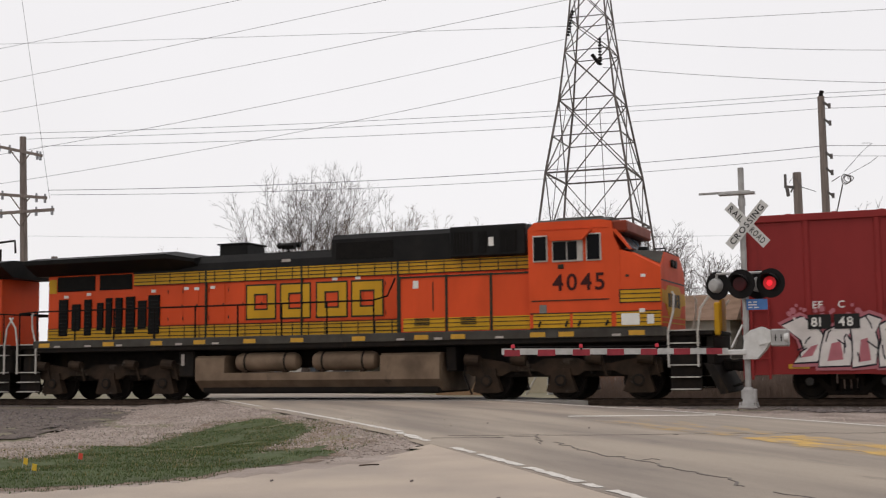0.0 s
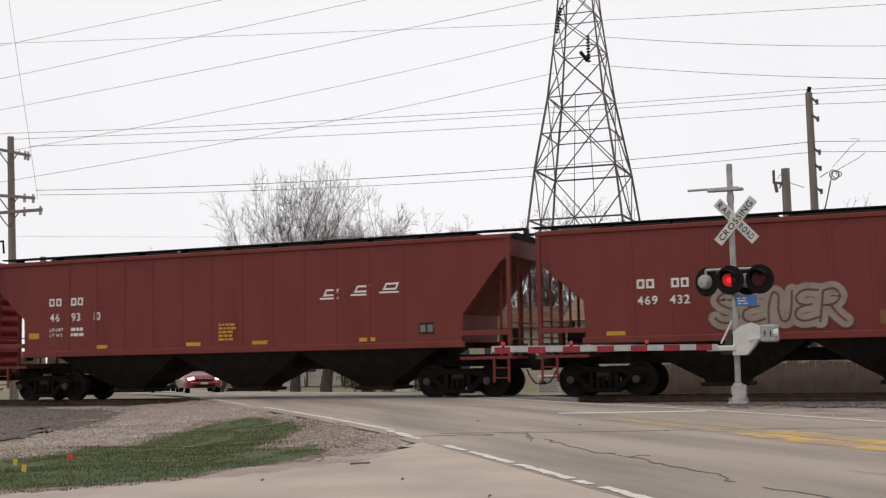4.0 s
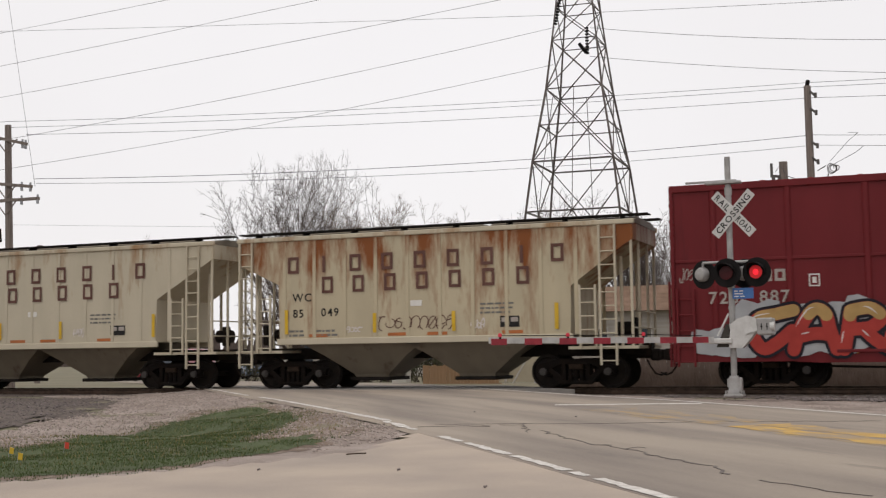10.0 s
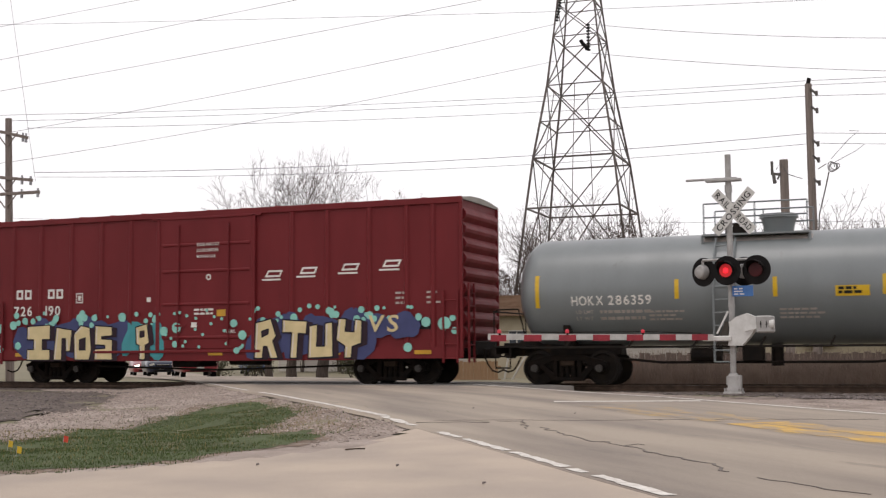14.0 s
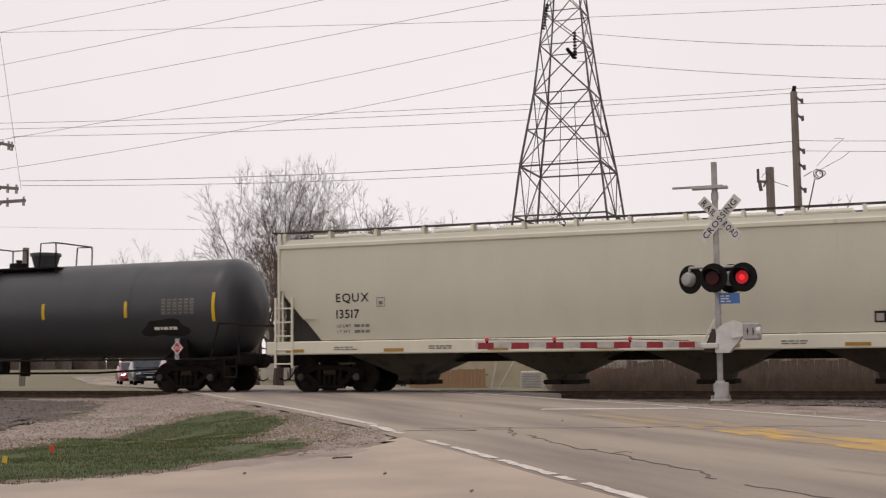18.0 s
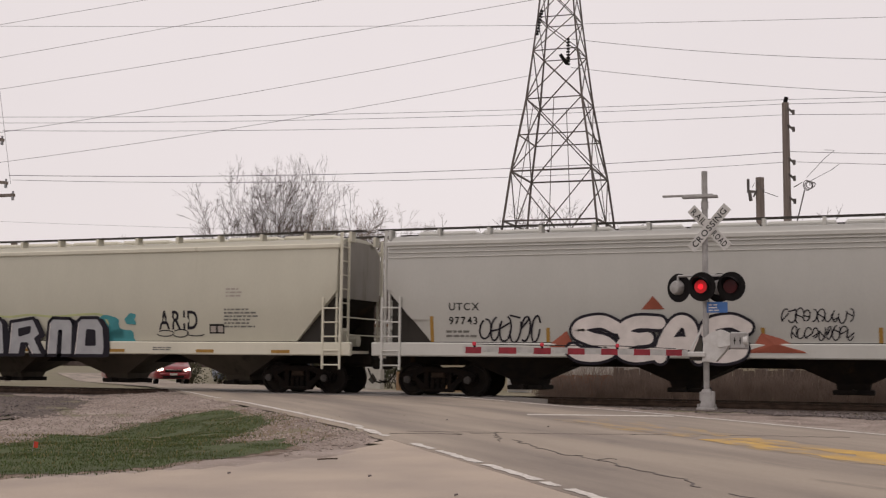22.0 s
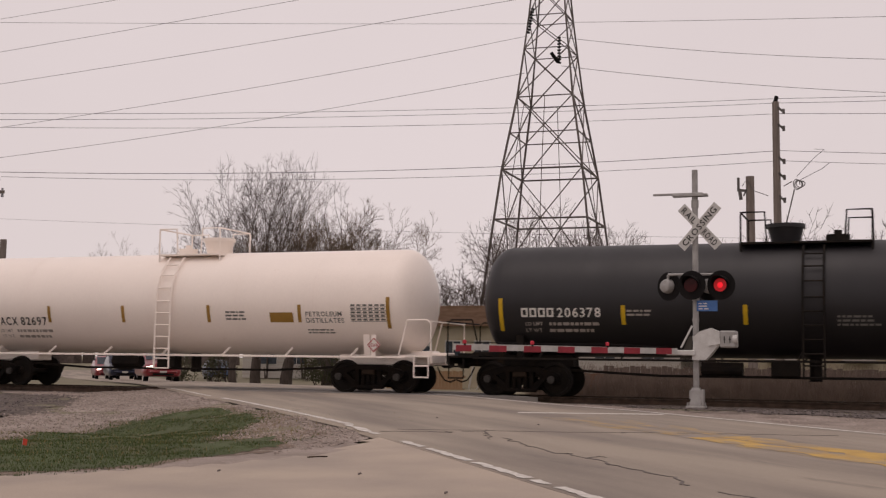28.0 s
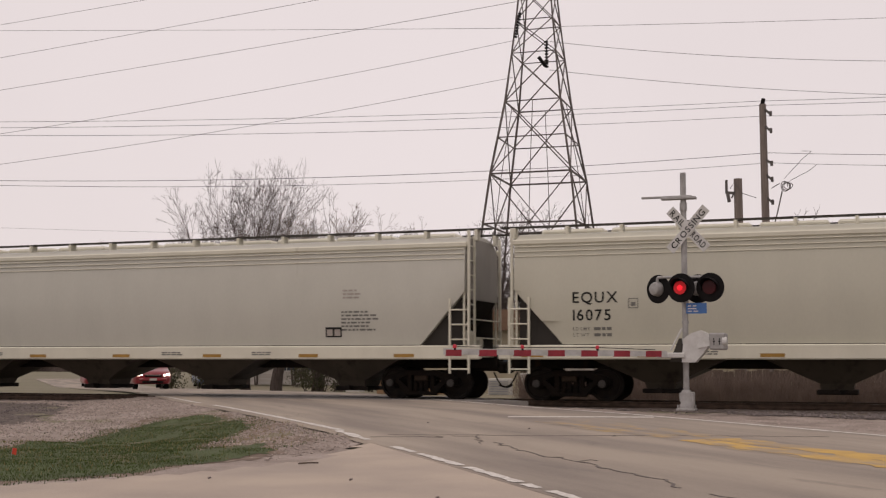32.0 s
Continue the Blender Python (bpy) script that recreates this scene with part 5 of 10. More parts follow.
for i, (x, y, h) in enumerate(((-13.9, 66, 9.0), (-11.6, 66, 8.6), (-10.1, 67, 8.0), (-6.6, 64, 8.2), (-4.2, 64, 8.9), (-3.3, 66, 10.0), (-1.6, 64, 8.8), (0.8, 63, 9.0), (3.4, 64, 9.0), (6.0, 63, 9.2))):
    bare_tree(x, y, -0.7, h, 51 + i, 0.22, TWIG, "leafless tree behind the low building", 2 if i % 2 else 1, 5)
for i, (x, y, h) in enumerate(((-78.8, 112, 15.4), (-76.2, 112, 14.7), (-80.8, 112, 14.6))):
    bare_tree(x, y, -1.0, h, 71 + i, 0.3, BUD, "far leafless tree with brown twigs", 2, 6)

for i, (x, y, h, q) in enumerate(((-32.7, 60, 7.0, 5.4), (-30.8, 61, 6.6, 6.5), (-28.5, 59.5, 7.0, 6.0), (-37.6, 64, 6.5, 4.0), (-25.6, 60.5, 6.2, 4.0))):
    bare_tree(x, y, -0.7, h, 91 + i, 0.3, TWIG, "low leafless tree with a stout dark trunk", 1, 5, 0.0, q)

EVERGREEN = surface("dark_winter_foliage", rgb("3c4030"), rgb("4d4836"), scale=2, rough=0.95, bump=0)


def shrub(x, y, z, w, h, seed):
    """A ragged bush: thin stems and many small leaves."""
    r = random.Random(seed)
    bush = thing("shrub", "ragged dark shrub beside the road", "shrub", pose(x, y, z), "shrubs beyond the crossing")
    st, lf = Shape(), Shape()
    for k in range(14):
        st.path([(r.uniform(-0.3, 0.3) * w, r.uniform(-0.2, 0.2) * w, -0.05), (r.uniform(-0.4, 0.4) * w, r.uniform(-0.3, 0.3) * w, h * 0.5), (r.uniform(-0.5, 0.5) * w, r.uniform(-0.4, 0.4) * w, h * r.uniform(0.7, 1.05))], [0.03, 0.02, 0.008], 4)
    lumps = [(r.uniform(-0.35, 0.35) * w, r.uniform(-0.3, 0.3) * w, r.uniform(0.15, 0.75) * h, r.uniform(0.14, 0.28) * w) for _ in range(14)]
    for k in range(1500):
        a, b, c, q = r.choice(lumps)
        v = Vector((r.gauss(0, 1), r.gauss(0, 1), r.gauss(0, 1))).normalized() * q * r.uniform(0.5, 1.05)
        o = Vector((a, b, max(0.02, c + v.z))) + Vector((v.x, v.y, 0))
        e = Vector((r.uniform(-1, 1), r.uniform(-1, 1), r.uniform(-1, 1))).normalized() * 0.05
        g = e.orthogonal().normalized() * 0.035
        lf.add([o - e, o + g, o + e, o - g], [(0, 1, 2, 3)])
    part("stem_clump", st, BARK, bush)
    me = bpy.data.meshes.new("leaves")
    me.from_pydata(lf.v, [], lf.f)
    me.materials.append(EVERGREEN)
    new("leaves", me).parent = bush


for i, (x, y, w, h) in enumerate(((-38.0, 60, 1.9, 1.9), (-28.0, 58.5, 2.2, 2.2), (-26.6, 59, 2.0, 1.9), (-25.2, 58.5, 2.2, 2.1), (-23.9, 59, 1.8, 1.8), (-39.0, 66, 2.4, 2.2), (-42.0, 86, 3.2, 2.6))):
    shrub(x, y, -0.55 if y < 70 else -0.85, w, h, 200 + i)
box = thing("utility_cabinet", "white utility box with a dark warning sign", "utility cabinet", pose(-24.6, 55.6, -0.5), "utility boxes")
part("cabinet", Shape().box(-0.42, 0.42, 0, 0.5, 0, 1.15, 0.03), paint("white_box_paint", "b4b0a8"), box)
part("warning_sign", Shape().prism([(-0.24, 0.5), (0, 0.3), (0.24, 0.5), (0, 0.85)], -0.012, -0.004, "y"), paint("dark_sign_paint", "3a3834"), box)

# far woods on the horizon
r = random.Random(12)
s = Shape()
for k in range(900):
    x = -330 + k * 0.62
    y = 230 + r.uniform(-12, 12)
    h = 6 + 3 * noise.noise((x * 0.02, 3, 0)) + r.uniform(-2, 2)
    w = r.uniform(0.7, 1.6)
    s.add([(x - w, y, -1), (x + w, y, -1), (x + w * 0.6, y, h * 0.7), (x + r.uniform(-0.4, 0.4), y, h), (x - w * 0.6, y, h * 0.75)], [(0, 1, 2, 3, 4)])
me = bpy.data.meshes.new("far_woods")
me.from_pydata(s.v, [], s.f)
me.materials.append(TWIG)
tagged(new("far_woods", me), "distant line of leafless woods", "woods", kind="stuff")

# ---- buildings, fences and brush beyond the track ----
ROOF_BROWN = surface("brown_shingle_fascia", rgb("7a6150"), rgb("65503f"), scale=1.5, rough=0.9, bump=0.4, stretch=(1, 1, 4))
WALL_CREAM = surface("cream_house_wall", rgb("a89e88"), rgb("978d78"), scale=0.8, rough=0.85, bump=0.1)
WALL_GREY = surface("pale_grey_siding", rgb("aaa49c"), rgb("98928a"), scale=0.8, rough=0.85, bump=0.2, stretch=(0.2, 0.2, 9))
FENCE_TAN = surface("tan_board_fence_wood", rgb("967a5e"), rgb("80654b"), scale=2, rough=0.9, stretch=(3, 3, 0.5), bump=0.3)
FENCE_GREY = surface("weathered_grey_brown_boards", rgb("6e6058"), rgb("574b44"), scale=2, rough=0.95, stretch=(3, 3, 0.5), bump=0.3)
FENCE_RUST = surface("rust_brown_boards", rgb("8a5a42"), rgb("6f4632"), scale=2, rough=0.9, stretch=(3, 3, 0.6), bump=0.3)


def window(parent, x, z, w, h, y):
    win = part("window", Shape().box(x - 0.06, x + w + 0.06, y - 0.06, y + 0.02, z - 0.06, z + h + 0.06, 0.01), WHITE_WALL, parent)
    part("pane", Shape().box(x, x + w / 2 - 0.03, y - 0.07, y - 0.05, z, z + h), GLASS_W, win)
    part("pane", Shape().box(x + w / 2 + 0.03, x + w, y - 0.07, y - 0.05, z, z + h), GLASS_W, win)


WHITE_WALL = surface("white_window_frame", rgb("b8b4ac"), rgb("a8a49c"), rough=0.7)
GLASS_W = surface("dark_house_glass", rgb("3a3f44"), rgb("4a4f55"), rough=0.1, bump=0)
house = thing("house", "low beige house with a brown roof", "house", pose(0, 0, -0.6))
part("wall", Shape().box(-22.6, -17.2, 60, 66, 0, 3.35), WALL_CREAM, house)
part("roof", Shape().prism([(-23.0, 3.3), (-16.8, 3.3), (-17.4, 4.35), (-22.4, 4.35)], 59.4, 66.6, "y"), ROOF_BROWN, house)
for x in (-21.8, -20.2, -18.6):
    window(house, x, 1.6, 0.8, 0.9, 60)
house = thing("house", "long pale house with a brown shingle roof", "house", pose(0, 0, -0.6))
part("wall", Shape().box(-16.6, -9.4, 59, 66, 0, 3.6), WALL_GREY, house)
part("roof", Shape().prism([(58.4, 3.55), (66.6, 3.55), (64, 4.9), (61, 4.9)], -17.1, -9.0), ROOF_BROWN, house)
for x in (-15.8, -13.6, -11.2):
    window(house, x, 1.7, 1.0, 1.0, 59)
house = thing("apartment_house", "cream apartment house with a flat brown fascia and balconies", "house", pose(0, 0, -0.6))
part("wall", Shape().box(-7.6, 14, 58, 68, 0, 3.75), WALL_CREAM, house)
part("fascia", Shape().box(-8.1, 14.5, 57.2, 68.5, 3.7, 4.42, 0.04), ROOF_BROWN, house)
part("soffit", Shape().box(-8.0, 14.4, 57.3, 58.0, 3.62, 3.7), WHITE_WALL, house)
for k in range(6):
    x = -6.8 + k * 3.4
    window(house, x, 1.9, 1.1, 1.2, 58)
    b = part("balcony", Shape().box(x + 1.5, x + 2.9, 57.1, 58, 1.7, 1.85), WALL_GREY, house)
    part("balcony_rail", Shape().box(x + 1.5, x + 2.9, 57.1, 57.15, 2.6, 2.66).box(x + 1.5, x + 1.55, 57.1, 57.15, 1.85, 2.6).box(x + 2.85, x + 2.9, 57.1, 57.15, 1.85, 2.6), STEEL_DARK, b)
    part("patio_door", Shape().box(x + 1.6, x + 2.8, 57.95, 58.0, 1.86, 3.4), GLASS_W, house)
house = thing("commercial_building", "pale low commercial building behind the car park", "building", pose(0, 0, -0.8))
part("wall", Shape().box(-52, -34, 92, 104, 0, 4.5), WALL_GREY, house)
part("roof", Shape().box(-52.4, -33.6, 91.6, 104.4, 4.5, 4.8, 0.03), ROOF_BROWN, house)
for k in range(6):
    window(house, -50.5 + k * 2.8, 1.2, 1.8, 1.6, 92)


def board_fence(x0, x1, y, z0, h, material, label, uneven=0.03, d=0.15):
    f = thing("board_fence", label, "fence")
    me = Shape().box(0.004, d - 0.004, -0.012, 0.012, 0, h, 0.006).mesh("board", material)
    r2 = random.Random(round(x0 * 10))
    n = int((x1 - x0) / d)
    for k in range(n):
        ob = new("board", me)
        ob.parent = f
        ob.matrix_basis = pose(x0 + k * d, y + r2.uniform(-0.005, 0.005), z0 + r2.uniform(-uneven, uneven), 0, r2.uniform(-0.6, 0.6), 0)
    part("fence_rail", Shape().box(x0, x1, y + 0.02, y + 0.07, z0 + h * 0.25, z0 + h * 0.25 + 0.08).box(x0, x1, y + 0.02, y + 0.07, z0 + h * 0.75, z0 + h * 0.75 + 0.08), material, f)
    return f


board_fence(-19.3, -15.9, 46.0, -0.55, 1.05, FENCE_TAN, "tan wooden board fence by the houses")
board_fence(-12.3, -9.7, 44.5, -0.5, 1.0, FENCE_RUST, "rust-brown board fence beside the track")
board_fence(-9.6, 14.0, 43.0, -0.45, 1.22, FENCE_GREY, "weathered grey-brown board fence behind the track", 0.05, 0.19)
BRUSH = surface("dry_brush_stems", rgb("75645a"), rgb("5a4c44"), scale=2, rough=0.95, bump=0)
r = random.Random(31)
s = Shape()
for k in range(5200):
    x, y = r.uniform(-12, 14), r.uniform(40.6, 42.8)
    h = r.uniform(0.3, 1.25)
    p = Vector((x, y, -0.35))
    d = Vector((r.uniform(-0.35, 0.35), r.uniform(-0.2, 0.2), 1))
    s.rod(p, p + d * h * 0.6, 0.012, 3, 0.009, caps=False)
    s.rod(p + d * h * 0.6, p + d * h * 0.6 + Vector((r.uniform(-0.3, 0.3), 0, h * 0.45)), 0.009, 3, 0.004, caps=False)
    s.rod(p + d * h * 0.45, p + d * h * 0.45 + Vector((r.uniform(-0.3, 0.3), 0, h * 0.3)), 0.008, 3, 0.004, caps=False)
me = bpy.data.meshes.new("dry_brush")
me.from_pydata(s.v, [], s.f)
me.materials.append(BRUSH)
tagged(new("dry_brush", me), "tangle of dry leafless brush along the fence", "brush", kind="stuff")
frame_ob = thing("leaning_props", "pair of white leaning posts beside the road", "posts", pose(-15.7, 46.6, -0.5))
part("prop", Shape().rod((-0.3, 0, 0), (0.0, 0, 1.5), 0.045, 8), WHITE_WALL, frame_ob)
part("prop", Shape().rod((-0.1, 0.1, 0), (0.75, 0.1, 1.4), 0.04, 8), WHITE_WALL, frame_ob)
box = thing("utility_cabinet", "pale lattice-sided utility cabinet", "utility cabinet", pose(-14.2, 46.5, -0.45))
part("cabinet", Shape().box(-0.5, 0.4, 0, 0.5, 0, 0.85, 0.03), WHITE_WALL, box)
for k in range(7):
    part("louvre", Shape().box(-0.44, 0.34, -0.03, 0.0, 0.12 + k * 0.1, 0.15 + k * 0.1), GREY_STEEL, box)
for x in (-13.3, -12.7):
    solid("pedestal", Shape().box(x, x + 0.22, 46.4, 46.62, -0.45, 0.55, 0.03).box(x - 0.03, x + 0.25, 46.37, 46.65, 0.5, 0.62, 0.03), WHITE_WALL, "pale green-white cable pedestal", "pedestal", "cable pedestals")
sg = thing("control_box", "silver signal control box on a post by the track", "control box", pose(-37.2, 38.5, -0.35))
part("post", Shape().rod((0, 0, 0), (0, 0, 0.5), 0.05, 8), GREY_STEEL, sg)
part("housing", Shape().box(-0.3, 0.3, -0.2, 0.2, 0.15, 0.75, 0.03), GREY_STEEL, sg)


# ---- waiting and parked vehicles ----
TYRE = surface("black_tyre_rubber", rgb("1c1b1b"), rgb("262424"), rough=0.9)
LAMP_GLASS = surface("clear_headlamp_glass", rgb("b8b6ae"), rgb("a5a39a"), rough=0.15, bump=0)
LAMP_ON = glow("lit_headlamp", (1.0, 0.92, 0.78, 1), 4.0)


def vehicle(label, category, k, n, coat, tall, heading_back=False, lit=False, at=None):
    """A car on the road; its nose points towards -x of its own frame."""
    p = road_point(n, k) if at is None else Vector((*at, 0))
    turn = math.degrees(math.atan2(ROAD_U.y, ROAD_U.x))
    ob = thing("car", label, category, pose(p.x, p.y, fall(p.y) + 0.008, 0, 0, turn if at is None else 128), "vehicles beyond the crossing")
    h = tall
    # cross sections from nose to tail: x, half width, underside, shoulder, top
    secs = ((0.0, 0.62, 0.34, 0.58, 0.7), (0.07, 0.78, 0.27, 0.64, 0.78), (0.25, 0.88, 0.24, 0.7, 0.86), (0.7, 0.92, 0.24, 0.8, 0.94), (1.25, 0.93, 0.24, 0.9, 1.02), (1.95, 0.93, 0.24, 0.94, h - 0.06),
            (2.4, 0.93, 0.24, 0.95, h), (3.6, 0.93, 0.24, 0.96, h - 0.02), (4.3, 0.91, 0.26, 0.96, h - 0.16), (4.55, 0.86, 0.32, 0.92, 1.05), (4.64, 0.74, 0.38, 0.8, 0.9))
    rings = []
    for x, w, lo, sh, hi in secs:
        k = 0.78 if hi > 1.2 else 0.86
        half = [(w * 0.9, lo), (w, lo + 0.12), (w, sh - 0.08), (w * 0.97, sh), (w * (k + 0.04), sh + (hi - sh) * 0.75), (w * k * 0.9, hi - 0.01), (w * k * 0.4, hi + 0.02)]
        rings.append([(x, -a, b) for a, b in half] + [(x, a, b) for a, b in reversed(half)])
    part("body", Shape().loft(rings), coat, ob, smooth=True)
    part("windscreen", Shape().prism([(1.28, 1.04), (1.93, h - 0.09), (1.88, h - 0.07), (1.22, 1.05)], -0.68, 0.68, "y"), GLASS_W, ob)
    for y in (-0.80, 0.785):
        part("side_window", Shape().prism([(1.5, 1.08), (2.05, h - 0.14), (2.95, h - 0.12), (2.95, 1.08)], y, y + 0.02, "y"), GLASS_W, ob)
        part("side_window", Shape().prism([(3.02, 1.08), (3.02, h - 0.12), (3.9, h - 0.12), (4.25, 1.1)], y, y + 0.02, "y"), GLASS_W, ob)
    for x in (0.85, 3.7):
        for y in (-0.83, 0.62):
            w = part("wheel", Shape().rod((x, y, 0.34), (x, y + 0.21, 0.34), 0.34, 20), TYRE, ob)
            part("rim", Shape().rod((x, y - 0.01, 0.34), (x, y + 0.22, 0.34), 0.2, 14), GREY_STEEL, w)
    for y in (-0.82, 0.46):
        part("headlight", Shape().prism([(y + 0.02, 0.66), (y + 0.3, 0.62), (y + 0.34, 0.7), (y + 0.04, 0.78)], -0.01, 0.22), LAMP_ON if lit else LAMP_GLASS, ob)
        part("tail_light", Shape().box(4.55, 4.65, y, y + 0.28, 0.75, 0.95, 0.02), RED_LAMP, ob)
    part("grille", Shape().box(-0.03, 0.05, -0.4, 0.4, 0.58, 0.68, 0.02).box(-0.02, 0.05, -0.5, 0.5, 0.3, 0.4, 0.02), TYRE, ob)
    part("grille_bar", Shape().box(-0.04, 0.0, -0.36, 0.36, 0.67, 0.69, 0.005), LAMP_GLASS, ob)
    part("bumper", Shape().box(-0.05, 0.12, -0.66, 0.66, 0.4, 0.53, 0.05), coat, ob)
    part("plate", Shape().box(-0.07, -0.05, -0.17, 0.17, 0.42, 0.52), LAMP_GLASS, ob)
    return ob


RED_LAMP = surface("red_lamp_plastic", rgb("8a1a1c"), rgb("701416"), rough=0.3)
CAR_RED = surface("glossy_red_car_paint", rgb("801c26"), rgb("6e1820"), rough=0.3, bump=0, coat=0.5)
CAR_NAVY = surface("dark_navy_car_paint", rgb("23283a"), rgb("1b2030"), rough=0.3, bump=0, coat=0.5)
CAR_BLUE = surface("blue_car_paint", rgb("3d5577"), rgb("344a68"), rough=0.3, bump=0, coat=0.5)
vehicle("red sport utility car waiting at the crossing with lights on", "car", 32.2, 2.45, CAR_RED, 1.62, lit=True)
vehicle("dark navy pickup-high car waiting behind the red one", "car", 46.5, 2.0, CAR_NAVY, 1.8)
vehicle("red car waiting in the queue with lights on", "car", 61.0, 2.2, CAR_RED, 1.6, lit=True)
vehicle("blue car parked beside the road", "car", 0, 0, CAR_BLUE, 1.5, at=(-47.0, 80.0))
# ---- covered hoppers with ribbed sides ----
def ribbed_hopper(label, s0, length, ribs, body, rib_paint, under, trim, bays, cut, zs=1.55, zt=4.42, rib_d=0.07, name="covered_hopper", cut_r=None, drop=0.8, ladders=(False, True)):
    """cut, cut_r: (x, z) of the foot of each end's slope; drop: how far its top lies under the roof; bays: places of the outlets."""
    car = car_thing(name, label, s0)
    L = length
    cx, cz = cut
    rx, rz = cut_r or cut
    side = [(0.05, zt), (0.05, zt - drop), (cx, cz), (cx + 0.03, zs), (L - rx - 0.03, zs), (L - rx, rz), (L - 0.3, zt - drop + 0.1), (L - 0.05, zt - drop + 0.25), (L - 0.05, zt)]
    part("body", Shape().prism(side, -1.46, 1.46, "y"), body, car)
    roof = [(-1.47, zt), (-0.75, zt + 0.12), (0.75, zt + 0.12), (1.47, zt), (1.47, zt - 0.06), (-1.47, zt - 0.06)]
    part("roof", Shape().prism(roof, 0.03, L - 0.03), under, car)
    for y in (-0.95, 0.55):
        s = Shape().box(-0.25, L + 0.25, y, y + 0.42, zt + 0.19, zt + 0.225)
        for k in range(int(L / 1.6) + 1):
            s.box(0.3 + k * 1.6, 0.36 + k * 1.6, y + 0.03, y + 0.39, zt + 0.02, zt + 0.2)
        part("running_board", s, STEEL_DARK, car)
    for k in range(3):
        part("roof_hatch", Shape().box(1.2 + k * (L - 2.4) / 3, 1.0 + (k + 1) * (L - 2.4) / 3, -0.32, 0.32, zt + 0.1, zt + 0.24, 0.05), under, car)
    for y in (-1.5, 1.42):
        part("side_sill", Shape().box(cx - 0.05, L - rx + 0.05, y, y + 0.08, zs - 0.16, zs + 0.02, 0.015), trim, car)
        part("top_chord", Shape().box(0.0, L, y - 0.01, y + 0.09, zt - 0.1, zt + 0.03, 0.02), trim, car)
    rib = shared("side_rib_%d" % (100 * zt + 10 * rib_d * 100), lambda: Shape().box(-0.055, 0.055, -rib_d, 0.0, zs, zt - 0.08, 0.015), rib_paint)
    if rib.materials[0] != rib_paint:
        rib = Shape().box(-0.055, 0.055, -rib_d, 0.0, zs, zt - 0.08, 0.015).mesh("side_rib", rib_paint)
    for x in ribs:
        piece("side_rib", rib, car, x, -1.46)
        piece("side_rib", rib, car, x, 1.46 + rib_d)
    # hopper bays and outlets
    bay_h = (L - cx - rx - 0.6) / len(bays) / 2
    for b in bays:
        s = Shape()
        rings = []
        for z, hx, hy in ((zs - 0.02, bay_h, 1.42), (0.95, bay_h * 0.62, 1.05), (0.42, 0.55, 0.62), (0.26, 0.5, 0.55)):
            rings.append([(b - hx, -hy, z), (b + hx, -hy, z), (b + hx, hy, z), (b - hx, hy, z)])
        part("hopper_bay", s.loft(rings), under, car)
        part("outlet_gate", Shape().box(b - 0.62, b + 0.62, -0.75, 0.75, 0.24, 0.34, 0.02), STEEL_DARK, car)
    part("centre_sill", Shape().box(-0.1, L + 0.1, -0.28, 0.28, 0.86, 1.2, 0.02), STEEL_DARK, car)
    # end platforms, posts, ladders
    for e, sg in ((0.0, 1), (L, -1)):
        x = lambda d: e + sg * d
        part("end_platform", Shape().box(x(-0.05), x((cx if sg > 0 else rx) + 0.1), -1.45, 1.45, 1.05, 1.13), trim, car)
        for y in (-1.43, -0.55, 0.5, 1.37):
            part("end_post", Shape().box(x(0.08), x(0.15), y, y + 0.06, 1.12, zt - 0.3, 0.01), trim, car)
        for y in (-0.95, 0.9):
            part("slope_brace", Shape().bar((x(0.5), y, 1.12), (x(0.5), y, 3.5), 0.06, 0.06), trim, car)
        part("end_rail", Shape().rod((x(0.1), -1.43, 2.05), (x(0.1), 1.43, 2.05), 0.02, 6).rod((x(0.1), -1.43, 1.6), (x(0.1), 1.43, 1.6), 0.02, 6), trim, car)
        lx = 0.1 if sg > 0 else -0.95
        if ladders[0 if sg > 0 else 1]:
            piece("end_ladder", shared("tall_ladder_%s" % trim.name, lambda: ladder_shape(0.62, zt - 0.1), trim), car, e + lx, -1.5)
            piece("side_ladder", shared("short_ladder_%s" % trim.name, lambda: ladder_shape(1.08, 2.75), trim), car, e + (0.72 if sg > 0 else -1.5), -1.5)
        else:
            part("corner_post", Shape().box(x(0.02), x(0.14), -1.5, -1.4, 1.05, zt - 0.05, 0.015), trim, car)
            part("side_bar", Shape().box(x(0.05), x((cx if sg > 0 else rx) + 0.05), -1.5, -1.44, 1.7, 1.84, 0.01), trim, car)
            part("foot_step", ladder_shape(0.42, 1.1, 0.42, 0.27), trim, car).matrix_basis = pose(e + (0.12 if sg > 0 else -0.54), -1.48, 0)
        part("brake_gear", Shape().rod((x(0.4), 0.2, 1.6), (x(0.9), 0.2, 1.6), 0.2, 12).box(x(0.25), x(0.4), -0.4, -0.1, 1.3, 1.9, 0.03), STEEL_DARK, car)
    truck(car, 1.7, s0)
    truck(car, L - 1.75, s0)
    couplers(car, -0.1, L + 0.1)
    return car


def reflectors(car, xs, z, face, material=AMBER, w=0.5, h=0.11):
    for x in xs:
        mark(car, x, x + w, z, z + h, material, face, "reflector", label="yellow reflective strip")


SIDE = flat(-1.462)

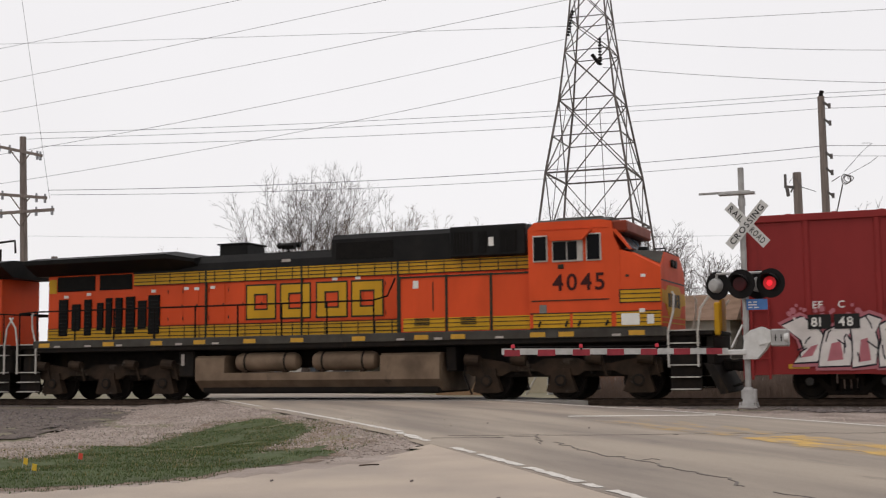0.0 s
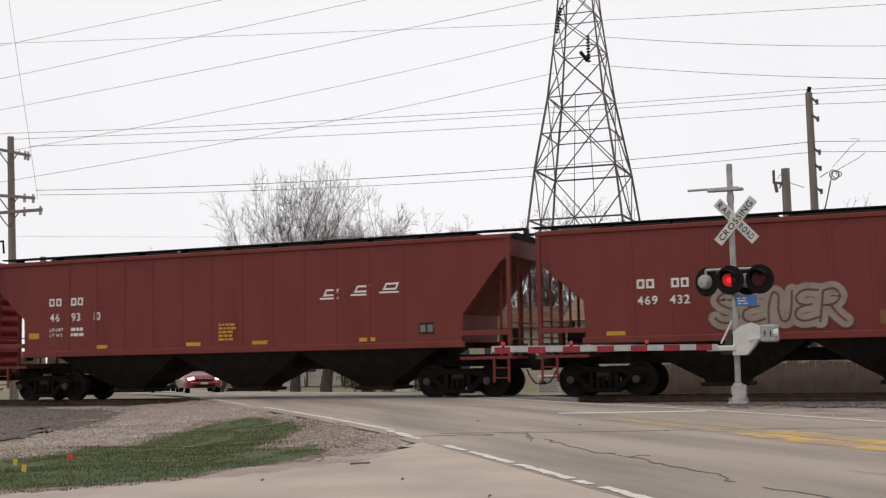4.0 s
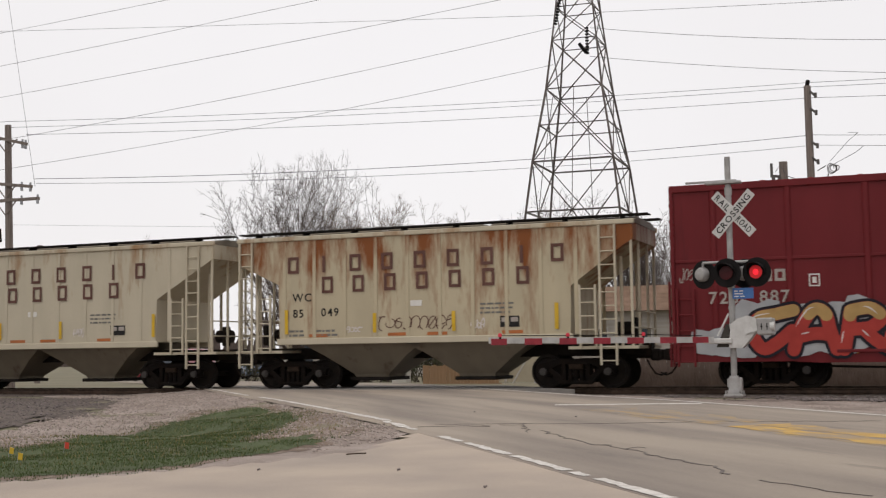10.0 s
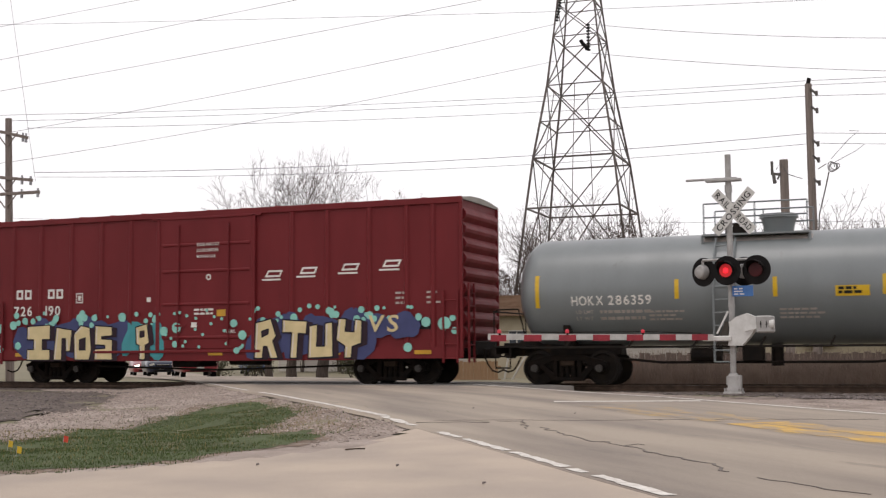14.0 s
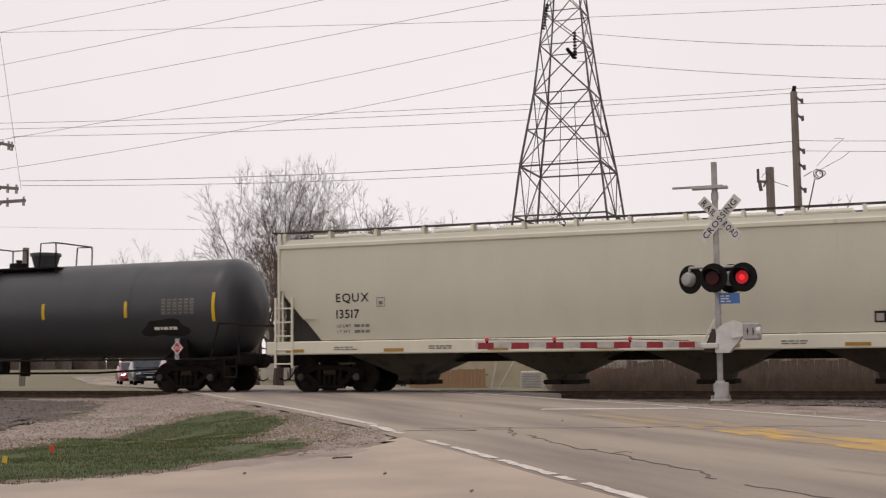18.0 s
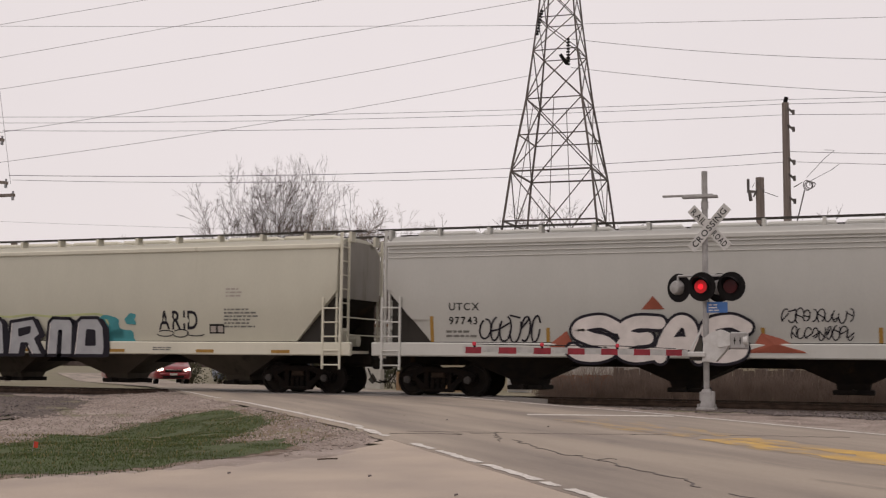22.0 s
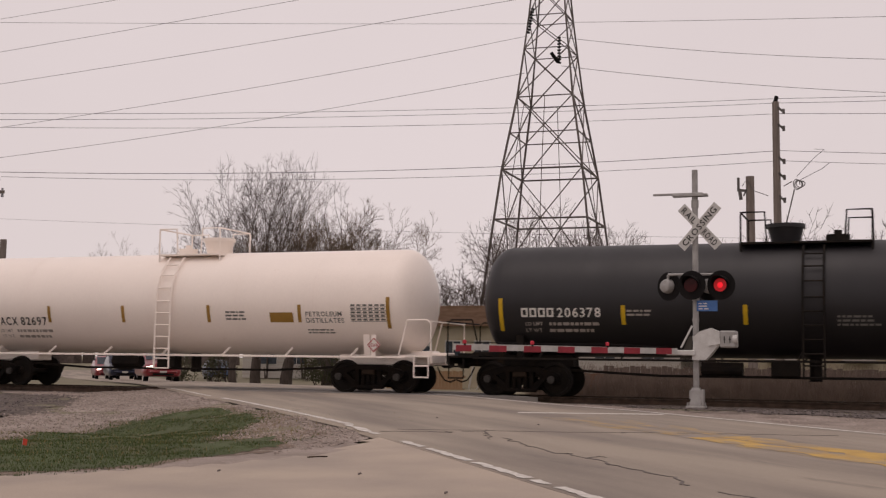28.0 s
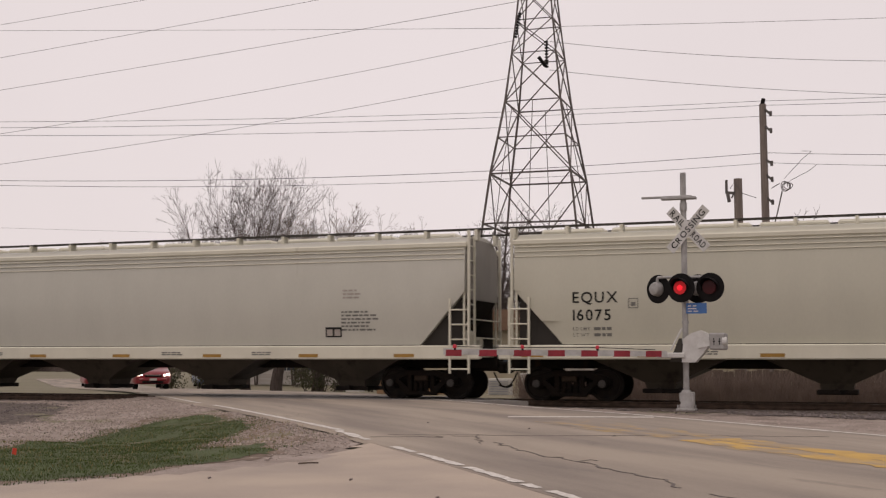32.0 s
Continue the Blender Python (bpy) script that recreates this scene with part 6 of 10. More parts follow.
# two brown-red hoppers
car = ribbed_hopper("brown-red ribbed covered hopper car with white lettering", -148.6, 17.7, [2.9 + 1.05 * k for k in range(12)], BROWN_RED, BROWN_RED, STEEL_DARK, BROWN_RED, (4.6, 8.9, 13.2), (1.15, 2.6), rib_d=0.014, cut_r=(1.44, 2.3), ladders=(False, False))
block_marks(car, ((2.15, 3.0), (2.42, 3.0), (3.0, 3.0), (3.26, 3.0)), 0.2, 0.24, WHITE_MARK, SIDE)
lettering(car, "46", 2.18, 2.52, 0.24, WHITE_MARK, SIDE)
lettering(car, "93", 3.02, 2.52, 0.24, WHITE_MARK, SIDE)
lettering(car, "10", 3.88, 2.52, 0.24, WHITE_MARK, SIDE)
lettering(car, "LD LMT", 2.18, 2.2, 0.1, WHITE_MARK, SIDE)
lettering(car, "LT WT", 2.18, 2.03, 0.1, WHITE_MARK, SIDE)
small_print(car, 3.0, 2.2, 0.45, 2, WHITE_MARK, SIDE, 0.1, 0.17)
block_marks(car, ((11.95, 2.95), (12.95, 3.02), (13.85, 3.06)), 0.42, 0.2, WHITE_MARK, SIDE, 0.5)
for x, z in ((11.95, 2.86), (12.95, 2.93), (13.85, 2.97)):
    mark(car, x - 0.1, x + 0.5, z, z + 0.05, WHITE_MARK, SIDE)
small_print(car, 8.45, 2.2, 0.5, 5, AMBER, flat(-1.478), 0.07, 0.11, 4)
mark(car, 1.35, 1.75, 1.98, 2.16, AMBER, SIDE, "reflector")
mark(car, 14.95, 15.4, 1.78, 2.1, BLACK_MARK, SIDE, "data_panel", label="black data panel with white boxes")
for a in (14.99, 15.21):
    mark(car, a, a + 0.16, 1.84, 2.04, GREY_MARK, SIDE, "data_box", 0.01)
reflectors(car, (3.9, 7.3, 9.6, 13.1), 1.62, SIDE)

car = ribbed_hopper("brown-red ribbed covered hopper car with pale graffiti and a round emblem", -130.2, 18.3, [2.6 + 1.0 * k for k in range(14)], BROWN_RED, BROWN_RED, STEEL_DARK, BROWN_RED, (4.8, 9.2, 13.6), (1.3, 2.55), rib_d=0.014, cut_r=(1.95, 2.45))
s = Shape()
s.disc((16.75, 3.57), 0.36, SIDE(0) - 0.006, SIDE(0) - 0.012, 28)
part("round_emblem", s, WHITE_MARK, car, "round white emblem with a cross")
s = Shape().disc((16.75, 3.57), 0.27, SIDE(0) - 0.016, SIDE(0) - 0.02, 24, 0.19)
s.box(16.66, 16.84, SIDE(0) - 0.02, SIDE(0) - 0.016, 3.39, 3.75).box(16.57, 16.93, SIDE(0) - 0.021, SIDE(0) - 0.017, 3.5, 3.64)
part("emblem_cross", s, BROWN_RED, car)
block_marks(car, ((2.75, 2.8), (3.0, 2.8), (3.65, 2.8), (3.9, 2.8)), 0.2, 0.24, WHITE_MARK, flat(-1.478))
SPRAY_CHALK = paint("chalky_white_spray", "b9b2aa", 0.7)
OCHRE_DULL = paint("dull_ochre_mark", "7a5236", 0.7)
SPRAY_DUST = paint("dusty_grey_spray", "8f8177", 0.8, 0.75)
RAISED = flat(-1.478)
lettering(car, "469", 2.75, 2.38, 0.22, WHITE_MARK, RAISED)
lettering(car, "432", 3.6, 2.38, 0.22, WHITE_MARK, RAISED)
loop_letters(car, (("S", 4.72, 0.72), ("E", 5.38, 0.66), ("N", 6.0, 0.72), ("E", 6.66, 0.66), ("R", 7.22, 0.7)), 1.78, 0.86, flat(-1.478), BROWN_MARK, SPRAY_DUST, BROWN_MARK, 0.4, body=0.88)



def rays(s, x, z, r0, r1, n, a0=0.0, a1=360.0, w=0.035, bend=0.0):
    """Pointed strokes round a middle."""
    for k in range(n):
        a = radians(a0 + (a1 - a0) * (k + 0.5) / n)
        m = (r0 + r1) / 2
        band(s, curve([(x + r0 * math.cos(a), z + r0 * math.sin(a)), (x + m * math.cos(a + bend), z + m * math.sin(a + bend)), (x + r1 * math.cos(a), z + r1 * math.sin(a))], 3), w, SIDE, 0.016, 0.7)


def arcs(s, x, z, rx, rz, n, a0, a1, w=0.035):
    """Nested arcs."""
    for k in range(n):
        q = (k + 1) / n
        band(s, [(x + rx * q * math.cos(radians(a0 + (a1 - a0) * i / 14)), z + rz * q * math.sin(radians(a0 + (a1 - a0) * i / 14))) for i in range(15)], w, SIDE, 0.017, 0.5)


def spiral(s, x, z, r, turns, way, w=0.04):
    band(s, [(x + way * r * i / 30 * math.cos(i / 30 * turns * math.tau), z + r * i / 30 * math.sin(i / 30 * turns * math.tau)) for i in range(31)], w, SIDE, 0.018)


s = Shape()     # a round pattern of curls and rays, the same on both sides
for way in (-1, 1):
    spiral(s, 12.05 + way * 0.52, 2.98, 0.2, 1.6, way, 0.05)
    spiral(s, 12.05 + way * 1.15, 1.72, 0.19, 1.8, way, 0.05)
    arcs(s, 12.05 + way * 0.52, 2.4, 0.42, 0.36, 5, 90 - way * 100, 90 + way * 100, 0.045)
    arcs(s, 12.05 + way * 0.36, 1.98, 0.3, 0.22, 3, 180, 360, 0.04)
    for k in range(6):
        z = 2.95 - k * 0.2
        band(s, curve([(12.05 + way * 0.85, z - 0.1), (12.05 + way * 1.15, z - 0.12), (12.05 + way * (1.4 - 0.05 * abs(k - 3)), z + 0.1)], 4), 0.075, SIDE, 0.015, 0.8)
    arcs(s, 12.05 + way * 0.95, 2.9, 0.32, 0.34, 3, 90 - way * 90, 90, 0.05)
rays(s, 12.05, 2.5, 0.62, 0.82, 24, 35, 145, 0.05)
rays(s, 12.05, 2.2, 0.2, 0.66, 15, 200, 340, 0.06, 0.1)
rays(s, 12.05, 2.75, 0.1, 0.36, 12, 10, 170, 0.05)
arcs(s, 12.05, 2.62, 0.3, 0.26, 4, 20, 160, 0.045)
for way in (-1, 1):
    rays(s, 12.05 + way * 0.52, 2.4, 0.44, 0.62, 12, 90 - way * 120, 90 + way * 40, 0.045, 0.2)
    arcs(s, 12.05 + way * 0.8, 2.02, 0.2, 0.26, 3, 90 - way * 150, 90 + way * 20, 0.045)
    spiral(s, 12.05 + way * 0.14, 2.12, 0.1, 1.2, way, 0.04)
for k in range(5):
    band(s, [(11.92, 2.32 + 0.08 * k), (12.18, 2.32 + 0.08 * k)], 0.035, SIDE, 0.016)
part("spray_pattern", s, SPRAY_CHALK, car, "round white sprayed pattern of curls and rays")
s = Shape()
arcs(s, 9.85, 1.62, 0.5, 0.5, 5, 10, 175, 0.04)
rays(s, 9.85, 1.68, 0.5, 0.68, 15, 20, 175, 0.035, 0.15)
arcs(s, 9.95, 1.72, 0.2, 0.16, 3, 0, 350, 0.03)
part("spray_pattern", s, SPRAY_CHALK, car, "white sprayed pattern of nested arcs")
s = Shape()
for x, z, q in ((9.55, 2.25, 0.2), (10.5, 2.5, 0.24), (15.0, 2.5, 0.3), (13.45, 2.75, 0.2), (10.5, 1.75, 0.2), (13.75, 1.75, 0.2)):
    rays(s, x, z, 0.02, q, 8, 0, 360, 0.03)
rays(s, 10.1, 2.66, 0.1, 0.2, 9, 20, 160, 0.03)
rays(s, 13.9, 2.92, 0.1, 0.26, 8, 20, 160, 0.035)
part("spray_stars", s, PALE_MARK, car, "faint sprayed stars")
lettering(car, "2015", 9.8, 2.36, 0.17, SPRAY_CHALK, SIDE, wide=0.5, label="white sprayed numbers")
scrawl(car, 13.45, 14.3, 2.45, 2.8, SPRAY_CHALK, SIDE, 21, 0.045, 4, "white spray-painted scrawl")
scrawl(car, 13.45, 14.75, 2.02, 2.45, SPRAY_CHALK, SIDE, 22, 0.05, 5, "white spray-painted scrawl")
mark(car, 13.95, 14.4, 1.62, 1.92, BLACK_MARK, SIDE, "data_panel", label="black data panel with white boxes")
for a in (13.97, 14.19):
    frame_mark(car, a, 1.65, 0.19, 0.24, 0.03, WHITE_MARK, SIDE, 0.01)
small_print(car, 14.85, 1.62, 0.5, 4, GREY_MARK, SIDE, 0.06, 0.12, 6)
mark(car, 15.5, 15.95, 1.98, 2.28, AMBER, SIDE, "reflector")
mark(car, 8.68, 9.1, 1.72, 2.05, OCHRE_DULL, SIDE, "warning_panel", label="dull ochre warning panel")
reflectors(car, (1.9,), 1.6, SIDE)

# green hopper
EMBLEM_WHITE = car_paint("faded_white_emblem_paint", "c6c0b0", 0.88, "948c66", 0.25)
car = ribbed_hopper("faded olive green ribbed covered hopper car with white emblem", -111.3, 17.8, [1.28, 2.06] + [3.0 + 0.92 * k for k in range(14)], GREEN_CAR, GREEN_RIB, GREEN_DARK, GREEN_DARK, (4.6, 9.0, 13.2), (1.24, 2.72), cut_r=(2.3, 2.62), rib_d=0.055)
s = Shape()
for poly in ([(2.82, 4.12), (4.2, 4.14), (4.36, 4.08), (4.42, 3.98), (4.42, 3.8), (4.25, 3.68), (3.75, 3.68), (3.55, 3.9), (2.72, 3.9)],
             [(3.12, 3.84), (3.5, 3.84), (3.95, 3.36), (3.55, 3.36)],
             [(2.45, 3.02), (4.2, 3.02), (4.38, 3.1), (4.42, 3.2), (4.42, 3.42), (4.25, 3.54), (3.98, 3.54), (3.85, 3.3), (2.55, 3.26)]):
    patch(s, poly, SIDE, 0.078)
part("white_emblem", s, EMBLEM_WHITE, car, "large faded white emblem of two lobes")
for z in (2.88, 2.42, 1.82):
    mark(car, 2.4, 4.42, z, z + 0.035, WHITE_MARK, SIDE, "painted_line", 0.077)
block_marks(car, ((2.42, 2.55), (2.66, 2.55)), 0.19, 0.24, PALE_MARK, SIDE)
lettering(car, "468", 3.15, 2.55, 0.24, PALE_MARK, SIDE)
lettering(car, "042", 3.98, 2.55, 0.24, PALE_MARK, SIDE)
small_print(car, 3.9, 2.28, 0.5, 2, WHITE_MARK, SIDE, 0.09, 0.16)
small_print(car, 2.45, 2.25, 0.5, 2, PALE_MARK, SIDE, 0.08, 0.15)
mark(car, 1.8, 2.2, 1.98, 2.18, AMBER, SIDE, "reflector")
mark(car, 13.9, 14.4, 1.82, 2.12, BLACK_MARK, SIDE, "data_panel", label="black data panel with white boxes")
for a in (13.94, 14.17):
    frame_mark(car, a, 1.85, 0.19, 0.24, 0.03, WHITE_MARK, SIDE, 0.01)
mark(car, 15.6, 16.1, 1.75, 1.93, AMBER, SIDE, "reflector")
reflectors(car, (3.95, 6.9, 8.75, 10.65, 12.5, 14.0), 1.62, SIDE)
scrawl(car, 3.4, 5.0, 0.95, 1.3, PALE_MARK, flat(-1.47), 8, 0.02, 8)

# two cream hoppers with long lettering
for s0, L, coat, num, seed in ((-92.7, 12.55, CREAM_CLEAN, ("84", "605"), 3), (-79.35, 12.0, CREAM_RUST, ("85", "049"), 9)):
    car = ribbed_hopper("cream covered hopper car with brown block lettering" + (" and heavy rust streaks" if seed == 9 else ""), s0, L, [1.6 + (L - 3.2) / 9 * k for k in range(10)], coat, coat, CREAM_DIRTY, CREAM_CLEAN, (4.0, L - 4.75), (1.4, 3.05), zs=1.45, rib_d=0.02, cut_r=(2.05 if seed == 3 else 1.75, 2.74), drop=0.75, ladders=(True, True))
    for slim, x0, step, z0, rise in (((1, 7), 1.72, 1.0, 3.36, 0.006), ((), 2.83, 0.985, 2.76, 0.012)):
        for i in range(9 if slim else 7):
            x, z = x0 + step * i, z0 + rise * i
            if i in slim:
                mark(car, x + 0.13, x + 0.22, z, z + 0.48, BROWN_MARK, SIDE, "block_mark", 0.024)
            else:
                frame_mark(car, x, z, 0.36, 0.48, 0.085, BROWN_MARK, SIDE, 0.024)
    lettering(car, "WC", 1.86, 2.54, 0.23, BLACK_MARK, SIDE)
    lettering(car, num[0], 1.88, 2.08, 0.23, BLACK_MARK, SIDE)
    lettering(car, num[1], 2.8, 2.1, 0.23, BLACK_MARK, SIDE)
    small_print(car, 1.75, 1.65, 0.45, 2, GREY_MARK, SIDE, 0.06, 0.12)
    small_print(car, 2.6, 1.65, 0.6, 2, GREY_MARK, SIDE, 0.06, 0.12, 2)
    small_print(car, 8.0 * L / 12.5, 2.3, 1.0, 3, GREY_MARK, SIDE, 0.05, 0.12, 5)
    mark(car, L - 3.75, L - 3.2, 1.68, 1.98, BLACK_MARK, SIDE, "data_panel", label="black data panel with white boxes")
    for a in (L - 3.71, L - 3.44):
        mark(car, a, a + 0.2, 1.82, 1.94, PALE_MARK, SIDE, "data_box", 0.01)
    for x in (1.62, 4.45, 6.85, L - 2.2):
        mark(car, x, x + 0.11, 1.6, 2.15 if x > 2 and x < L - 3 else 2.3, BRIGHT_YELLOW, SIDE, "reflector", 0.036, "yellow reflective strip")
    reflectors(car, (2.4, 4.9, 6.1, 8.3), 1.5, SIDE, ORANGE_TAPE, 0.6, 0.09)
    mark(car, 5.6, 5.95, 2.32, 2.48, WHITE_MARK, SIDE, "small_placard")
    scrawl(car, 3.6, 4.1, 1.6, 1.8, SPRAY_WHITE, SIDE, seed, 0.03, 4)
    scrawl(car, 7.4, 7.8, 1.62, 1.95, SPRAY_WHITE, SIDE, seed + 1, 0.03, 4)
    if seed == 9:
        scrawl(car, 4.6, 6.9, 1.65, 2.05, BROWN_MARK, SIDE, 77, 0.025, 9)


# ---- smooth-sided covered hoppers ----
HOPPER_RING = [(-1.44, 1.5), (-1.52, 2.1), (-1.56, 2.9), (-1.53, 3.6), (-1.485, 4.2), (-1.42, 4.27), (-0.98, 4.48), (-0.4, 4.55), (0.4, 4.55), (0.98, 4.48),
               (1.42, 4.27), (1.485, 4.2), (1.53, 3.6), (1.56, 2.9), (1.52, 2.1), (1.44, 1.5), (0.5, 1.5), (-0.5, 1.5)]


def hopper_face(z):
    pts = [p for p in HOPPER_RING[:6]]
    for (a, b), (c, d) in zip(pts, pts[1:]):
        if b <= z <= d:
            return a + (c - a) * (z - b) / (d - b) - 0.002
    return -1.44


# grime, and the shade of the hopper ends' openings put into one dark colour
PLATE_GREY = car_paint("shaded_grimy_plate", "35312d", 0.75, "25211d", 0.35)
# greyer than the hopper sides to hold the end walls' shade; also a roof coat
PLATE_PALE = car_paint("end_shade_and_roof_paint", "8d8880", 0.85, "6a6258", 0.3)
# bays: dirt and the underside's shade are both in this dark colour
BAY_GREY = car_paint("shaded_grimy_bay_paint", "4a443c", 0.75, "2c2722", 0.45)


def smooth_hopper(label, s0, L, body, trim, under, seams=False, posts=None):
    car = car_thing("covered_hopper", label, s0)
    x0, xc = 0.55, 1.85

    def low(x):
        d = min(x - x0, L - x0 - x)
        return max(1.5, 2.95 - (2.95 - 1.5) * d / (xc - x0))
    xs = [x0, 0.8, 1.3, xc, L / 2, L - xc, L - 1.3, L - 0.8, L - x0]
    rings = [[(x, y, max(z, low(x))) for y, z in HOPPER_RING] for x in xs]
    part("body", Shape().loft(rings), body, car, smooth=True)
    for y in (-1.50, 1.44):
        part("top_chord", Shape().box(0.5, L - 0.5, y - 0.03, y + 0.09, 4.15, 4.3, 0.03), trim, car)
        part("side_sill", Shape().box(0.1, L - 0.1, y - 0.06, y + 0.12, 1.1, 1.48, 0.03), trim, car)
    if seams:
        for z in (3.85, 3.98, 4.11):
            for y in (-1.535, 1.50):
                part("side_seam", Shape().box(0.57, L - 0.57, y, y + 0.035, z - 0.025, z, 0.008), trim, car)
    for y in (-1.0, 0.72):
        part("running_board", Shape().box(0.0, L, y, y + 0.28, 4.68, 4.715), FRAME_GREY, car)
        n = int((L - 0.8) / 1.42)
        br = shared("board_bracket_%s" % trim.name, lambda: Shape().box(-0.045, 0.045, -0.14, 0.16, 4.38, 4.68, 0.01), trim)
        for k in range(n + 1):
            piece("board_bracket", br, car, 0.4 + k * (L - 0.8) / n, y + 0.12)
    for k in range(10):
        part("roof_hatch", Shape().box(1.0 + k * (L - 2) / 10, 0.8 + (k + 1) * (L - 2) / 10, -0.38, 0.38, 4.5, 4.67, 0.06), trim, car)
    nb = 4
    hop = (L - 2 * xc - 1.2) / nb
    for k in range(nb):
        b = xc + 0.6 + hop * (k + 0.5) + (-0.25 if k == 0 else 0.25 if k == nb - 1 else 0)
        rings = []
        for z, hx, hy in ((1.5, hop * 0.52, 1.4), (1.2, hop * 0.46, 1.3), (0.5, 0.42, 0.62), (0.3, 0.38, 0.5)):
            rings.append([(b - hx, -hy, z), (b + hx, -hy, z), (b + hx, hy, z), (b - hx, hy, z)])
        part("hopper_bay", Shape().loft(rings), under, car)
        part("outlet_gate", Shape().box(b - 0.5, b + 0.5, -0.6, 0.6, 0.22, 0.34, 0.02).rod((b, -0.62, 0.3), (b, -0.9, 0.3), 0.07, 8), STEEL_DARK, car)
    part("centre_sill", Shape().box(0.0, L, -0.28, 0.28, 0.86, 1.24, 0.02), STEEL_DARK, car)
    for e, sg in ((0.0, 1), (L, -1)):
        x = lambda d: e + sg * d
        part("end_platform", Shape().box(x(0.1), x(xc), -1.4, 1.4, 1.16, 1.24), trim, car)
        # slope sheet painted near-black: grime plus the shade inside the opening
        part("end_slope_sheet", Shape().prism([(x(0.59), 2.9), (x(1.82), 1.5), (x(1.82), 1.3), (x(1.76), 1.3), (x(0.55), 2.72)], -1.3, 1.3, "y"), STEEL_DARK, car)
        # side plates: shade of the end opening is in their dark paint
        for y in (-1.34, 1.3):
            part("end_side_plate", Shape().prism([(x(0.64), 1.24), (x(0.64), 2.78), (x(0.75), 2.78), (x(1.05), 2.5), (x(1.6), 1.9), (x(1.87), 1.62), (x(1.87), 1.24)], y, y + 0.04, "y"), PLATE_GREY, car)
        # end wall: its shade is painted in as a greyer coat
        part("end_wall", Shape().prism([(-1.36, 2.75), (-1.4, 3.6), (-1.36, 4.15), (-0.9, 4.44), (0.9, 4.44), (1.36, 4.15), (1.4, 3.6), (1.36, 2.75)], x(0.51), x(0.56)), PLATE_PALE, car)
        for y in (-1.47, 1.41):
            part("corner_post", Shape().box(x(0.42), x(0.5), y, y + 0.07, 1.2, 4.62, 0.012), trim, car)
            part("end_post", Shape().box(x(0.56), x(0.62), y, y + 0.06, 1.24, 3.0, 0.01), trim, car)
        lx = 0.42 if sg > 0 else -0.96
        lad = shared("hopper_ladder_%s" % trim.name, lambda: ladder_shape(0.72, 2.75, 0.54, 0.4, 0.022), trim)
        piece("side_ladder", lad, car, e + lx, -1.57)
        en = Shape()
        z = 1.4
        while z < 4.4:
            en.rod((x(0.46), -1.4, z), (x(0.46), -0.95, z), 0.02, 6)
            z += 0.4
        en.box(x(0.43), x(0.49), -0.97, -0.91, 1.2, 4.5)
        part("end_ladder", en, trim, car)
        part("end_rail", Shape().rod((x(0.46), -0.9, 2.2), (x(0.46), 1.43, 2.2), 0.02, 6).rod((x(0.46), -0.9, 1.7), (x(0.46), 1.43, 1.7), 0.02, 6), trim, car)
        part("brake_gear", Shape().rod((x(0.6), 0.1, 1.55), (x(1.2), 0.1, 1.55), 0.18, 12), trim, car)
        part("brake_valve", Shape().box(x(0.6), x(0.8), -0.9, -0.6, 1.24, 1.9, 0.03), trim, car)
    truck(car, 1.95, s0)
    truck(car, L - 1.95, s0)
    couplers(car, 0.0, L)
    return car


def hopper_marks(car, L, num, code, print_mat=GREY_MARK, h=0.24, xm=2.15):
    lettering(car, code, xm, 2.58, h, BLACK_MARK, hopper_face)
    lettering(car, num, xm, 2.12, h, BLACK_MARK, hopper_face)
    lettering(car, "LD LMT", xm, 1.86, 0.085, print_mat, hopper_face)
    small_print(car, xm + 0.55, 1.86, 0.5, 1, print_mat, hopper_face, 0.08)
    lettering(car, "LT WT", xm, 1.7, 0.085, print_mat, hopper_face)
    small_print(car, xm + 0.55, 1.7, 0.5, 1, print_mat, hopper_face, 0.08)
    s = Shape()
    for a, b, c, d in ((3.62, 3.88, 2.42, 2.44), (3.62, 3.88, 2.66, 2.68), (3.62, 3.64, 2.42, 2.68), (3.86, 3.88, 2.42, 2.68), (3.69, 3.81, 2.48, 2.58)):
        plate_mark(s, a, b, c, d, hopper_face)
    part("stencil_box", s, print_mat, car)
    x = L - 4.15
    for i, (z, rows, w) in enumerate(((3.0, 3, 0.5), (2.4, 6, 1.1))):
        small_print(car, x - 0.05 * i, z, w * 0.9, rows, PALE_MARK if i == 0 else print_mat, hopper_face, 0.05, 0.1, 3 + i)
    mark(car, L - 4.7, L - 4.2, 1.72, 2.0, BLACK_MARK, hopper_face, "data_panel", label="black data panel with white boxes")
    for a in (L - 4.66, L - 4.42):
        mark(car, a, a + 0.18, 1.76, 1.94, PALE_MARK, hopper_face, "data_box", 0.011)
    sill = flat(-1.563)
    reflectors(car, [0.75, 3.85, 6.9, 9.9, 13.0, 16.1, L - 2.6], 1.16, sill, OCHRE_MARK, 0.6, 0.09)
    for k, q in enumerate((2.3, 5.2, 11.6, 14.6)):
        small_print(car, q, 1.28, 0.7, 2, print_mat, sill, 0.035, 0.06, k)


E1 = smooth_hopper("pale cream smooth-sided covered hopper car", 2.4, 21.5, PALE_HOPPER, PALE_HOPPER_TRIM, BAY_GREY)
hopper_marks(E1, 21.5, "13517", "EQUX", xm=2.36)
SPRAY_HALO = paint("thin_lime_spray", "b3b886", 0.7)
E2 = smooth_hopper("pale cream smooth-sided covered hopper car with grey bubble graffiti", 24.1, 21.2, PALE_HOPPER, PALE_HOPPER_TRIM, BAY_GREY)
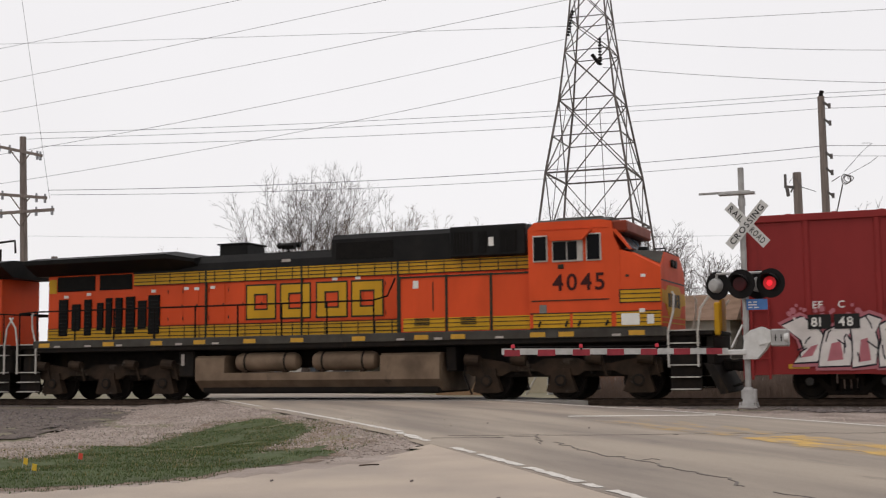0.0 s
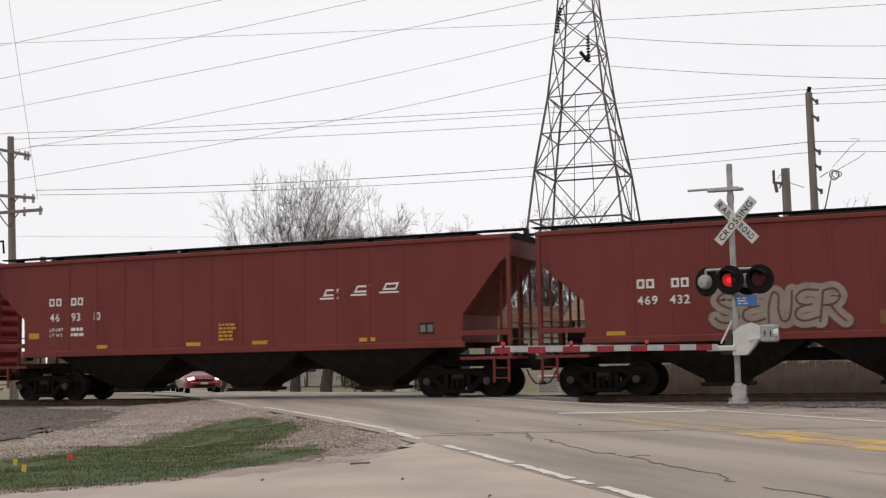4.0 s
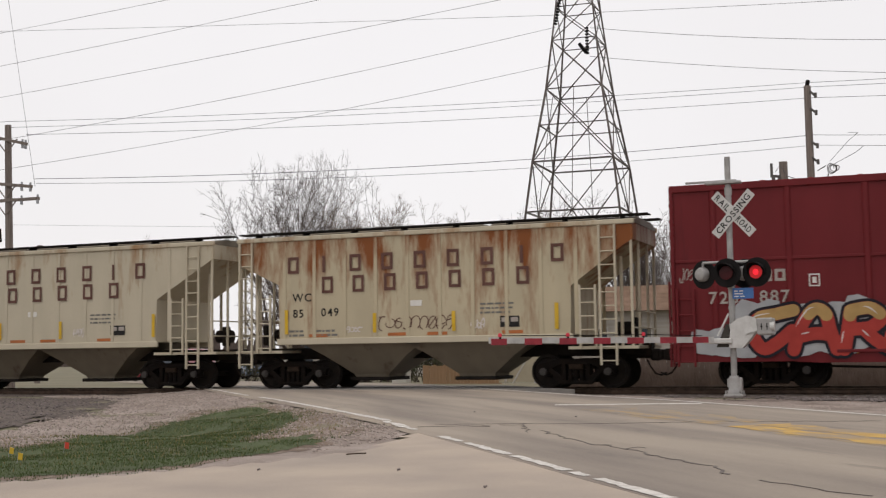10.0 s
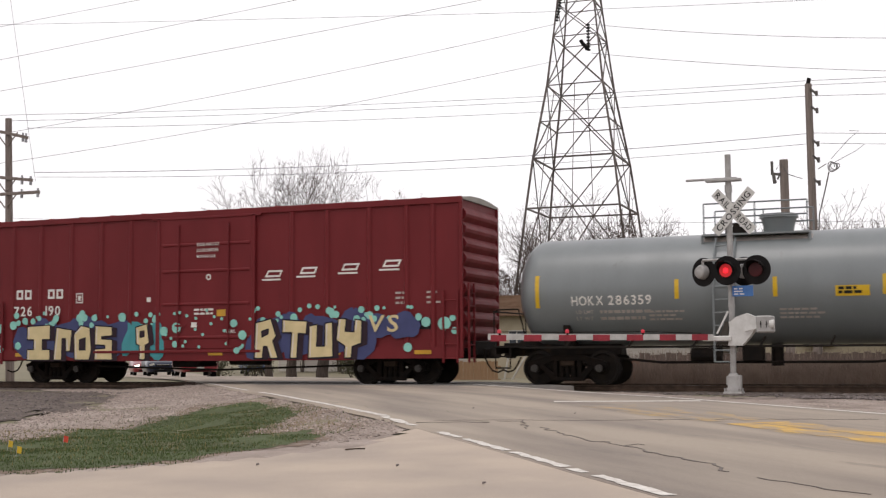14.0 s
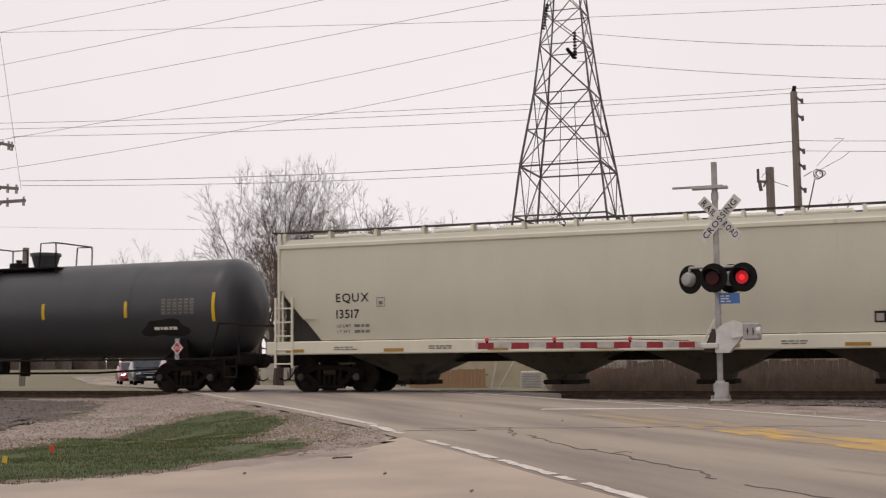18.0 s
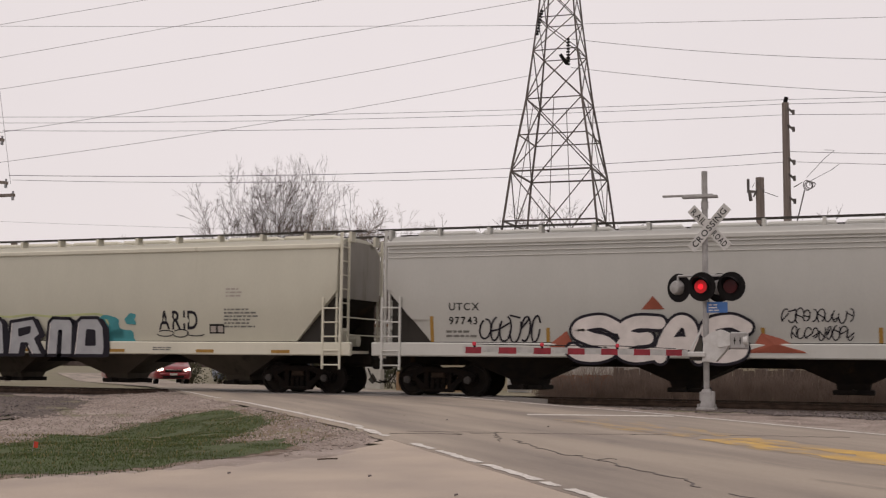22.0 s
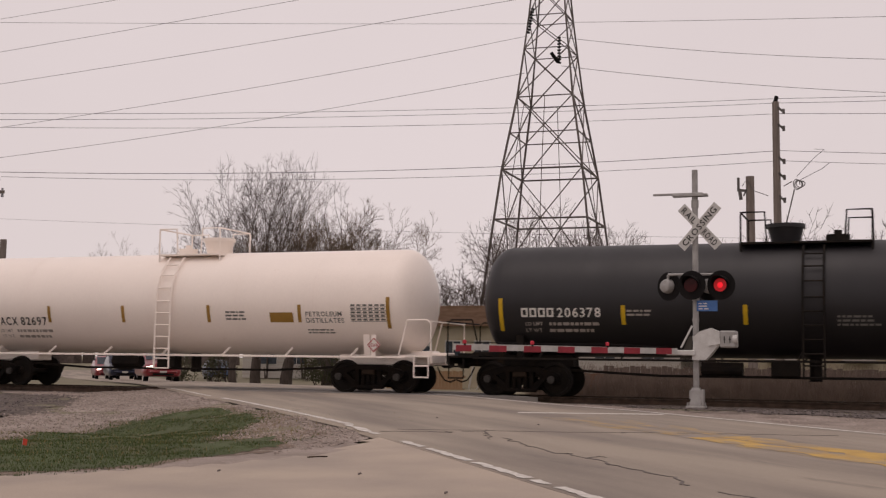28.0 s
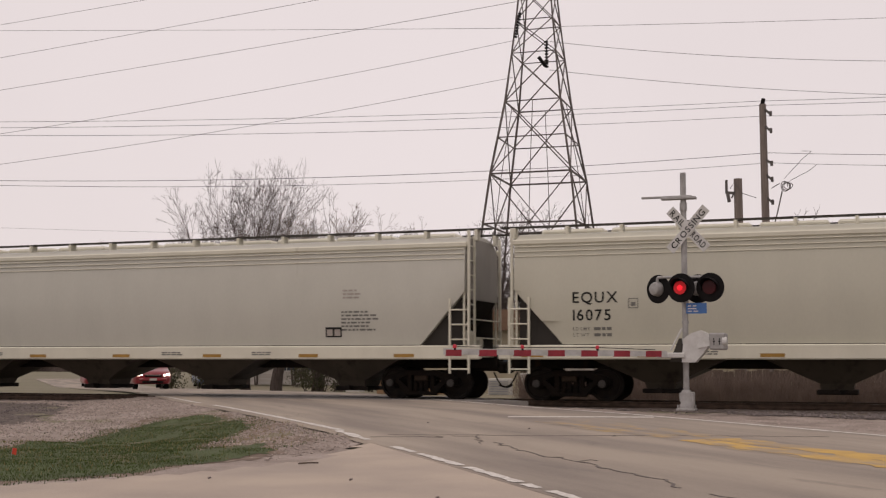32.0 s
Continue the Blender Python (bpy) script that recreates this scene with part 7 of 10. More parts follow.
hopper_marks(E2, 21.2, "16997", "EQUX", xm=2.35)
scrawl(E2, 3.3, 5.0, 1.72, 2.5, SPRAY_BLUE, hopper_face, 31, 0.045, 7, "blue spray-painted scrawl")
scrawl(E2, 5.2, 6.4, 1.75, 2.15, SPRAY_BRICK, hopper_face, 33, 0.025, 6, "red spray-painted scrawl")
s = Shape()
band(s, curve([(7.2, 1.5), (7.5, 2.1), (8.0, 2.3), (9.2, 2.24), (10.0, 2.3), (10.9, 2.24), (12.0, 2.3), (12.7, 2.28), (12.95, 2.0)], 5), 0.07, hopper_face, 0.004)
part("spray_fog", s, SPRAY_HALO, E2, "faint lime spray-paint halo")
block_letters(E2, (("A", 7.42, 1.75), ("R", 9.25, 1.45), ("i", 10.72, 1.0), ("D", 11.75, 1.15)), 1.04, 1.16, -1.575, SPRAY_GREY, SPRAY_BLACK, SPRAY_BLACK, 0.1, SPRAY_BLACK, SPRAY_WHITE)
r = random.Random(6)
for x, z, w, h in ((6.4, 1.5, 1.1, 0.4), (6.75, 1.85, 0.7, 0.8), (6.25, 2.1, 0.35, 0.3), (13.0, 1.85, 0.9, 0.7), (13.35, 1.6, 1.0, 0.5), (13.75, 2.15, 0.4, 0.3)):
    s = Shape()
    patch(s, blob(x, z, w, h, r), hopper_face, 0.01)
    part("spray_patch", s, SPRAY_TEAL, E2, "teal spray-painted patch")

lettering(E2, "ARID", 14.75, 1.85, 0.55, SPRAY_BLACK, hopper_face, wide=1.35, label="thin black sprayed letters")
scrawl(E2, 14.7, 16.3, 1.6, 1.85, SPRAY_BLACK, hopper_face, 35, 0.03, 3)
part("rust_drip", plate_mark(Shape(), 8.2, 8.225, 2.4, 4.0, hopper_face, 0.008), OCHRE_MARK, E2)
U1 = smooth_hopper("light grey smooth-sided covered hopper car with white bubble graffiti", 45.75, 21.5, GREY_HOPPER, GREY_HOPPER_TRIM, STEEL_DARK, seams=True)
lettering(U1, "UTCX", 2.4, 2.36, 0.2, BLACK_MARK, hopper_face)
lettering(U1, "97743", 2.4, 1.98, 0.2, BLACK_MARK, hopper_face)
small_print(U1, 2.3, 1.75, 0.8, 2, GREY_MARK, hopper_face, 0.06, 0.12)
loop_letters(U1, (("S", 5.85, 1.25), ("E", 7.1, 1.15), ("A", 8.15, 1.1), ("S", 9.2, 1.2)), 1.08, 0.98, flat(-1.572), SPRAY_BLACK, SPRAY_WHITE, None, 0.47)
s = Shape()
for poly in ([(5.0, 1.25), (6.0, 1.25), (5.7, 1.8)], [(10.4, 1.25), (11.8, 1.25), (11.2, 1.6), (10.7, 1.75)], [(7.7, 2.35), (8.3, 2.35), (8.0, 2.7)]):
    patch(s, poly, lambda z: min(hopper_face(z), -1.565 if z < 1.55 else 0), 0.009)
part("spray_cloud", s, SPRAY_BRICK, U1, "brick-red spray-painted corners")
scrawl(U1, 3.3, 5.0, 1.4, 2.3, SPRAY_BLACK, hopper_face, 36, 0.05, 6)
scrawl(U1, 11.2, 12.9, 1.95, 2.4, SPRAY_BLACK, hopper_face, 37, 0.03, 10)
scrawl(U1, 11.4, 12.9, 1.55, 1.95, SPRAY_BLACK, hopper_face, 38, 0.03, 9)
for x in (1.84, 5.14, 7.9, 10.69, 13.46, 16.18, 19.6):
    mark(U1, x, x + 0.1, 1.5, 2.2 if x < 2 else 1.88, OCHRE_MARK, hopper_face, "reflector", label="ochre reflective strip")
mark(U1, 18.4, 18.95, 1.7, 2.0, BLACK_MARK, hopper_face, "data_panel", label="black data panel with white boxes")
for a in (18.44, 18.7):
    mark(U1, a, a + 0.2, 1.75, 1.95, PALE_MARK, hopper_face, "data_box", 0.011)
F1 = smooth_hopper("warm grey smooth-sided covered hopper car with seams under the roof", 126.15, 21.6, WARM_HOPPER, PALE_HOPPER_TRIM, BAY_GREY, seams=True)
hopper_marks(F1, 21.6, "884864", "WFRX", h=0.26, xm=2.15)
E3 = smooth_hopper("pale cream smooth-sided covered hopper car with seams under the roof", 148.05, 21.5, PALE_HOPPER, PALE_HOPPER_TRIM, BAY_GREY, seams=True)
hopper_marks(E3, 21.5, "16075", "EQUX", h=0.28)
# ---- boxcars ----
def boxcar(label, s0, L, z0, zt, door, ribs, coat, door_bars, roof_coat, belt=None):
    car = car_thing("boxcar", label, s0)
    part("body", Shape().box(0.06, L - 0.06, -1.48, 1.48, z0 + 0.3, zt, 0.02), coat, car)
    roof = [(-1.53, zt), (-0.8, zt + 0.09), (0, zt + 0.12), (0.8, zt + 0.09), (1.53, zt), (1.53, zt - 0.05), (-1.53, zt - 0.05)]
    part("roof", Shape().prism(roof, 0.0, L), roof_coat, car)
    n = int(L / 1.1)
    rr = shared("roof_rib", lambda: Shape().prism([(-1.5, 0.0), (0, 0.13), (1.5, 0.0), (1.5, 0.04), (0, 0.17), (-1.5, 0.04)], -0.05, 0.05), roof_coat)
    for k in range(1, n):
        piece("roof_rib", rr, car, k * L / n, 0, zt)
    for y in (-1.54, 1.48):
        part("top_chord", Shape().box(0.0, L, y, y + 0.06, zt - 0.16, zt + 0.02, 0.012), coat, car)
        sill = [(0.0, z0 + 0.34), (0.0, z0 + 0.02), (2.9, z0 + 0.02), (3.6, z0 - 0.02), (L - 3.6, z0 - 0.02), (L - 2.9, z0 + 0.02), (L, z0 + 0.02), (L, z0 + 0.34)]
        part("side_sill", Shape().prism(sill, y + 0.01, y + 0.06, "y"), coat, car)
    rib = Shape().prism([(-0.09, 0.0), (-0.045, -0.05), (0.045, -0.05), (0.09, 0.0)], z0 + 0.3, zt - 0.12, "z").mesh("side_rib", coat)
    for x in ribs:
        piece("side_rib", rib, car, x, -1.48)
        piece("side_rib", rib, car, x, 1.48, 0, 180)
    for x in (0.04, L - 0.04):
        for y in (-1.5, 1.5):
            part("corner_post", Shape().box(x - 0.05, x + 0.05, y - 0.04, y + 0.04, z0 + 0.05, zt, 0.015), coat, car)
    # sliding door with its bars and track
    a, b = door
    d = part("door", Shape().box(a, b, -1.545, -1.485, z0 + 0.34, zt - 0.2, 0.015), coat, car, "sliding door")
    s = Shape()
    for z in door_bars:
        s.prism([(-1.545, z - 0.05), (-1.575, z - 0.02), (-1.575, z + 0.02), (-1.545, z + 0.05)], a + 0.12, b - 0.1)
    part("door_corrugation", s, coat, d)
    part("door_frame", Shape().box(a - 0.12, a + 0.02, -1.57, -1.48, z0 + 0.3, zt - 0.15, 0.015), coat, d)
    part("door_frame", Shape().box(b - 0.02, b + 0.1, -1.57, -1.48, z0 + 0.3, zt - 0.15, 0.015), coat, d)
    part("door_rod", Shape().rod((a + 0.7, -1.59, z0 + 0.45), (a + 0.7, -1.59, zt - 0.4), 0.025, 6).rod((b - 0.8, -1.59, z0 + 0.45), (b - 0.8, -1.59, zt - 0.4), 0.025, 6).box(a + 0.6, a + 0.95, -1.6, -1.57, z0 + 1.0, z0 + 1.07), coat, d)
    part("door_track", Shape().box(a - 2.4 if a > 3 else 0, b + 0.3, -1.585, -1.54, z0 + 0.22, z0 + 0.3, 0.01), coat, car)
    part("door_track", Shape().box(a - 0.3, b + 0.3, -1.57, -1.53, zt - 0.22, zt - 0.15, 0.01), coat, car)
    if belt:
        for q0, q1 in ((0.1, a - 0.15), (b + 0.15, L - 0.1)):
            part("side_belt", Shape().box(q0, q1, -1.515, -1.47, belt - 0.04, belt + 0.04, 0.01), coat, car)
    # corrugated ends
    for e, sg in ((0.06, -1), (L - 0.06, 1)):
        k = 9
        h = (zt - z0 - 0.75) / k
        for i in range(k):
            z = z0 + 0.5 + h * i
            part("end_corrugation", Shape().prism([(e, z), (e + sg * 0.10, z + h * 0.3), (e + sg * 0.12, z + h * 0.5), (e + sg * 0.10, z + h * 0.7), (e, z + h)], -1.36, 1.36, "y"), coat, car)
        en = ladder_shape(z0 - 0.1, z0 + 2.1, 0.42, 0.36)
        piece("end_ladder", en.mesh("end_ladder", coat), car, e + sg * 0.16, -1.3, 0, 90)
        part("end_gear", Shape().box(e, e + sg * 0.22, -0.9, 0.9, z0 + 0.1, z0 + 0.5, 0.03), STEEL_DARK, car)
    for x in (0.14, L - 0.56):
        piece("side_ladder", ladder_shape(z0 - 0.1, z0 + 1.9, 0.42, 0.4).mesh("side_ladder", coat), car, x, -1.555)
    part("centre_sill", Shape().box(-0.2, L + 0.2, -0.3, 0.3, 0.72, 1.02, 0.02), STEEL_DARK, car)
    part("underframe", Shape().box(0.1, L - 0.1, -1.4, 1.4, z0 + 0.22, z0 + 0.32).box(L * 0.4, L * 0.46, -0.9, 0.2, 0.5, 0.9, 0.05).rod((L * 0.52, -0.6, 0.72), (L * 0.6, -0.6, 0.72), 0.16, 12), STEEL_DARK, car)
    part("brake_rod", Shape().path([(3.6, -0.9, 0.55), (L * 0.5, -0.9, 0.42), (L - 3.6, -0.9, 0.55)], 0.03, 6), STEEL_DARK, car)
    truck(car, 2.35, s0)
    truck(car, L - 2.35, s0)
    couplers(car, -0.3, L + 0.3)
    return car


BOX = flat(-1.486)
DOOR = flat(-1.578)
C1 = boxcar("faded red boxcar with a corrugated door and white graffiti", -166.75, 16.6, 0.62, 4.6, (6.65, 9.8), [1.53, 3.2, 4.92, 11.0, 12.2, 13.1, 14.05, 15.1], RED_BOX, [1.25 + 0.2 * k for k in range(15)], RED_BOX)
lettering(C1, "EE", 1.62, 2.26, 0.17, WHITE_MARK, BOX)
lettering(C1, "C", 2.22, 2.26, 0.17, WHITE_MARK, BOX)
mark(C1, 1.5, 2.05, 1.74, 2.1, BLACK_MARK, flat(-1.578), "number_panel")
mark(C1, 2.12, 2.72, 1.74, 2.1, BLACK_MARK, flat(-1.578), "number_panel")
lettering(C1, "81", 1.58, 1.81, 0.22, WHITE_MARK, flat(-1.585))
lettering(C1, "48", 2.22, 1.81, 0.22, WHITE_MARK, flat(-1.585))
ART = flat(-1.555)
slab_art(C1, 1.1, 6.55, 0.78, 2.05, 8, SPRAY_WHITE, SPRAY_BLACK, SPRAY_PINK, ART, 8, SPRAY_PINK)
r = random.Random(3)
for k in range(40):
    sh, q = Shape(), r.uniform(0.03, 0.09)
    patch(sh, blob(r.uniform(1.0, 6.6), r.uniform(1.95, 2.4), 2 * q, 2.1 * q, r, 10, 0, 0.1), ART, 0.003 + 0.0002 * k)
    part("spray_dot", sh, SPRAY_PINK, C1)
lettering(C1, "W", 1.15, 1.62, 0.42, SPRAY_WHITE, flat(-1.575), wide=0.5)
lettering(C1, "OMEGA TIREE", 7.35, 1.58, 0.25, SPRAY_WHITE, DOOR, wide=2.0, label="thin white sprayed letters")
part("arrow", ribbon(ribbon(Shape(), [(6.9, 1.68), (7.22, 1.68)], 0.03, DOOR, 0.01), [(7.1, 1.76), (7.22, 1.68), (7.1, 1.6)], 0.03, DOOR, 0.011), SPRAY_WHITE, C1)
scrawl(C1, 10.1, 12.4, 1.25, 1.9, SPRAY_WHITE, BOX, 52, 0.06, 6)
scrawl(C1, 12.6, 14.9, 1.2, 1.85, SPRAY_WHITE, BOX, 53, 0.06, 5)
lettering(C1, "HO", 15.45, 3.5, 0.26, SPRAY_WHITE, BOX, label="white sprayed letters")
lettering(C1, "TB", 15.47, 3.18, 0.26, SPRAY_WHITE, BOX, label="white sprayed letters")
mark(C1, 13.5, 14.1, 1.4, 1.7, BLACK_MARK, flat(-1.545), "data_panel", label="black data panel with white boxes")
mark(C1, 6.15, 6.45, 2.1, 2.3, WHITE_MARK, BOX, "small_placard")
small_print(C1, 14.9, 1.75, 0.5, 3, PALE_MARK, BOX, 0.07, 0.14)
reflectors(C1, (1.0, 3.9, 6.9, 9.6, 12.4, 15.4), 0.78, flat(-1.535))

B1 = boxcar("tall maroon boxcar with red and teal graffiti", -66.4, 16.47, 0.66, 5.2, (6.4, 10.1), [1.1, 2.95, 4.8, 11.8, 13.6, 15.3], MAROON, [1.5, 2.2, 2.95, 3.65, 4.35], MAROON, belt=3.25)
B2 = boxcar("tall maroon boxcar with cream graffiti and mint dots", -48.4, 16.43, 0.72, 5.2, (6.55, 9.8), [0.9, 2.0, 3.2, 4.35, 5.45, 11.1, 12.25, 13.6, 14.75, 15.55], MAROON, [1.4, 2.4, 3.4, 4.2], PLATE_PALE)
for car, num, bx in ((B1, ("728", "887"), 1.0), (B2, ("726", "190"), 1.05)):
    block_marks(car, [(bx + d, 2.68) for d in (0.0, 0.34, 1.25, 1.58)], 0.26, 0.3, PALE_MARK if car is B1 else WHITE_MARK, BOX)
    lettering(car, num[0], bx - 0.05, 2.15, 0.3, PALE_MARK if car is B1 else WHITE_MARK, flat(-1.527))
    lettering(car, num[1], bx + 1.2, 2.15, 0.3, PALE_MARK if car is B1 else WHITE_MARK, flat(-1.527))
    s = Shape()
    for a, b, c, d in ((3.4, 3.66, 2.52, 2.55), (3.4, 3.66, 2.8, 2.83), (3.4, 3.43, 2.52, 2.83), (3.63, 3.66, 2.52, 2.83), (3.48, 3.58, 2.6, 2.75)):
        plate_mark(s, a, b, c, d, BOX)
    part("stencil_box", s, WHITE_MARK, car)
    for x in (14.4, 15.35):
        small_print(car, x, 2.55, 0.35, 3, PALE_MARK, BOX, 0.06, 0.14)
    mark(car, 14.95, 15.5, 1.55, 1.85, BLACK_MARK, BOX, "data_panel", label="black data panel with white boxes")
    reflectors(car, (1.1, 4.0, 8.3, 12.2, 15.0), 0.86, flat(-1.545))
lettering(B1, "CLOSE AND LOCK DOORS", 6.75, 4.28, 0.11, WHITE_MARK, flat(-1.579), wide=1.5)
lettering(B1, "BEFORE MOVING CAR", 6.85, 4.1, 0.11, WHITE_MARK, flat(-1.579), wide=1.25)
lettering(B2, "CLOSE AND LOCK", 7.9, 4.15, 0.09, WHITE_MARK, flat(-1.579), wide=0.8)
lettering(B2, "DOORS BEFORE", 7.9, 3.97, 0.09, WHITE_MARK, flat(-1.579), wide=0.75)
lettering(B2, "MOVING CAR", 7.9, 3.79, 0.09, WHITE_MARK, flat(-1.579), wide=0.65)
lettering(B2, "SEAL", 8.9, 1.52, 0.1, WHITE_MARK, flat(-1.55))
lettering(B1, "SEAL", 8.9, 1.55, 0.1, WHITE_MARK, flat(-1.55))
small_print(B1, 6.8, 2.6, 0.4, 2, WHITE_MARK, flat(-1.55), 0.07, 0.14)
small_print(B1, 8.6, 2.7, 0.8, 1, WHITE_MARK, flat(-1.55), 0.06)
small_print(B2, 7.8, 2.2, 0.7, 2, WHITE_MARK, flat(-1.55), 0.06, 0.12)
mark(B2, 8.6, 8.9, 2.02, 2.22, AMBER, flat(-1.55), "sticker")
mark(B2, 7.7, 7.9, 1.7, 1.85, WHITE_MARK, flat(-1.55), "sticker")
mark(B2, 6.05, 6.2, 2.5, 2.64, WHITE_MARK, BOX, "sticker")
s = Shape().disc((8.2, 3.55), 0.09, -1.552, -1.556, 16, 0.05)
part("stencil_ring", s, WHITE_MARK, B1)
s = Shape().disc((8.3, 3.2), 0.09, -1.552, -1.556, 16, 0.05)
part("stencil_ring", s, WHITE_MARK, B2)
part("round_emblem", Shape().disc((15.15, 4.2), 0.36, -1.53, -1.536, 30), PALE_MARK, B1, "round cream disc")
block_marks(B2, ((10.2, 3.14), (11.35, 3.2), (12.7, 3.26), (14.0, 3.32)), 0.5, 0.2, WHITE_MARK, BOX, 0.5)
for x, z in ((10.1, 3.04), (11.25, 3.1), (12.6, 3.16), (13.9, 3.22)):
    mark(B2, x, x + 0.62, z, z + 0.05, WHITE_MARK, BOX)
WALL = flat(-1.55)
SPRAY_PLUM = paint("dark_plum_spray", "33262e", 0.7)
SPRAY_LILAC, SPRAY_TAN = paint("lilac_spray", "a08d9c", 0.7), paint("tan_spray", "ab8a55", 0.7)


def fog(car, x0, x1, z0, z1, n, m, face, seed):
    """A sprayed background of overlapping patches."""
    r = random.Random(seed)
    for i in range(n):
        sh = Shape()
        w = (x1 - x0) / n
        patch(sh, blob(x0 + w * (i + 0.5), (z0 + z1) / 2 + r.uniform(-0.05, 0.1), w * 1.7, (z1 - z0) * r.uniform(0.85, 1.05), r, 18, 0.1), face, 0.002 + 0.0005 * i, z0 - 0.03)
        part("spray_cloud", sh, m, car, "spray-painted graffiti")


def cloud(car, x0, x1, z0, z1, n, m, face, seed):
    """A sprayed background with round dots above it."""
    fog(car, x0, x1, z0, z1, n, m, face, seed)
    r = random.Random(seed + 1)
    for i in range(n * 3):
        sh, q = Shape(), r.uniform(0.04, 0.12)
        sh.disc((r.uniform(x0 - 0.2, x1 + 0.2), z1 + r.uniform(-0.15, 0.3)), q, face(z1) - 0.007 - 0.0002 * i, face(z1) - 0.0072 - 0.0002 * i, 14)
        part("spray_dot", sh, SPRAY_MINT, car, "round mint spray-painted dot")


DOORW = flat(-1.58)
fog(B1, 1.7, 6.2, 0.8, 2.1, 7, SPRAY_GREY, WALL, 23)
fog(B1, 0.7, 2.2, 0.8, 1.5, 3, SPRAY_GREY, WALL, 24)
loop_letters(B1, (("C", 1.9, 1.15), ("A", 2.95, 1.15), ("R", 4.05, 1.25), ("E", 5.15, 1.35)), 0.9, 1.08, flat(-1.562), SPRAY_BLACK, SPRAY_RED, None, 0.46, SPRAY_WHITE, SPRAY_TAN)
fog(B1, 10.3, 14.9, 0.8, 1.95, 7, SPRAY_TEAL, WALL, 25)
loop_letters(B1, (("S", 10.2, 1.0), ("E", 11.15, 0.85), ("R", 11.85, 0.95), ("I", 12.6, 0.55), ("N", 13.1, 0.95), ("O", 13.9, 0.95)), 0.86, 1.3, flat(-1.562), SPRAY_MINT, SPRAY_PLUM, SPRAY_LILAC, 0.34)
for k, (x, z) in enumerate(((10.3, 1.05), (11.2, 1.5), (11.6, 1.1), (12.1, 1.85), (12.9, 1.35), (13.4, 2.0), (13.7, 1.2), (14.6, 1.95), (14.3, 1.5))):
    part("spray_dot", Shape().disc((x, z), 0.09, -1.5605 - 0.0001 * k, -1.5606 - 0.0001 * k, 12), SPRAY_LIME, B1, "lime spray-painted dot")
scrawl(B1, 15.8, 16.25, 1.7, 2.9, SPRAY_LIME, BOX, 28, 0.045, 4, "lime spray-painted scrawl")
mark(B1, 9.4, 16.4, 0.95, 1.5, SPRAY_RED, BOX, "spray_fog", 0.009, "red spray-paint fog")
scrawl(B1, 0.2, 1.2, 2.7, 3.1, PALE_MARK, BOX, 29, 0.02, 8)
lettering(B1, "2010", 8.85, 1.35, 0.22, SPRAY_LIME, DOORW, label="lime sprayed numbers")
cloud(B2, 1.3, 5.1, 0.75, 1.95, 7, SPRAY_NAVY, WALL, 41)
block_letters(B2, (("I", 1.58, 1.0), ("N", 2.62, 0.75), ("O", 3.4, 0.72), ("S", 4.2, 0.72)), 0.74, 1.12, -1.566, SPRAY_CREAM, SPRAY_PLUM, SPRAY_BLACK, 0.035, SPRAY_PLUM, SPRAY_WHITE)
cloud(B2, 5.3, 6.6, 0.75, 1.9, 3, SPRAY_TEAL, WALL, 42)
block_letters(B2, (("P", 5.72, 0.55),), 0.74, 1.1, -1.566, SPRAY_CREAM, SPRAY_PLUM, SPRAY_BLACK, 0.035, SPRAY_PLUM, SPRAY_WHITE)
cloud(B2, 9.9, 13.7, 0.75, 2.0, 7, SPRAY_NAVY, WALL, 43)
block_letters(B2, (("R", 9.9, 0.85), ("T", 10.8, 0.85), ("U", 11.68, 0.85), ("Y", 12.58, 0.85)), 0.76, 1.16, -1.566, SPRAY_CREAM, SPRAY_PLUM, SPRAY_BLACK, 0.04, SPRAY_PLUM, SPRAY_WHITE)
cloud(B2, 13.5, 15.0, 1.3, 2.0, 3, SPRAY_NAVY, WALL, 44)
lettering(B2, "VS", 13.55, 1.5, 0.46, SPRAY_CREAM, flat(-1.566), wide=0.95, tilt=0.1, label="cream sprayed letters")
s = Shape()
r = random.Random(9)
for j, (x, z, q) in enumerate([(0.45, 1.75, 0.15), (0.5, 1.1, 0.11), (1.0, 1.85, 0.14), (1.2, 1.2, 0.12), (6.75, 1.6, 0.14), (7.2, 1.7, 0.16), (7.15, 1.2, 0.1), (9.2, 1.8, 0.12), (9.5, 1.45, 0.14), (9.3, 1.0, 0.1), (14.8, 1.05, 0.13), (15.35, 1.75, 0.14), (15.9, 1.7, 0.19), (16.2, 1.5, 0.1), (16.15, 1.85, 0.09), (5.2, 2.05, 0.14), (3.6, 2.05, 0.13)] + [(r.uniform(6.7, 9.8), r.uniform(1.0, 2.3), 0.05) for _ in range(22)]):
    s = Shape()
    y = (DOORW if 6.6 < x < 9.9 else WALL)(z) - 0.005 - 0.0002 * j
    s.disc((x, z), q, y, y - 0.0002, 16)
    part("spray_dot", s, SPRAY_MINT, B2, "round mint spray-painted dot")


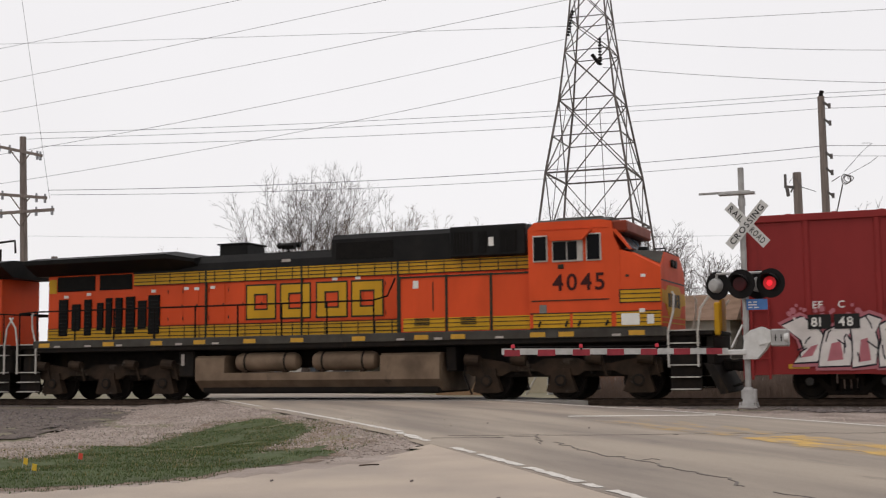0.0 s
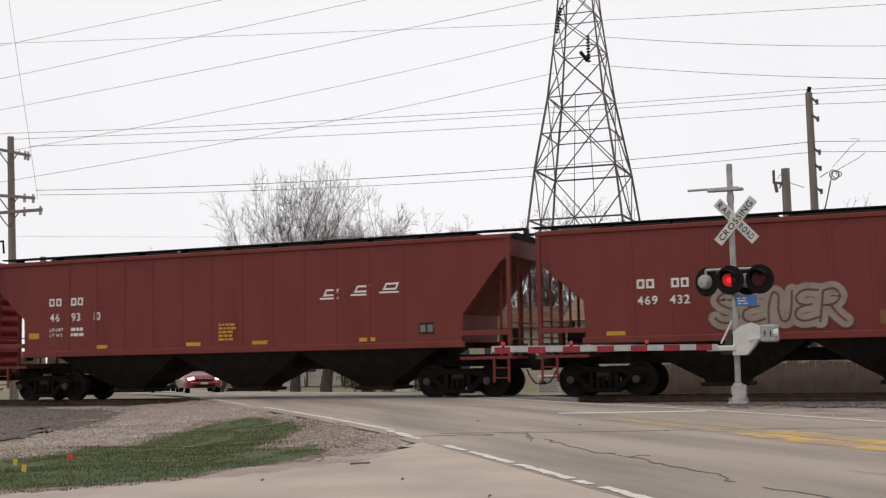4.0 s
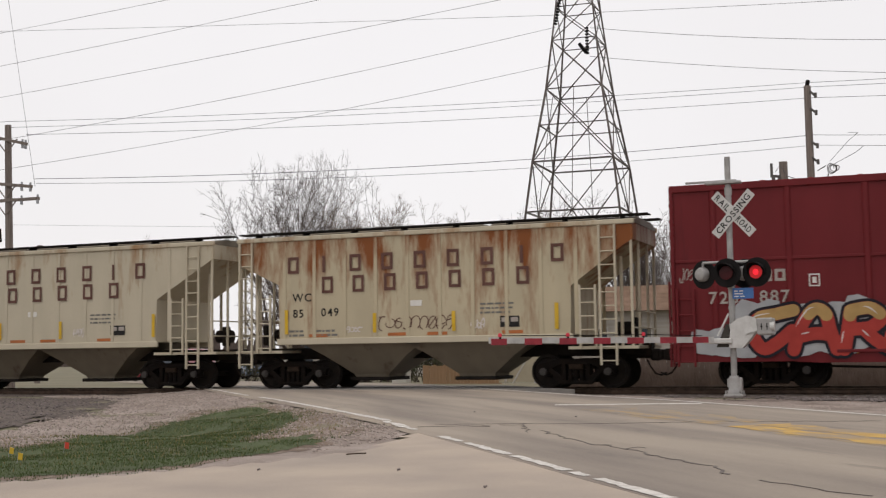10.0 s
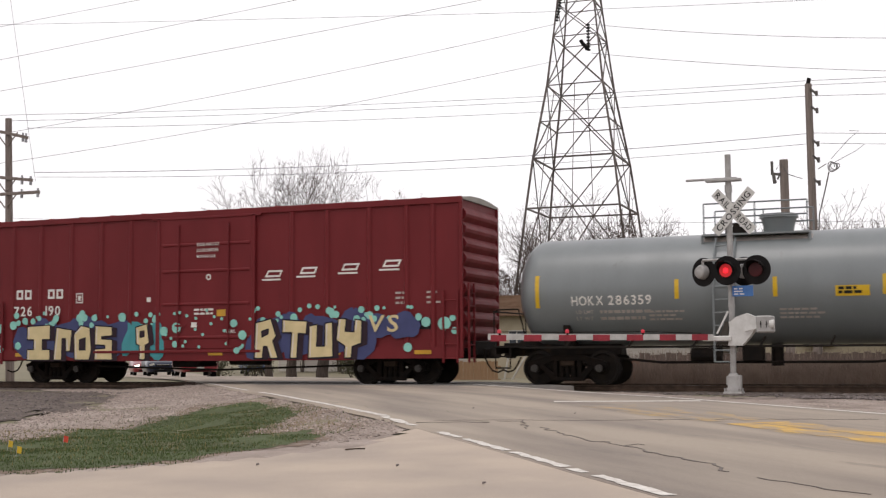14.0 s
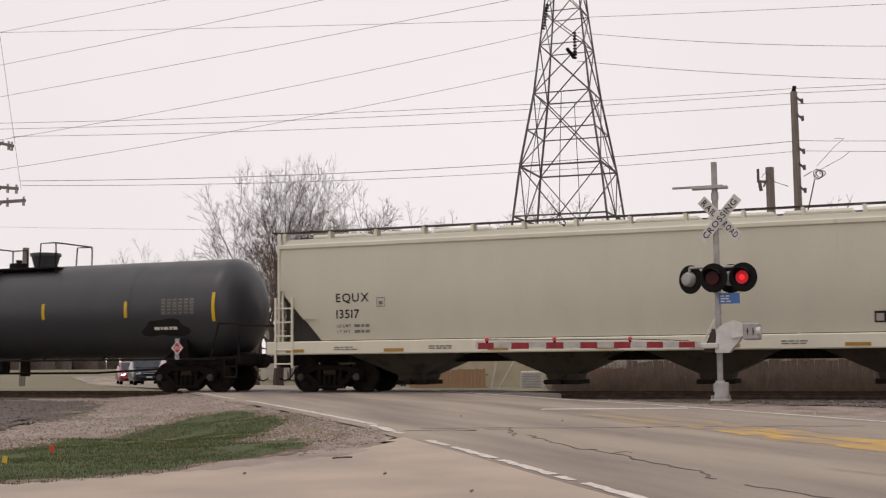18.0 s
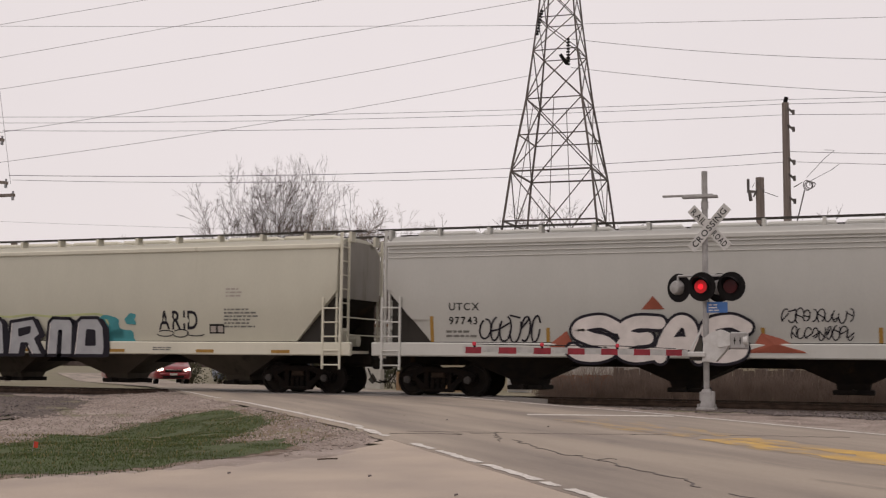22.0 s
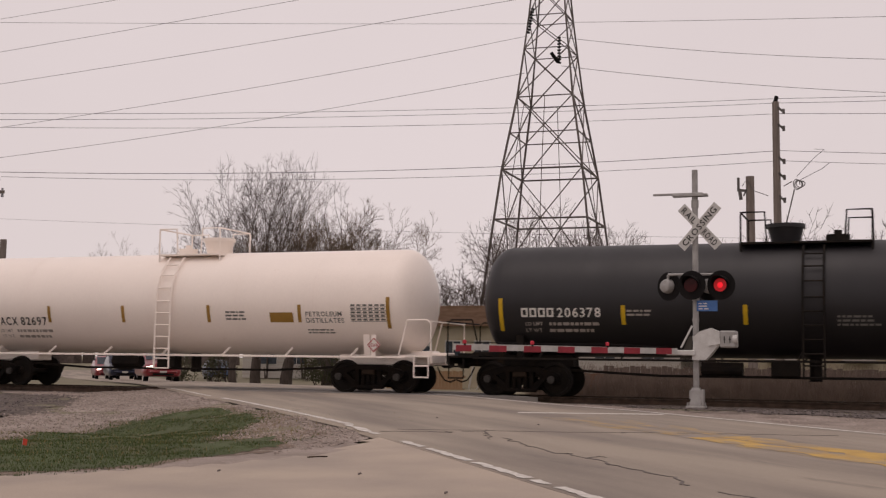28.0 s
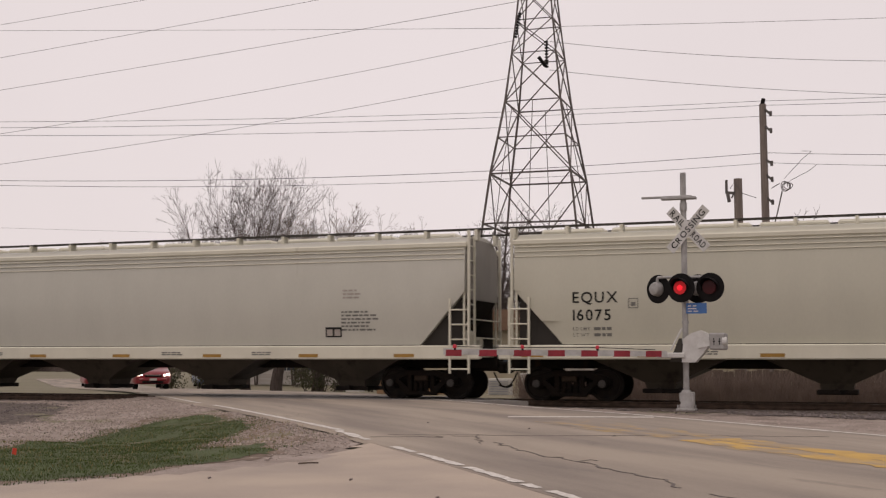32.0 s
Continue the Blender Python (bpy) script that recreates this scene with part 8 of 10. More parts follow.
# ---- tank cars ----
def tank_car(label, s0, L, R, zc, coat, sill_coat, dome_x, dome_w, ladder_x, bars, bar_mat, rail="box", side_rail=False, ends="rail", hatch=0.5, low=0.0, ends_in=(0.1, 0.1)):
    """A tank on two trucks with its platform, ladder and marker bars."""
    car = car_thing("tank_car", label, s0)
    n = 40
    rings = []
    hd = 0.62
    prof = [(0.0, 0.02), (0.05, 0.35), (0.14, 0.58), (0.3, 0.80), (0.45, 0.92), (hd, 0.985), (0.8, 1.0)]
    xs = [(ends_in[0] + d, k) for d, k in prof] + [(L - ends_in[1] - d, k) for d, k in reversed(prof)]
    for x, k in xs:
        rings.append([(x, R * k * math.cos(i * math.tau / n), zc + R * k * math.sin(i * math.tau / n)) for i in range(n)])
    part("tank", Shape().loft(rings), coat, car, smooth=True)
    # weld seams
    m = int(L / 2.6)
    for k in range(1, m):
        x = 0.7 + k * (L - 1.4) / m
        part("weld_band", Shape().loft([[(x + d, (R + 0.009) * math.cos(i * math.tau / n), zc + (R + 0.004) * math.sin(i * math.tau / n)) for i in range(n)] for d in (-0.02, 0.02)], caps=False), coat, car, smooth=True)
    for e, sg in ((0.0, 1), (L, -1)):
        x = lambda d: e + sg * d
        part("end_sill", Shape().box(x(-0.45), x(2.9), -0.32, 0.32, 0.8, 1.15, 0.02).box(x(-0.4), x(-0.3), -1.4, 1.4, 0.85, 1.05, 0.02), sill_coat, car)
        part("end_platform", Shape().box(x(-0.4), x(0.55), -1.42, 1.42, 1.02, 1.07), sill_coat, car)
        part("saddle", Shape().prism([(-1.15, 1.05), (1.15, 1.05), (1.25, zc - R * 0.62), (0.7, zc - R * 0.9), (-0.7, zc - R * 0.9), (-1.25, zc - R * 0.62)], x(1.55), x(1.75)), sill_coat, car)
        rl = Shape()
        for y in (-1.4, 1.4):
            rl.path([(x(-0.35), y, 1.05), (x(-0.35), y, 1.95), (x(-0.25), y, 2.05), (x(0.35), y, 2.05)], 0.022, 6)
            rl.path([(x(0.35), y, 2.05), (x(0.6), y, 1.07)], 0.022, 6)
        rl.path([(x(-0.38), -1.4, 2.0), (x(-0.38), 1.4, 2.0)], 0.022, 6)
        part("end_rail", rl, sill_coat, car)
        part("step", ladder_steps(x(-0.3), x(0.12)), sill_coat, car)
    for y in (-1.45, 1.45):
        part("side_rail", Shape().box(0.4, L - 0.4, y - 0.03, y + 0.03, 0.98, 1.04, 0.01), TANK_WHITE if side_rail else sill_coat, car)
        for k in range(1, 8):
            xk = k * L / 8
            part("rail_bracket", Shape().bar((xk, y, 1.0), (xk + 0.12, y * 0.82, 1.25), 0.03, 0.05), TANK_WHITE if side_rail else sill_coat, car)
    part("brake_pipe", Shape().path([(2.8, -0.5, 0.72), (L * 0.3, -0.5, 0.6), (L * 0.7, -0.5, 0.6), (L - 2.8, -0.5, 0.72)], 0.035, 6), STEEL_DARK, car)
    part("brake_tank", Shape().rod((L * 0.36, -0.5, 0.8), (L * 0.42, -0.5, 0.8), 0.18, 12), STEEL_DARK, car)
    part("brake_valve", Shape().box(L * 0.46, L * 0.5, -0.7, -0.3, 0.62, 1.02, 0.03), STEEL_DARK, car)
    part("bottom_outlet", Shape().rod((L * 0.52, 0, zc - R + 0.1), (L * 0.52, 0, 0.5), 0.16, 10), STEEL_DARK, car)
    # manway, valves, platform
    top_coat = coat if coat in (TANK_WHITE, TANK_GREY) else sill_coat
    zt = zc + R
    valve = dome_x - 0.6 if hatch > 0 else dome_x + 0.75
    a, b = dome_x - dome_w / 2, dome_x + dome_w / 2
    part("platform", Shape().box(a, b, -0.95, 0.95, zt - 0.12, zt - 0.07).bar((a, -0.9, zt - 0.1), (a, -0.9, zt - 0.4), 0.05, 0.05).bar((b, -0.9, zt - 0.1), (b, -0.9, zt - 0.4), 0.05, 0.05), top_coat, car)
    part("manway", Shape().rod((dome_x + hatch, 0, zt - 0.1), (dome_x + hatch, 0, zt + 0.36), 0.34, 20, 0.46).rod((dome_x + hatch, 0, zt + 0.36), (dome_x + hatch, 0, zt + 0.46), 0.5, 20), coat, car, smooth=True)
    part("valve", Shape().rod((valve, 0, zt - 0.1), (valve, 0, zt + 0.16), 0.3, 14).rod((valve, 0, zt + 0.1), (valve, 0, zt + 0.28), 0.1, 8), sill_coat, car, smooth=True)
    if rail == "box":
        for y in (-0.92, 0.92):
            rl = Shape()
            for x in (a + 0.05, dome_x, b - 0.05):
                rl.rod((x, y, zt - 0.1), (x, y, zt + 0.72), 0.022, 6)
            for z in (zt + 0.36, zt + 0.72):
                rl.rod((a + 0.05, y, z), (b - 0.05, y, z), 0.022, 6)
            part("railing", rl, top_coat, car)
    elif rail == "ends":
        for q, sg in ((a, 1), (b, -1)):
            rl = Shape()
            for y in (-0.92, 0.92):
                rl.path([(q, y, zt - 0.1), (q, y, zt + 0.66), (q + sg * 0.05, y, zt + 0.7), (q + sg * 0.6, y, zt + 0.7), (q + sg * 0.65, y, zt - 0.1)], 0.025, 6)
            rl.rod((q, -0.92, zt + 0.7), (q, 0.92, zt + 0.7), 0.025, 6)
            part("railing", rl, top_coat, car)
    # curved side ladder over the tank's flank
    s = Shape()
    w = 0.5
    arc = [(-(R + 0.1) * math.cos(t), zc + (R + 0.1) * math.sin(t)) for t in (0.0, 0.25, 0.5, 0.75, 0.98)]
    arc = [(-R - 0.1, 0.62), (-R - 0.1, 1.2)] + arc
    for x in (ladder_x, ladder_x + w):
        s.path([(x, y, z) for y, z in arc], 0.028, 6)
    for (y, z), (y2, z2) in zip(arc, arc[1:]):
        k = max(1, round(math.hypot(y2 - y, z2 - z) / 0.36))
        for i in range(k):
            yy, zz = y + (y2 - y) * i / k, z + (z2 - z) * i / k
            s.rod((ladder_x, yy, zz), (ladder_x + w, yy, zz), 0.02, 6)
    part("side_ladder", s, top_coat, car)
    face = barrel(R + 0.002, zc)
    for x, tall in bars:
        mark(car, x, x + 0.11, zc - low - (0.45 if tall else 0.28), zc - low + (0.42 if tall else 0.22), bar_mat, face, "reflector", label="vertical reflective strip")
    truck(car, 1.62, s0)
    truck(car, L - 1.62, s0)
    for a, b in ((0.0, 2.6), (L - 2.6, L)):
        part("stub_sill", Shape().box(a, b, -0.33, 0.33, 0.78, 1.2, 0.04), sill_coat, car)
    couplers(car, -0.25, L + 0.25)
    return car, face


def ladder_steps(x0, x1):
    s = Shape()
    x0, x1 = min(x0, x1), max(x0, x1)
    for x in (x0, x1):
        s.rod((x, -1.45, 0.45), (x, -1.45, 1.05), 0.02, 6)
    for z in (0.47, 0.78):
        s.rod((x0, -1.45, z), (x1, -1.45, z), 0.022, 6)
    return s


def placard(car, x, z, material, text, ink, y=-1.52):
    s = Shape().prism([(x - 0.21, z), (x, z - 0.21), (x + 0.21, z), (x, z + 0.21)], y, y + 0.015, "y")
    p = part("placard", s, material, car, "diamond hazard placard")
    rim = Shape()
    c = [(x - 0.185, z), (x, z - 0.185), (x + 0.185, z), (x, z + 0.185)]
    for a, b in zip(c, c[1:] + c[:1]):
        band(rim, [a, b], 0.028, flat(y), 0.003)
    part("placard_rim", rim, ink, p)
    part("placard_holder", Shape().box(x - 0.09, x + 0.05, y + 0.02, y + 0.05, z - 0.35, z + 0.28), GREY_STEEL if ink is WHITE_MARK else TANK_WHITE, car)
    lettering(p, text, x - 0.12, z - 0.045, 0.09, ink, flat(y), "placard_text", wide=0.24)


def data_table(car, x, z, w, h, material, face):
    s = Shape()
    for i in range(5):
        plate_mark(s, x, x + w, z + h * i / 5, z + h * i / 5 + 0.012, face)
        for j in range(6):
            plate_mark(s, x + w * j / 6 + 0.02, x + w * (j + 1) / 6 - 0.04, z + h * i / 5 + 0.03, z + h * (i + 1) / 5 - 0.02, face)
    part("data_table", s, material, car, "stencilled table of test dates")


def tank_marks(car, face, x, z, h, n, number, mat, L):
    if isinstance(n, str):
        lettering(car, n, x, z, h, mat, face, wide=h * 3.6)
        n = 4
    else:
        block_marks(car, [(x + h * 0.98 * i, z) for i in range(n)], h * 0.78, h, mat, face)
    lettering(car, number, x + h * 0.98 * n + h * 0.2, z, h, mat, face)
    for i, t in enumerate(("LD LMT", "LT WT")):
        lettering(car, t, x + 0.1, z - 0.22 - 0.17 * i, 0.09, PALE_MARK, face)
        small_print(car, x + 0.75, z - 0.22 - 0.17 * i, 1.3, 1, PALE_MARK, face, 0.08, 0.1, i + n)


T1, face = tank_car("mid-grey tank car with white numbers", -30.75, 13.4, 1.47, 2.52, TANK_GREY, STEEL_DARK, 6.6, 2.7, 5.6, ((0.85, 1), (4.6, 0), (7.06, 0), (9.65, 0), (12.32, 1)), BRIGHT_YELLOW, "box")
tank_marks(T1, face, 1.85, 2.12, 0.24, "HOKX", "286359", WHITE_MARK, 13.4)
small_print(T1, 3.9, 1.9, 0.9, 3, PALE_MARK, face, 0.05, 0.1, 3)
mark(T1, 8.55, 9.35, 2.22, 2.48, BRIGHT_YELLOW, face, "warning_panel", label="yellow warning panel")
small_print(T1, 8.62, 2.38, 0.6, 2, BLACK_MARK, lambda z: barrel(1.472, 2.52)(z) - 0.006, 0.07, 0.1, 3)
data_table(T1, 10.9, 2.2, 1.1, 0.5, PALE_MARK, face)
small_print(T1, 7.2, 1.9, 1.1, 3, PALE_MARK, face, 0.05, 0.1, 6)
mark(T1, 10.6, 11.05, 1.55, 1.8, BLACK_MARK, face, "data_panel", label="black data panel with white boxes")
placard(T1, 11.5, 1.35, WHITE_MARK, "1824", BLACK_MARK)
part("pale_staining", plate_mark(Shape(), 5.2, 8.0, 3.72, 3.86, face, 0.006), PALE_MARK, T1, "pale splash under the platform")

T2, face = tank_car("long dark grey tank car with ochre numbers", -16.75, 17.9, 1.52, 2.57, TANK_DARK, STEEL_DARK, 9.55, 3.3, 8.55, ((1.15, 1), (4.55, 0), (7.24, 0), (11.17, 0), (14.27, 0), (17.38, 1)), BRIGHT_YELLOW, "ends", ends_in=(0.1, -0.2))
tank_marks(T2, face, 2.3, 2.12, 0.24, "UTLX", "299379", OCHRE_MARK, 17.9)
data_table(T2, 15.6, 2.35, 1.2, 0.5, GREY_MARK, face)
s = Shape()
patch(s, blob(15.7, 1.95, 1.4, 0.55, random.Random(3)), face, 0.006)
part("black_stencil_patch", s, BLACK_MARK, T2, "black patch with small white words")
small_print(T2, 15.3, 1.9, 0.9, 1, WHITE_MARK, lambda z: barrel(1.522, 2.57)(z) - 0.006, 0.09, 0.1, 2)
placard(T2, 16.2, 1.35, RED_MARK, "1265", WHITE_MARK)

T3, face = tank_car("long black tank car with yellow strips and a railed walkway", 68.05, 20.8, 1.46, 2.55, TANK_BLACK, LOCO_BLACK, 8.5, 6.9, 5.05, ((1.1, 1), (4.2, 0), (6.57, 0), (9.16, 0), (11.7, 0), (13.64, 0), (16.14, 0), (19.83, 1)), BRIGHT_YELLOW, "box", hatch=1.85, low=0.34, ends_in=(0.2, 0.3))
tank_marks(T3, face, 2.0, 1.98, 0.24, 4, "201241", WHITE_MARK, 20.8)
mark(T3, 12.6, 13.42, 1.62, 1.9, OCHRE_MARK, face, "warning_panel", label="dull yellow warning panel")
small_print(T3, 15.4, 1.9, 0.7, 3, PALE_MARK, face, 0.05, 0.1, 3)
lettering(T3, "FRA AIP", 17.5, 2.0, 0.12, WHITE_MARK, face)
lettering(T3, "PETROLEUM DISTILLATES", 17.6, 1.72, 0.1, WHITE_MARK, face)
data_table(T3, 18.1, 1.88, 1.1, 0.42, PALE_MARK, face)
placard(T3, 19.45, 1.35, RED_MARK, "1268", WHITE_MARK)
small_print(T3, 6.0, 1.85, 0.8, 2, PALE_MARK, face, 0.05, 0.1, 4)

T4, face = tank_car("cream-white tank car with ochre strips and white rails", 89.85, 16.45, 1.54, 2.6, TANK_WHITE, TANK_WHITE, 8.75, 2.1, 8.1, ((1.0, 1), (4.1, 0), (6.8, 0), (9.77, 0), (12.75, 0), (15.5, 1)), OCHRE_MARK, "ends", side_rail=True, low=0.34)
tank_marks(T4, face, 2.05, 1.9, 0.24, "RACX", "82697", BLACK_MARK, 16.45)
mark(T4, 11.85, 12.6, 1.98, 2.26, OCHRE_MARK, face, "warning_panel", label="ochre warning panel")
lettering(T4, "PETROLEUM", 13.0, 2.15, 0.13, GREY_MARK, face)
lettering(T4, "DISTILLATES", 13.0, 1.97, 0.13, GREY_MARK, face)
small_print(T4, 10.4, 2.25, 0.8, 3, GREY_MARK, face, 0.05, 0.1, 3)
small_print(T4, 13.0, 1.75, 0.9, 2, GREY_MARK, face, 0.04, 0.08, 4)
data_table(T4, 14.4, 2.0, 1.1, 0.5, GREY_MARK, face)
placard(T4, 15.15, 1.35, WHITE_MARK, "1268", RED_MARK)

T5, face = tank_car("charcoal tank car with yellow strips", 107.5, 17.7, 1.52, 2.6, TANK_CHARCOAL, STEEL_DARK, 9.05, 3.2, 9.0, ((1.13, 1), (4.45, 0), (7.55, 0), (11.28, 0), (13.75, 0), (16.67, 1)), BRIGHT_YELLOW, "ends", hatch=-0.55, low=0.4, ends_in=(0.4, 0.0))
tank_marks(T5, face, 1.75, 2.12, 0.24, 4, "206378", WHITE_MARK, 17.65)
mark(T5, 12.6, 13.5, 1.62, 1.9, OCHRE_MARK, face, "warning_panel", label="dull yellow warning panel")
lettering(T5, "PROPYLENE", 16.05, 2.92, 0.12, WHITE_MARK, face)
lettering(T5, "GLYCOL", 16.2, 2.72, 0.12, WHITE_MARK, face)
data_table(T5, 15.5, 2.15, 1.1, 0.5, GREY_MARK, face)
small_print(T5, 4.6, 2.25, 0.8, 2, PALE_MARK, face, 0.05, 0.1, 3)
small_print(T5, 9.8, 2.1, 0.9, 3, GREY_MARK, face, 0.05, 0.1, 4)
lettering(T5, "FRA AIP", 14.8, 2.48, 0.12, WHITE_MARK, face)
lettering(T5, "SR 8754", 14.8, 2.22, 0.12, WHITE_MARK, face)
# ---- the crossing signal ----
FLASHERS = []
SIGN_WHITE = surface("reflective_white_sign", rgb("c4c3c0"), rgb("b2b0ac"), scale=5, rough=0.5, bump=0.03)
SIGN_BLUE = surface("blue_sign_sheet", rgb("3f6ca8"), rgb("38629b"), scale=5, rough=0.5, bump=0.03)
MAST_PAINT = surface("dull_aluminium_mast", rgb("a2a09e"), rgb("8d8b88"), scale=5, rough=0.55, metal=0.3, bump=0.05, spots=rgb("6f6c68"), spot_amount=0.2)
HOOD_BLACK = surface("matt_black_signal_paint", rgb("1b1a1a"), rgb("252323"), rough=0.7, bump=0.05)
LENS_RED = surface("dark_red_lens", rgb("380c10"), rgb("430e13"), rough=0.35, bump=0)
LENS_LIT = glow("lit_red_lens", (1.0, 0.012, 0.025, 1), 1.0)
LENS_GLOW = glow("dimly_lit_red_lens", (0.6, 0.006, 0.012, 1), 0.16)
ARM_LENS = glow("dim_red_arm_lens", (0.5, 0.02, 0.04, 1), 0.06)
ARM_RED = surface("red_gate_stripe", rgb("8f2330"), rgb("7b1d29"), scale=6, rough=0.5, bump=0.03)
ARM_WHITE = surface("dirty_white_gate_stripe", rgb("b3b1ae"), rgb("9c9a96"), scale=6, rough=0.5, bump=0.03)

sig = thing("crossing_signal", "railroad crossing signal with crossbuck, red flashing lamps and lowered gate", "crossing signal", pose(-4.08, 27.8, -0.06))
part("mast", Shape().rod((0, 0, 0.1), (0, 0, 5.42), 0.068, 16), MAST_PAINT, sig, smooth=True)
for z0, z1, q in ((4.55, 4.72, 0.085), (2.42, 2.5, 0.085), (1.95, 2.02, 0.08)):
    part("mast_collar", Shape().rod((0, 0, z0), (0, 0, z1), q, 14), MAST_PAINT, sig)
base = part("mast_base", Shape().box(-0.21, 0.21, -0.21, 0.21, 0.0, 0.05, 0.01).loft([[(a * w, b * w, z) for a, b in ((-1, -1), (1, -1), (1, 1), (-1, 1))] for z, w in ((0.05, 0.13), (0.22, 0.11), (0.4, 0.105), (0.46, 0.085))]), MAST_PAINT, sig)
part("junction_door", Shape().box(0.1, 0.18, -0.12, 0.1, 0.1, 0.42, 0.02).box(-0.15, -0.1, -0.1, 0.08, 0.2, 0.4, 0.015), MAST_PAINT, base)
for x in (-0.17, 0.17):
    for y in (-0.17, 0.17):
        part("anchor_bolt", Shape().rod((x, y, 0.04), (x, y, 0.13), 0.022, 6), MAST_PAINT, base)
# old bracket arm at the top
part("top_bracket", Shape().box(-0.95, 0.2, -0.09, -0.03, 4.84, 4.89, 0.01).box(-0.5, 0.3, -0.12, 0.06, 4.8, 4.86, 0.01), MAST_PAINT, sig)

# crossbuck: two boards that cross on the mast
turned = Matrix.Translation((0.12, -0.12, 4.1)) @ pose(0, 0, 0, 0, 0, -12)
for words, tilt, lift in ((("RAIL", "ROAD"), -47, 0.0), (("CROSSING",), 47, -0.02)):
    b = part("crossbuck_board", Shape().box(-0.64, 0.64, lift - 0.008, lift + 0.008, -0.115, 0.115, 0.005), SIGN_WHITE, sig, "white crossbuck board with black words")
    b.matrix_basis = turned @ pose(0, 0, 0, 0, -tilt, 0)
    for i, wd in enumerate(words):
        x = -0.55 if len(words) == 1 else (-0.57 if i == 0 else 0.14)
        lettering(b, wd, x, -0.07, 0.14, BLACK_MARK, flat(lift - 0.006), "sign_word", wide=1.1 if len(words) == 1 else 0.42)


def lamp(x, y, z, turn, first):
    """A flashing lamp: background disc, hood, lens and the turning light behind it."""
    lm = part("lamp_background", Shape().disc((0, 0), 0.33, -0.012, 0.012, 32), HOOD_BLACK, sig, "black lamp background disc")
    lm.matrix_basis = pose(x, y, z, 0, 0, turn)
    n, rings = 20, []
    for i in range(n + 1):
        a = -0.25 + (math.pi + 0.5) * i / n
        d = 0.3 * max(0.15, math.sin(max(0.0, min(math.pi, a))))
        c, q = math.cos(a), math.sin(a)
        rings.append([(0.215 * c, -0.01, 0.215 * q), (0.215 * c, -0.01 - d, 0.215 * q), (0.2 * c, -0.01 - d, 0.2 * q), (0.2 * c, -0.01, 0.2 * q)])
    s = Shape().loft(rings)
    part("lamp_hood", s, HOOD_BLACK, lm)
    part("lamp_case", Shape().loft([[(q * math.cos(i * math.tau / 20), yy, q * math.sin(i * math.tau / 20)) for i in range(20)] for yy, q in ((0.012, 0.17), (0.1, 0.165), (0.17, 0.13), (0.2, 0.05))]), MAST_PAINT, lm, smooth=True)
    part("lens", Shape().loft([[(q * math.cos(i * math.tau / 24), yy, q * math.sin(i * math.tau / 24)) for i in range(24)] for yy, q in ((-0.013, 0.15), (-0.03, 0.12), (-0.036, 0.05))]), LENS_RED, lm, "dark red lens", smooth=True)
    if first:
        # a turning beacon: lit on one side, dark on the other
        h = new("beacon", Shape().box(-0.002, 0.002, -0.002, 0.002, -0.002, 0.002).mesh("beacon_core", HOOD_BLACK))
        h.parent = lm
        h.matrix_basis = pose(0, -0.06, 0)
        part("beacon_light", Shape().loft([[(q * math.cos(i * math.tau / 20), yy, q * math.sin(i * math.tau / 20)) for i in range(20)] for yy, q in ((-0.008, 0.062), (-0.016, 0.045), (-0.02, 0.015))]), LENS_LIT, h, "lit red face", smooth=True)
        part("beacon_rim", Shape().disc((0, 0), 0.15, -0.006, -0.002, 24), LENS_GLOW, h, "dimly lit red rim")
        part("beacon_back", Shape().disc((0, 0), 0.155, 0.0, 0.012, 24), LENS_RED, h, "unlit dark red face")
        FLASHERS.append((h, first))
    return lm


part("lamp_crossarm", Shape().rod((-0.62, -0.02, 3.02), (0.62, -0.02, 3.02), 0.03, 8).rod((-0.62, 0.0, 3.02), (-0.62, 0.0, 2.85), 0.03, 8).rod((0.62, 0, 3.02), (0.62, 0, 2.85), 0.03, 8).rod((0, 0, 3.02), (0, -0.14, 2.8), 0.03, 8), MAST_PAINT, sig)
lamp(-0.05, -0.24, 2.76, -15, "left")
lamp(0.60, -0.22, 2.76, -15, "right")
lamp(-0.62, 0.1, 2.76, 150, None)
lamp(0.28, 0.2, 2.76, 165, None)
sg = part("blue_sign", Shape().box(0.04, 0.5, -0.11, -0.095, 2.18, 2.42, 0.004), SIGN_BLUE, sig, "small blue emergency notice")
small_print(sg, 0.08, 2.34, 0.22, 3, WHITE_MARK, flat(-0.112), 0.025, 0.06, 4)
# gate mechanism
part("mechanism_bracket", Shape().prism([(-0.34, 1.1), (-0.06, 1.1), (-0.06, 1.62), (-0.12, 1.62)], -0.2, 0.08, "y"), FRAME_GREY, sig, "dark grey bracket plate")
gm = part("gate_mechanism", Shape().prism([(-0.06, 1.08), (0.24, 1.08), (0.42, 1.28), (0.62, 1.56), (0.58, 1.70), (0.36, 1.80), (0.12, 1.72), (-0.02, 1.6)], -0.24, 0.14, "y"), SIGN_WHITE, sig, "dull white gate mechanism housing")
for y in (-0.3, 0.1):
    part("counterweight", Shape().box(0.56, 0.92, y, y + 0.1, 1.36, 1.74, 0.03), MAST_PAINT, sig, "slotted counterweight plate")
s = Shape()
for x in (0.66, 0.78):
    s.box(x, x + 0.018, -0.308, -0.298, 1.47, 1.62).box(x - 0.015, x + 0.033, -0.308, -0.298, 1.54, 1.555)
part("weight_slot", s, HOOD_BLACK, sig)
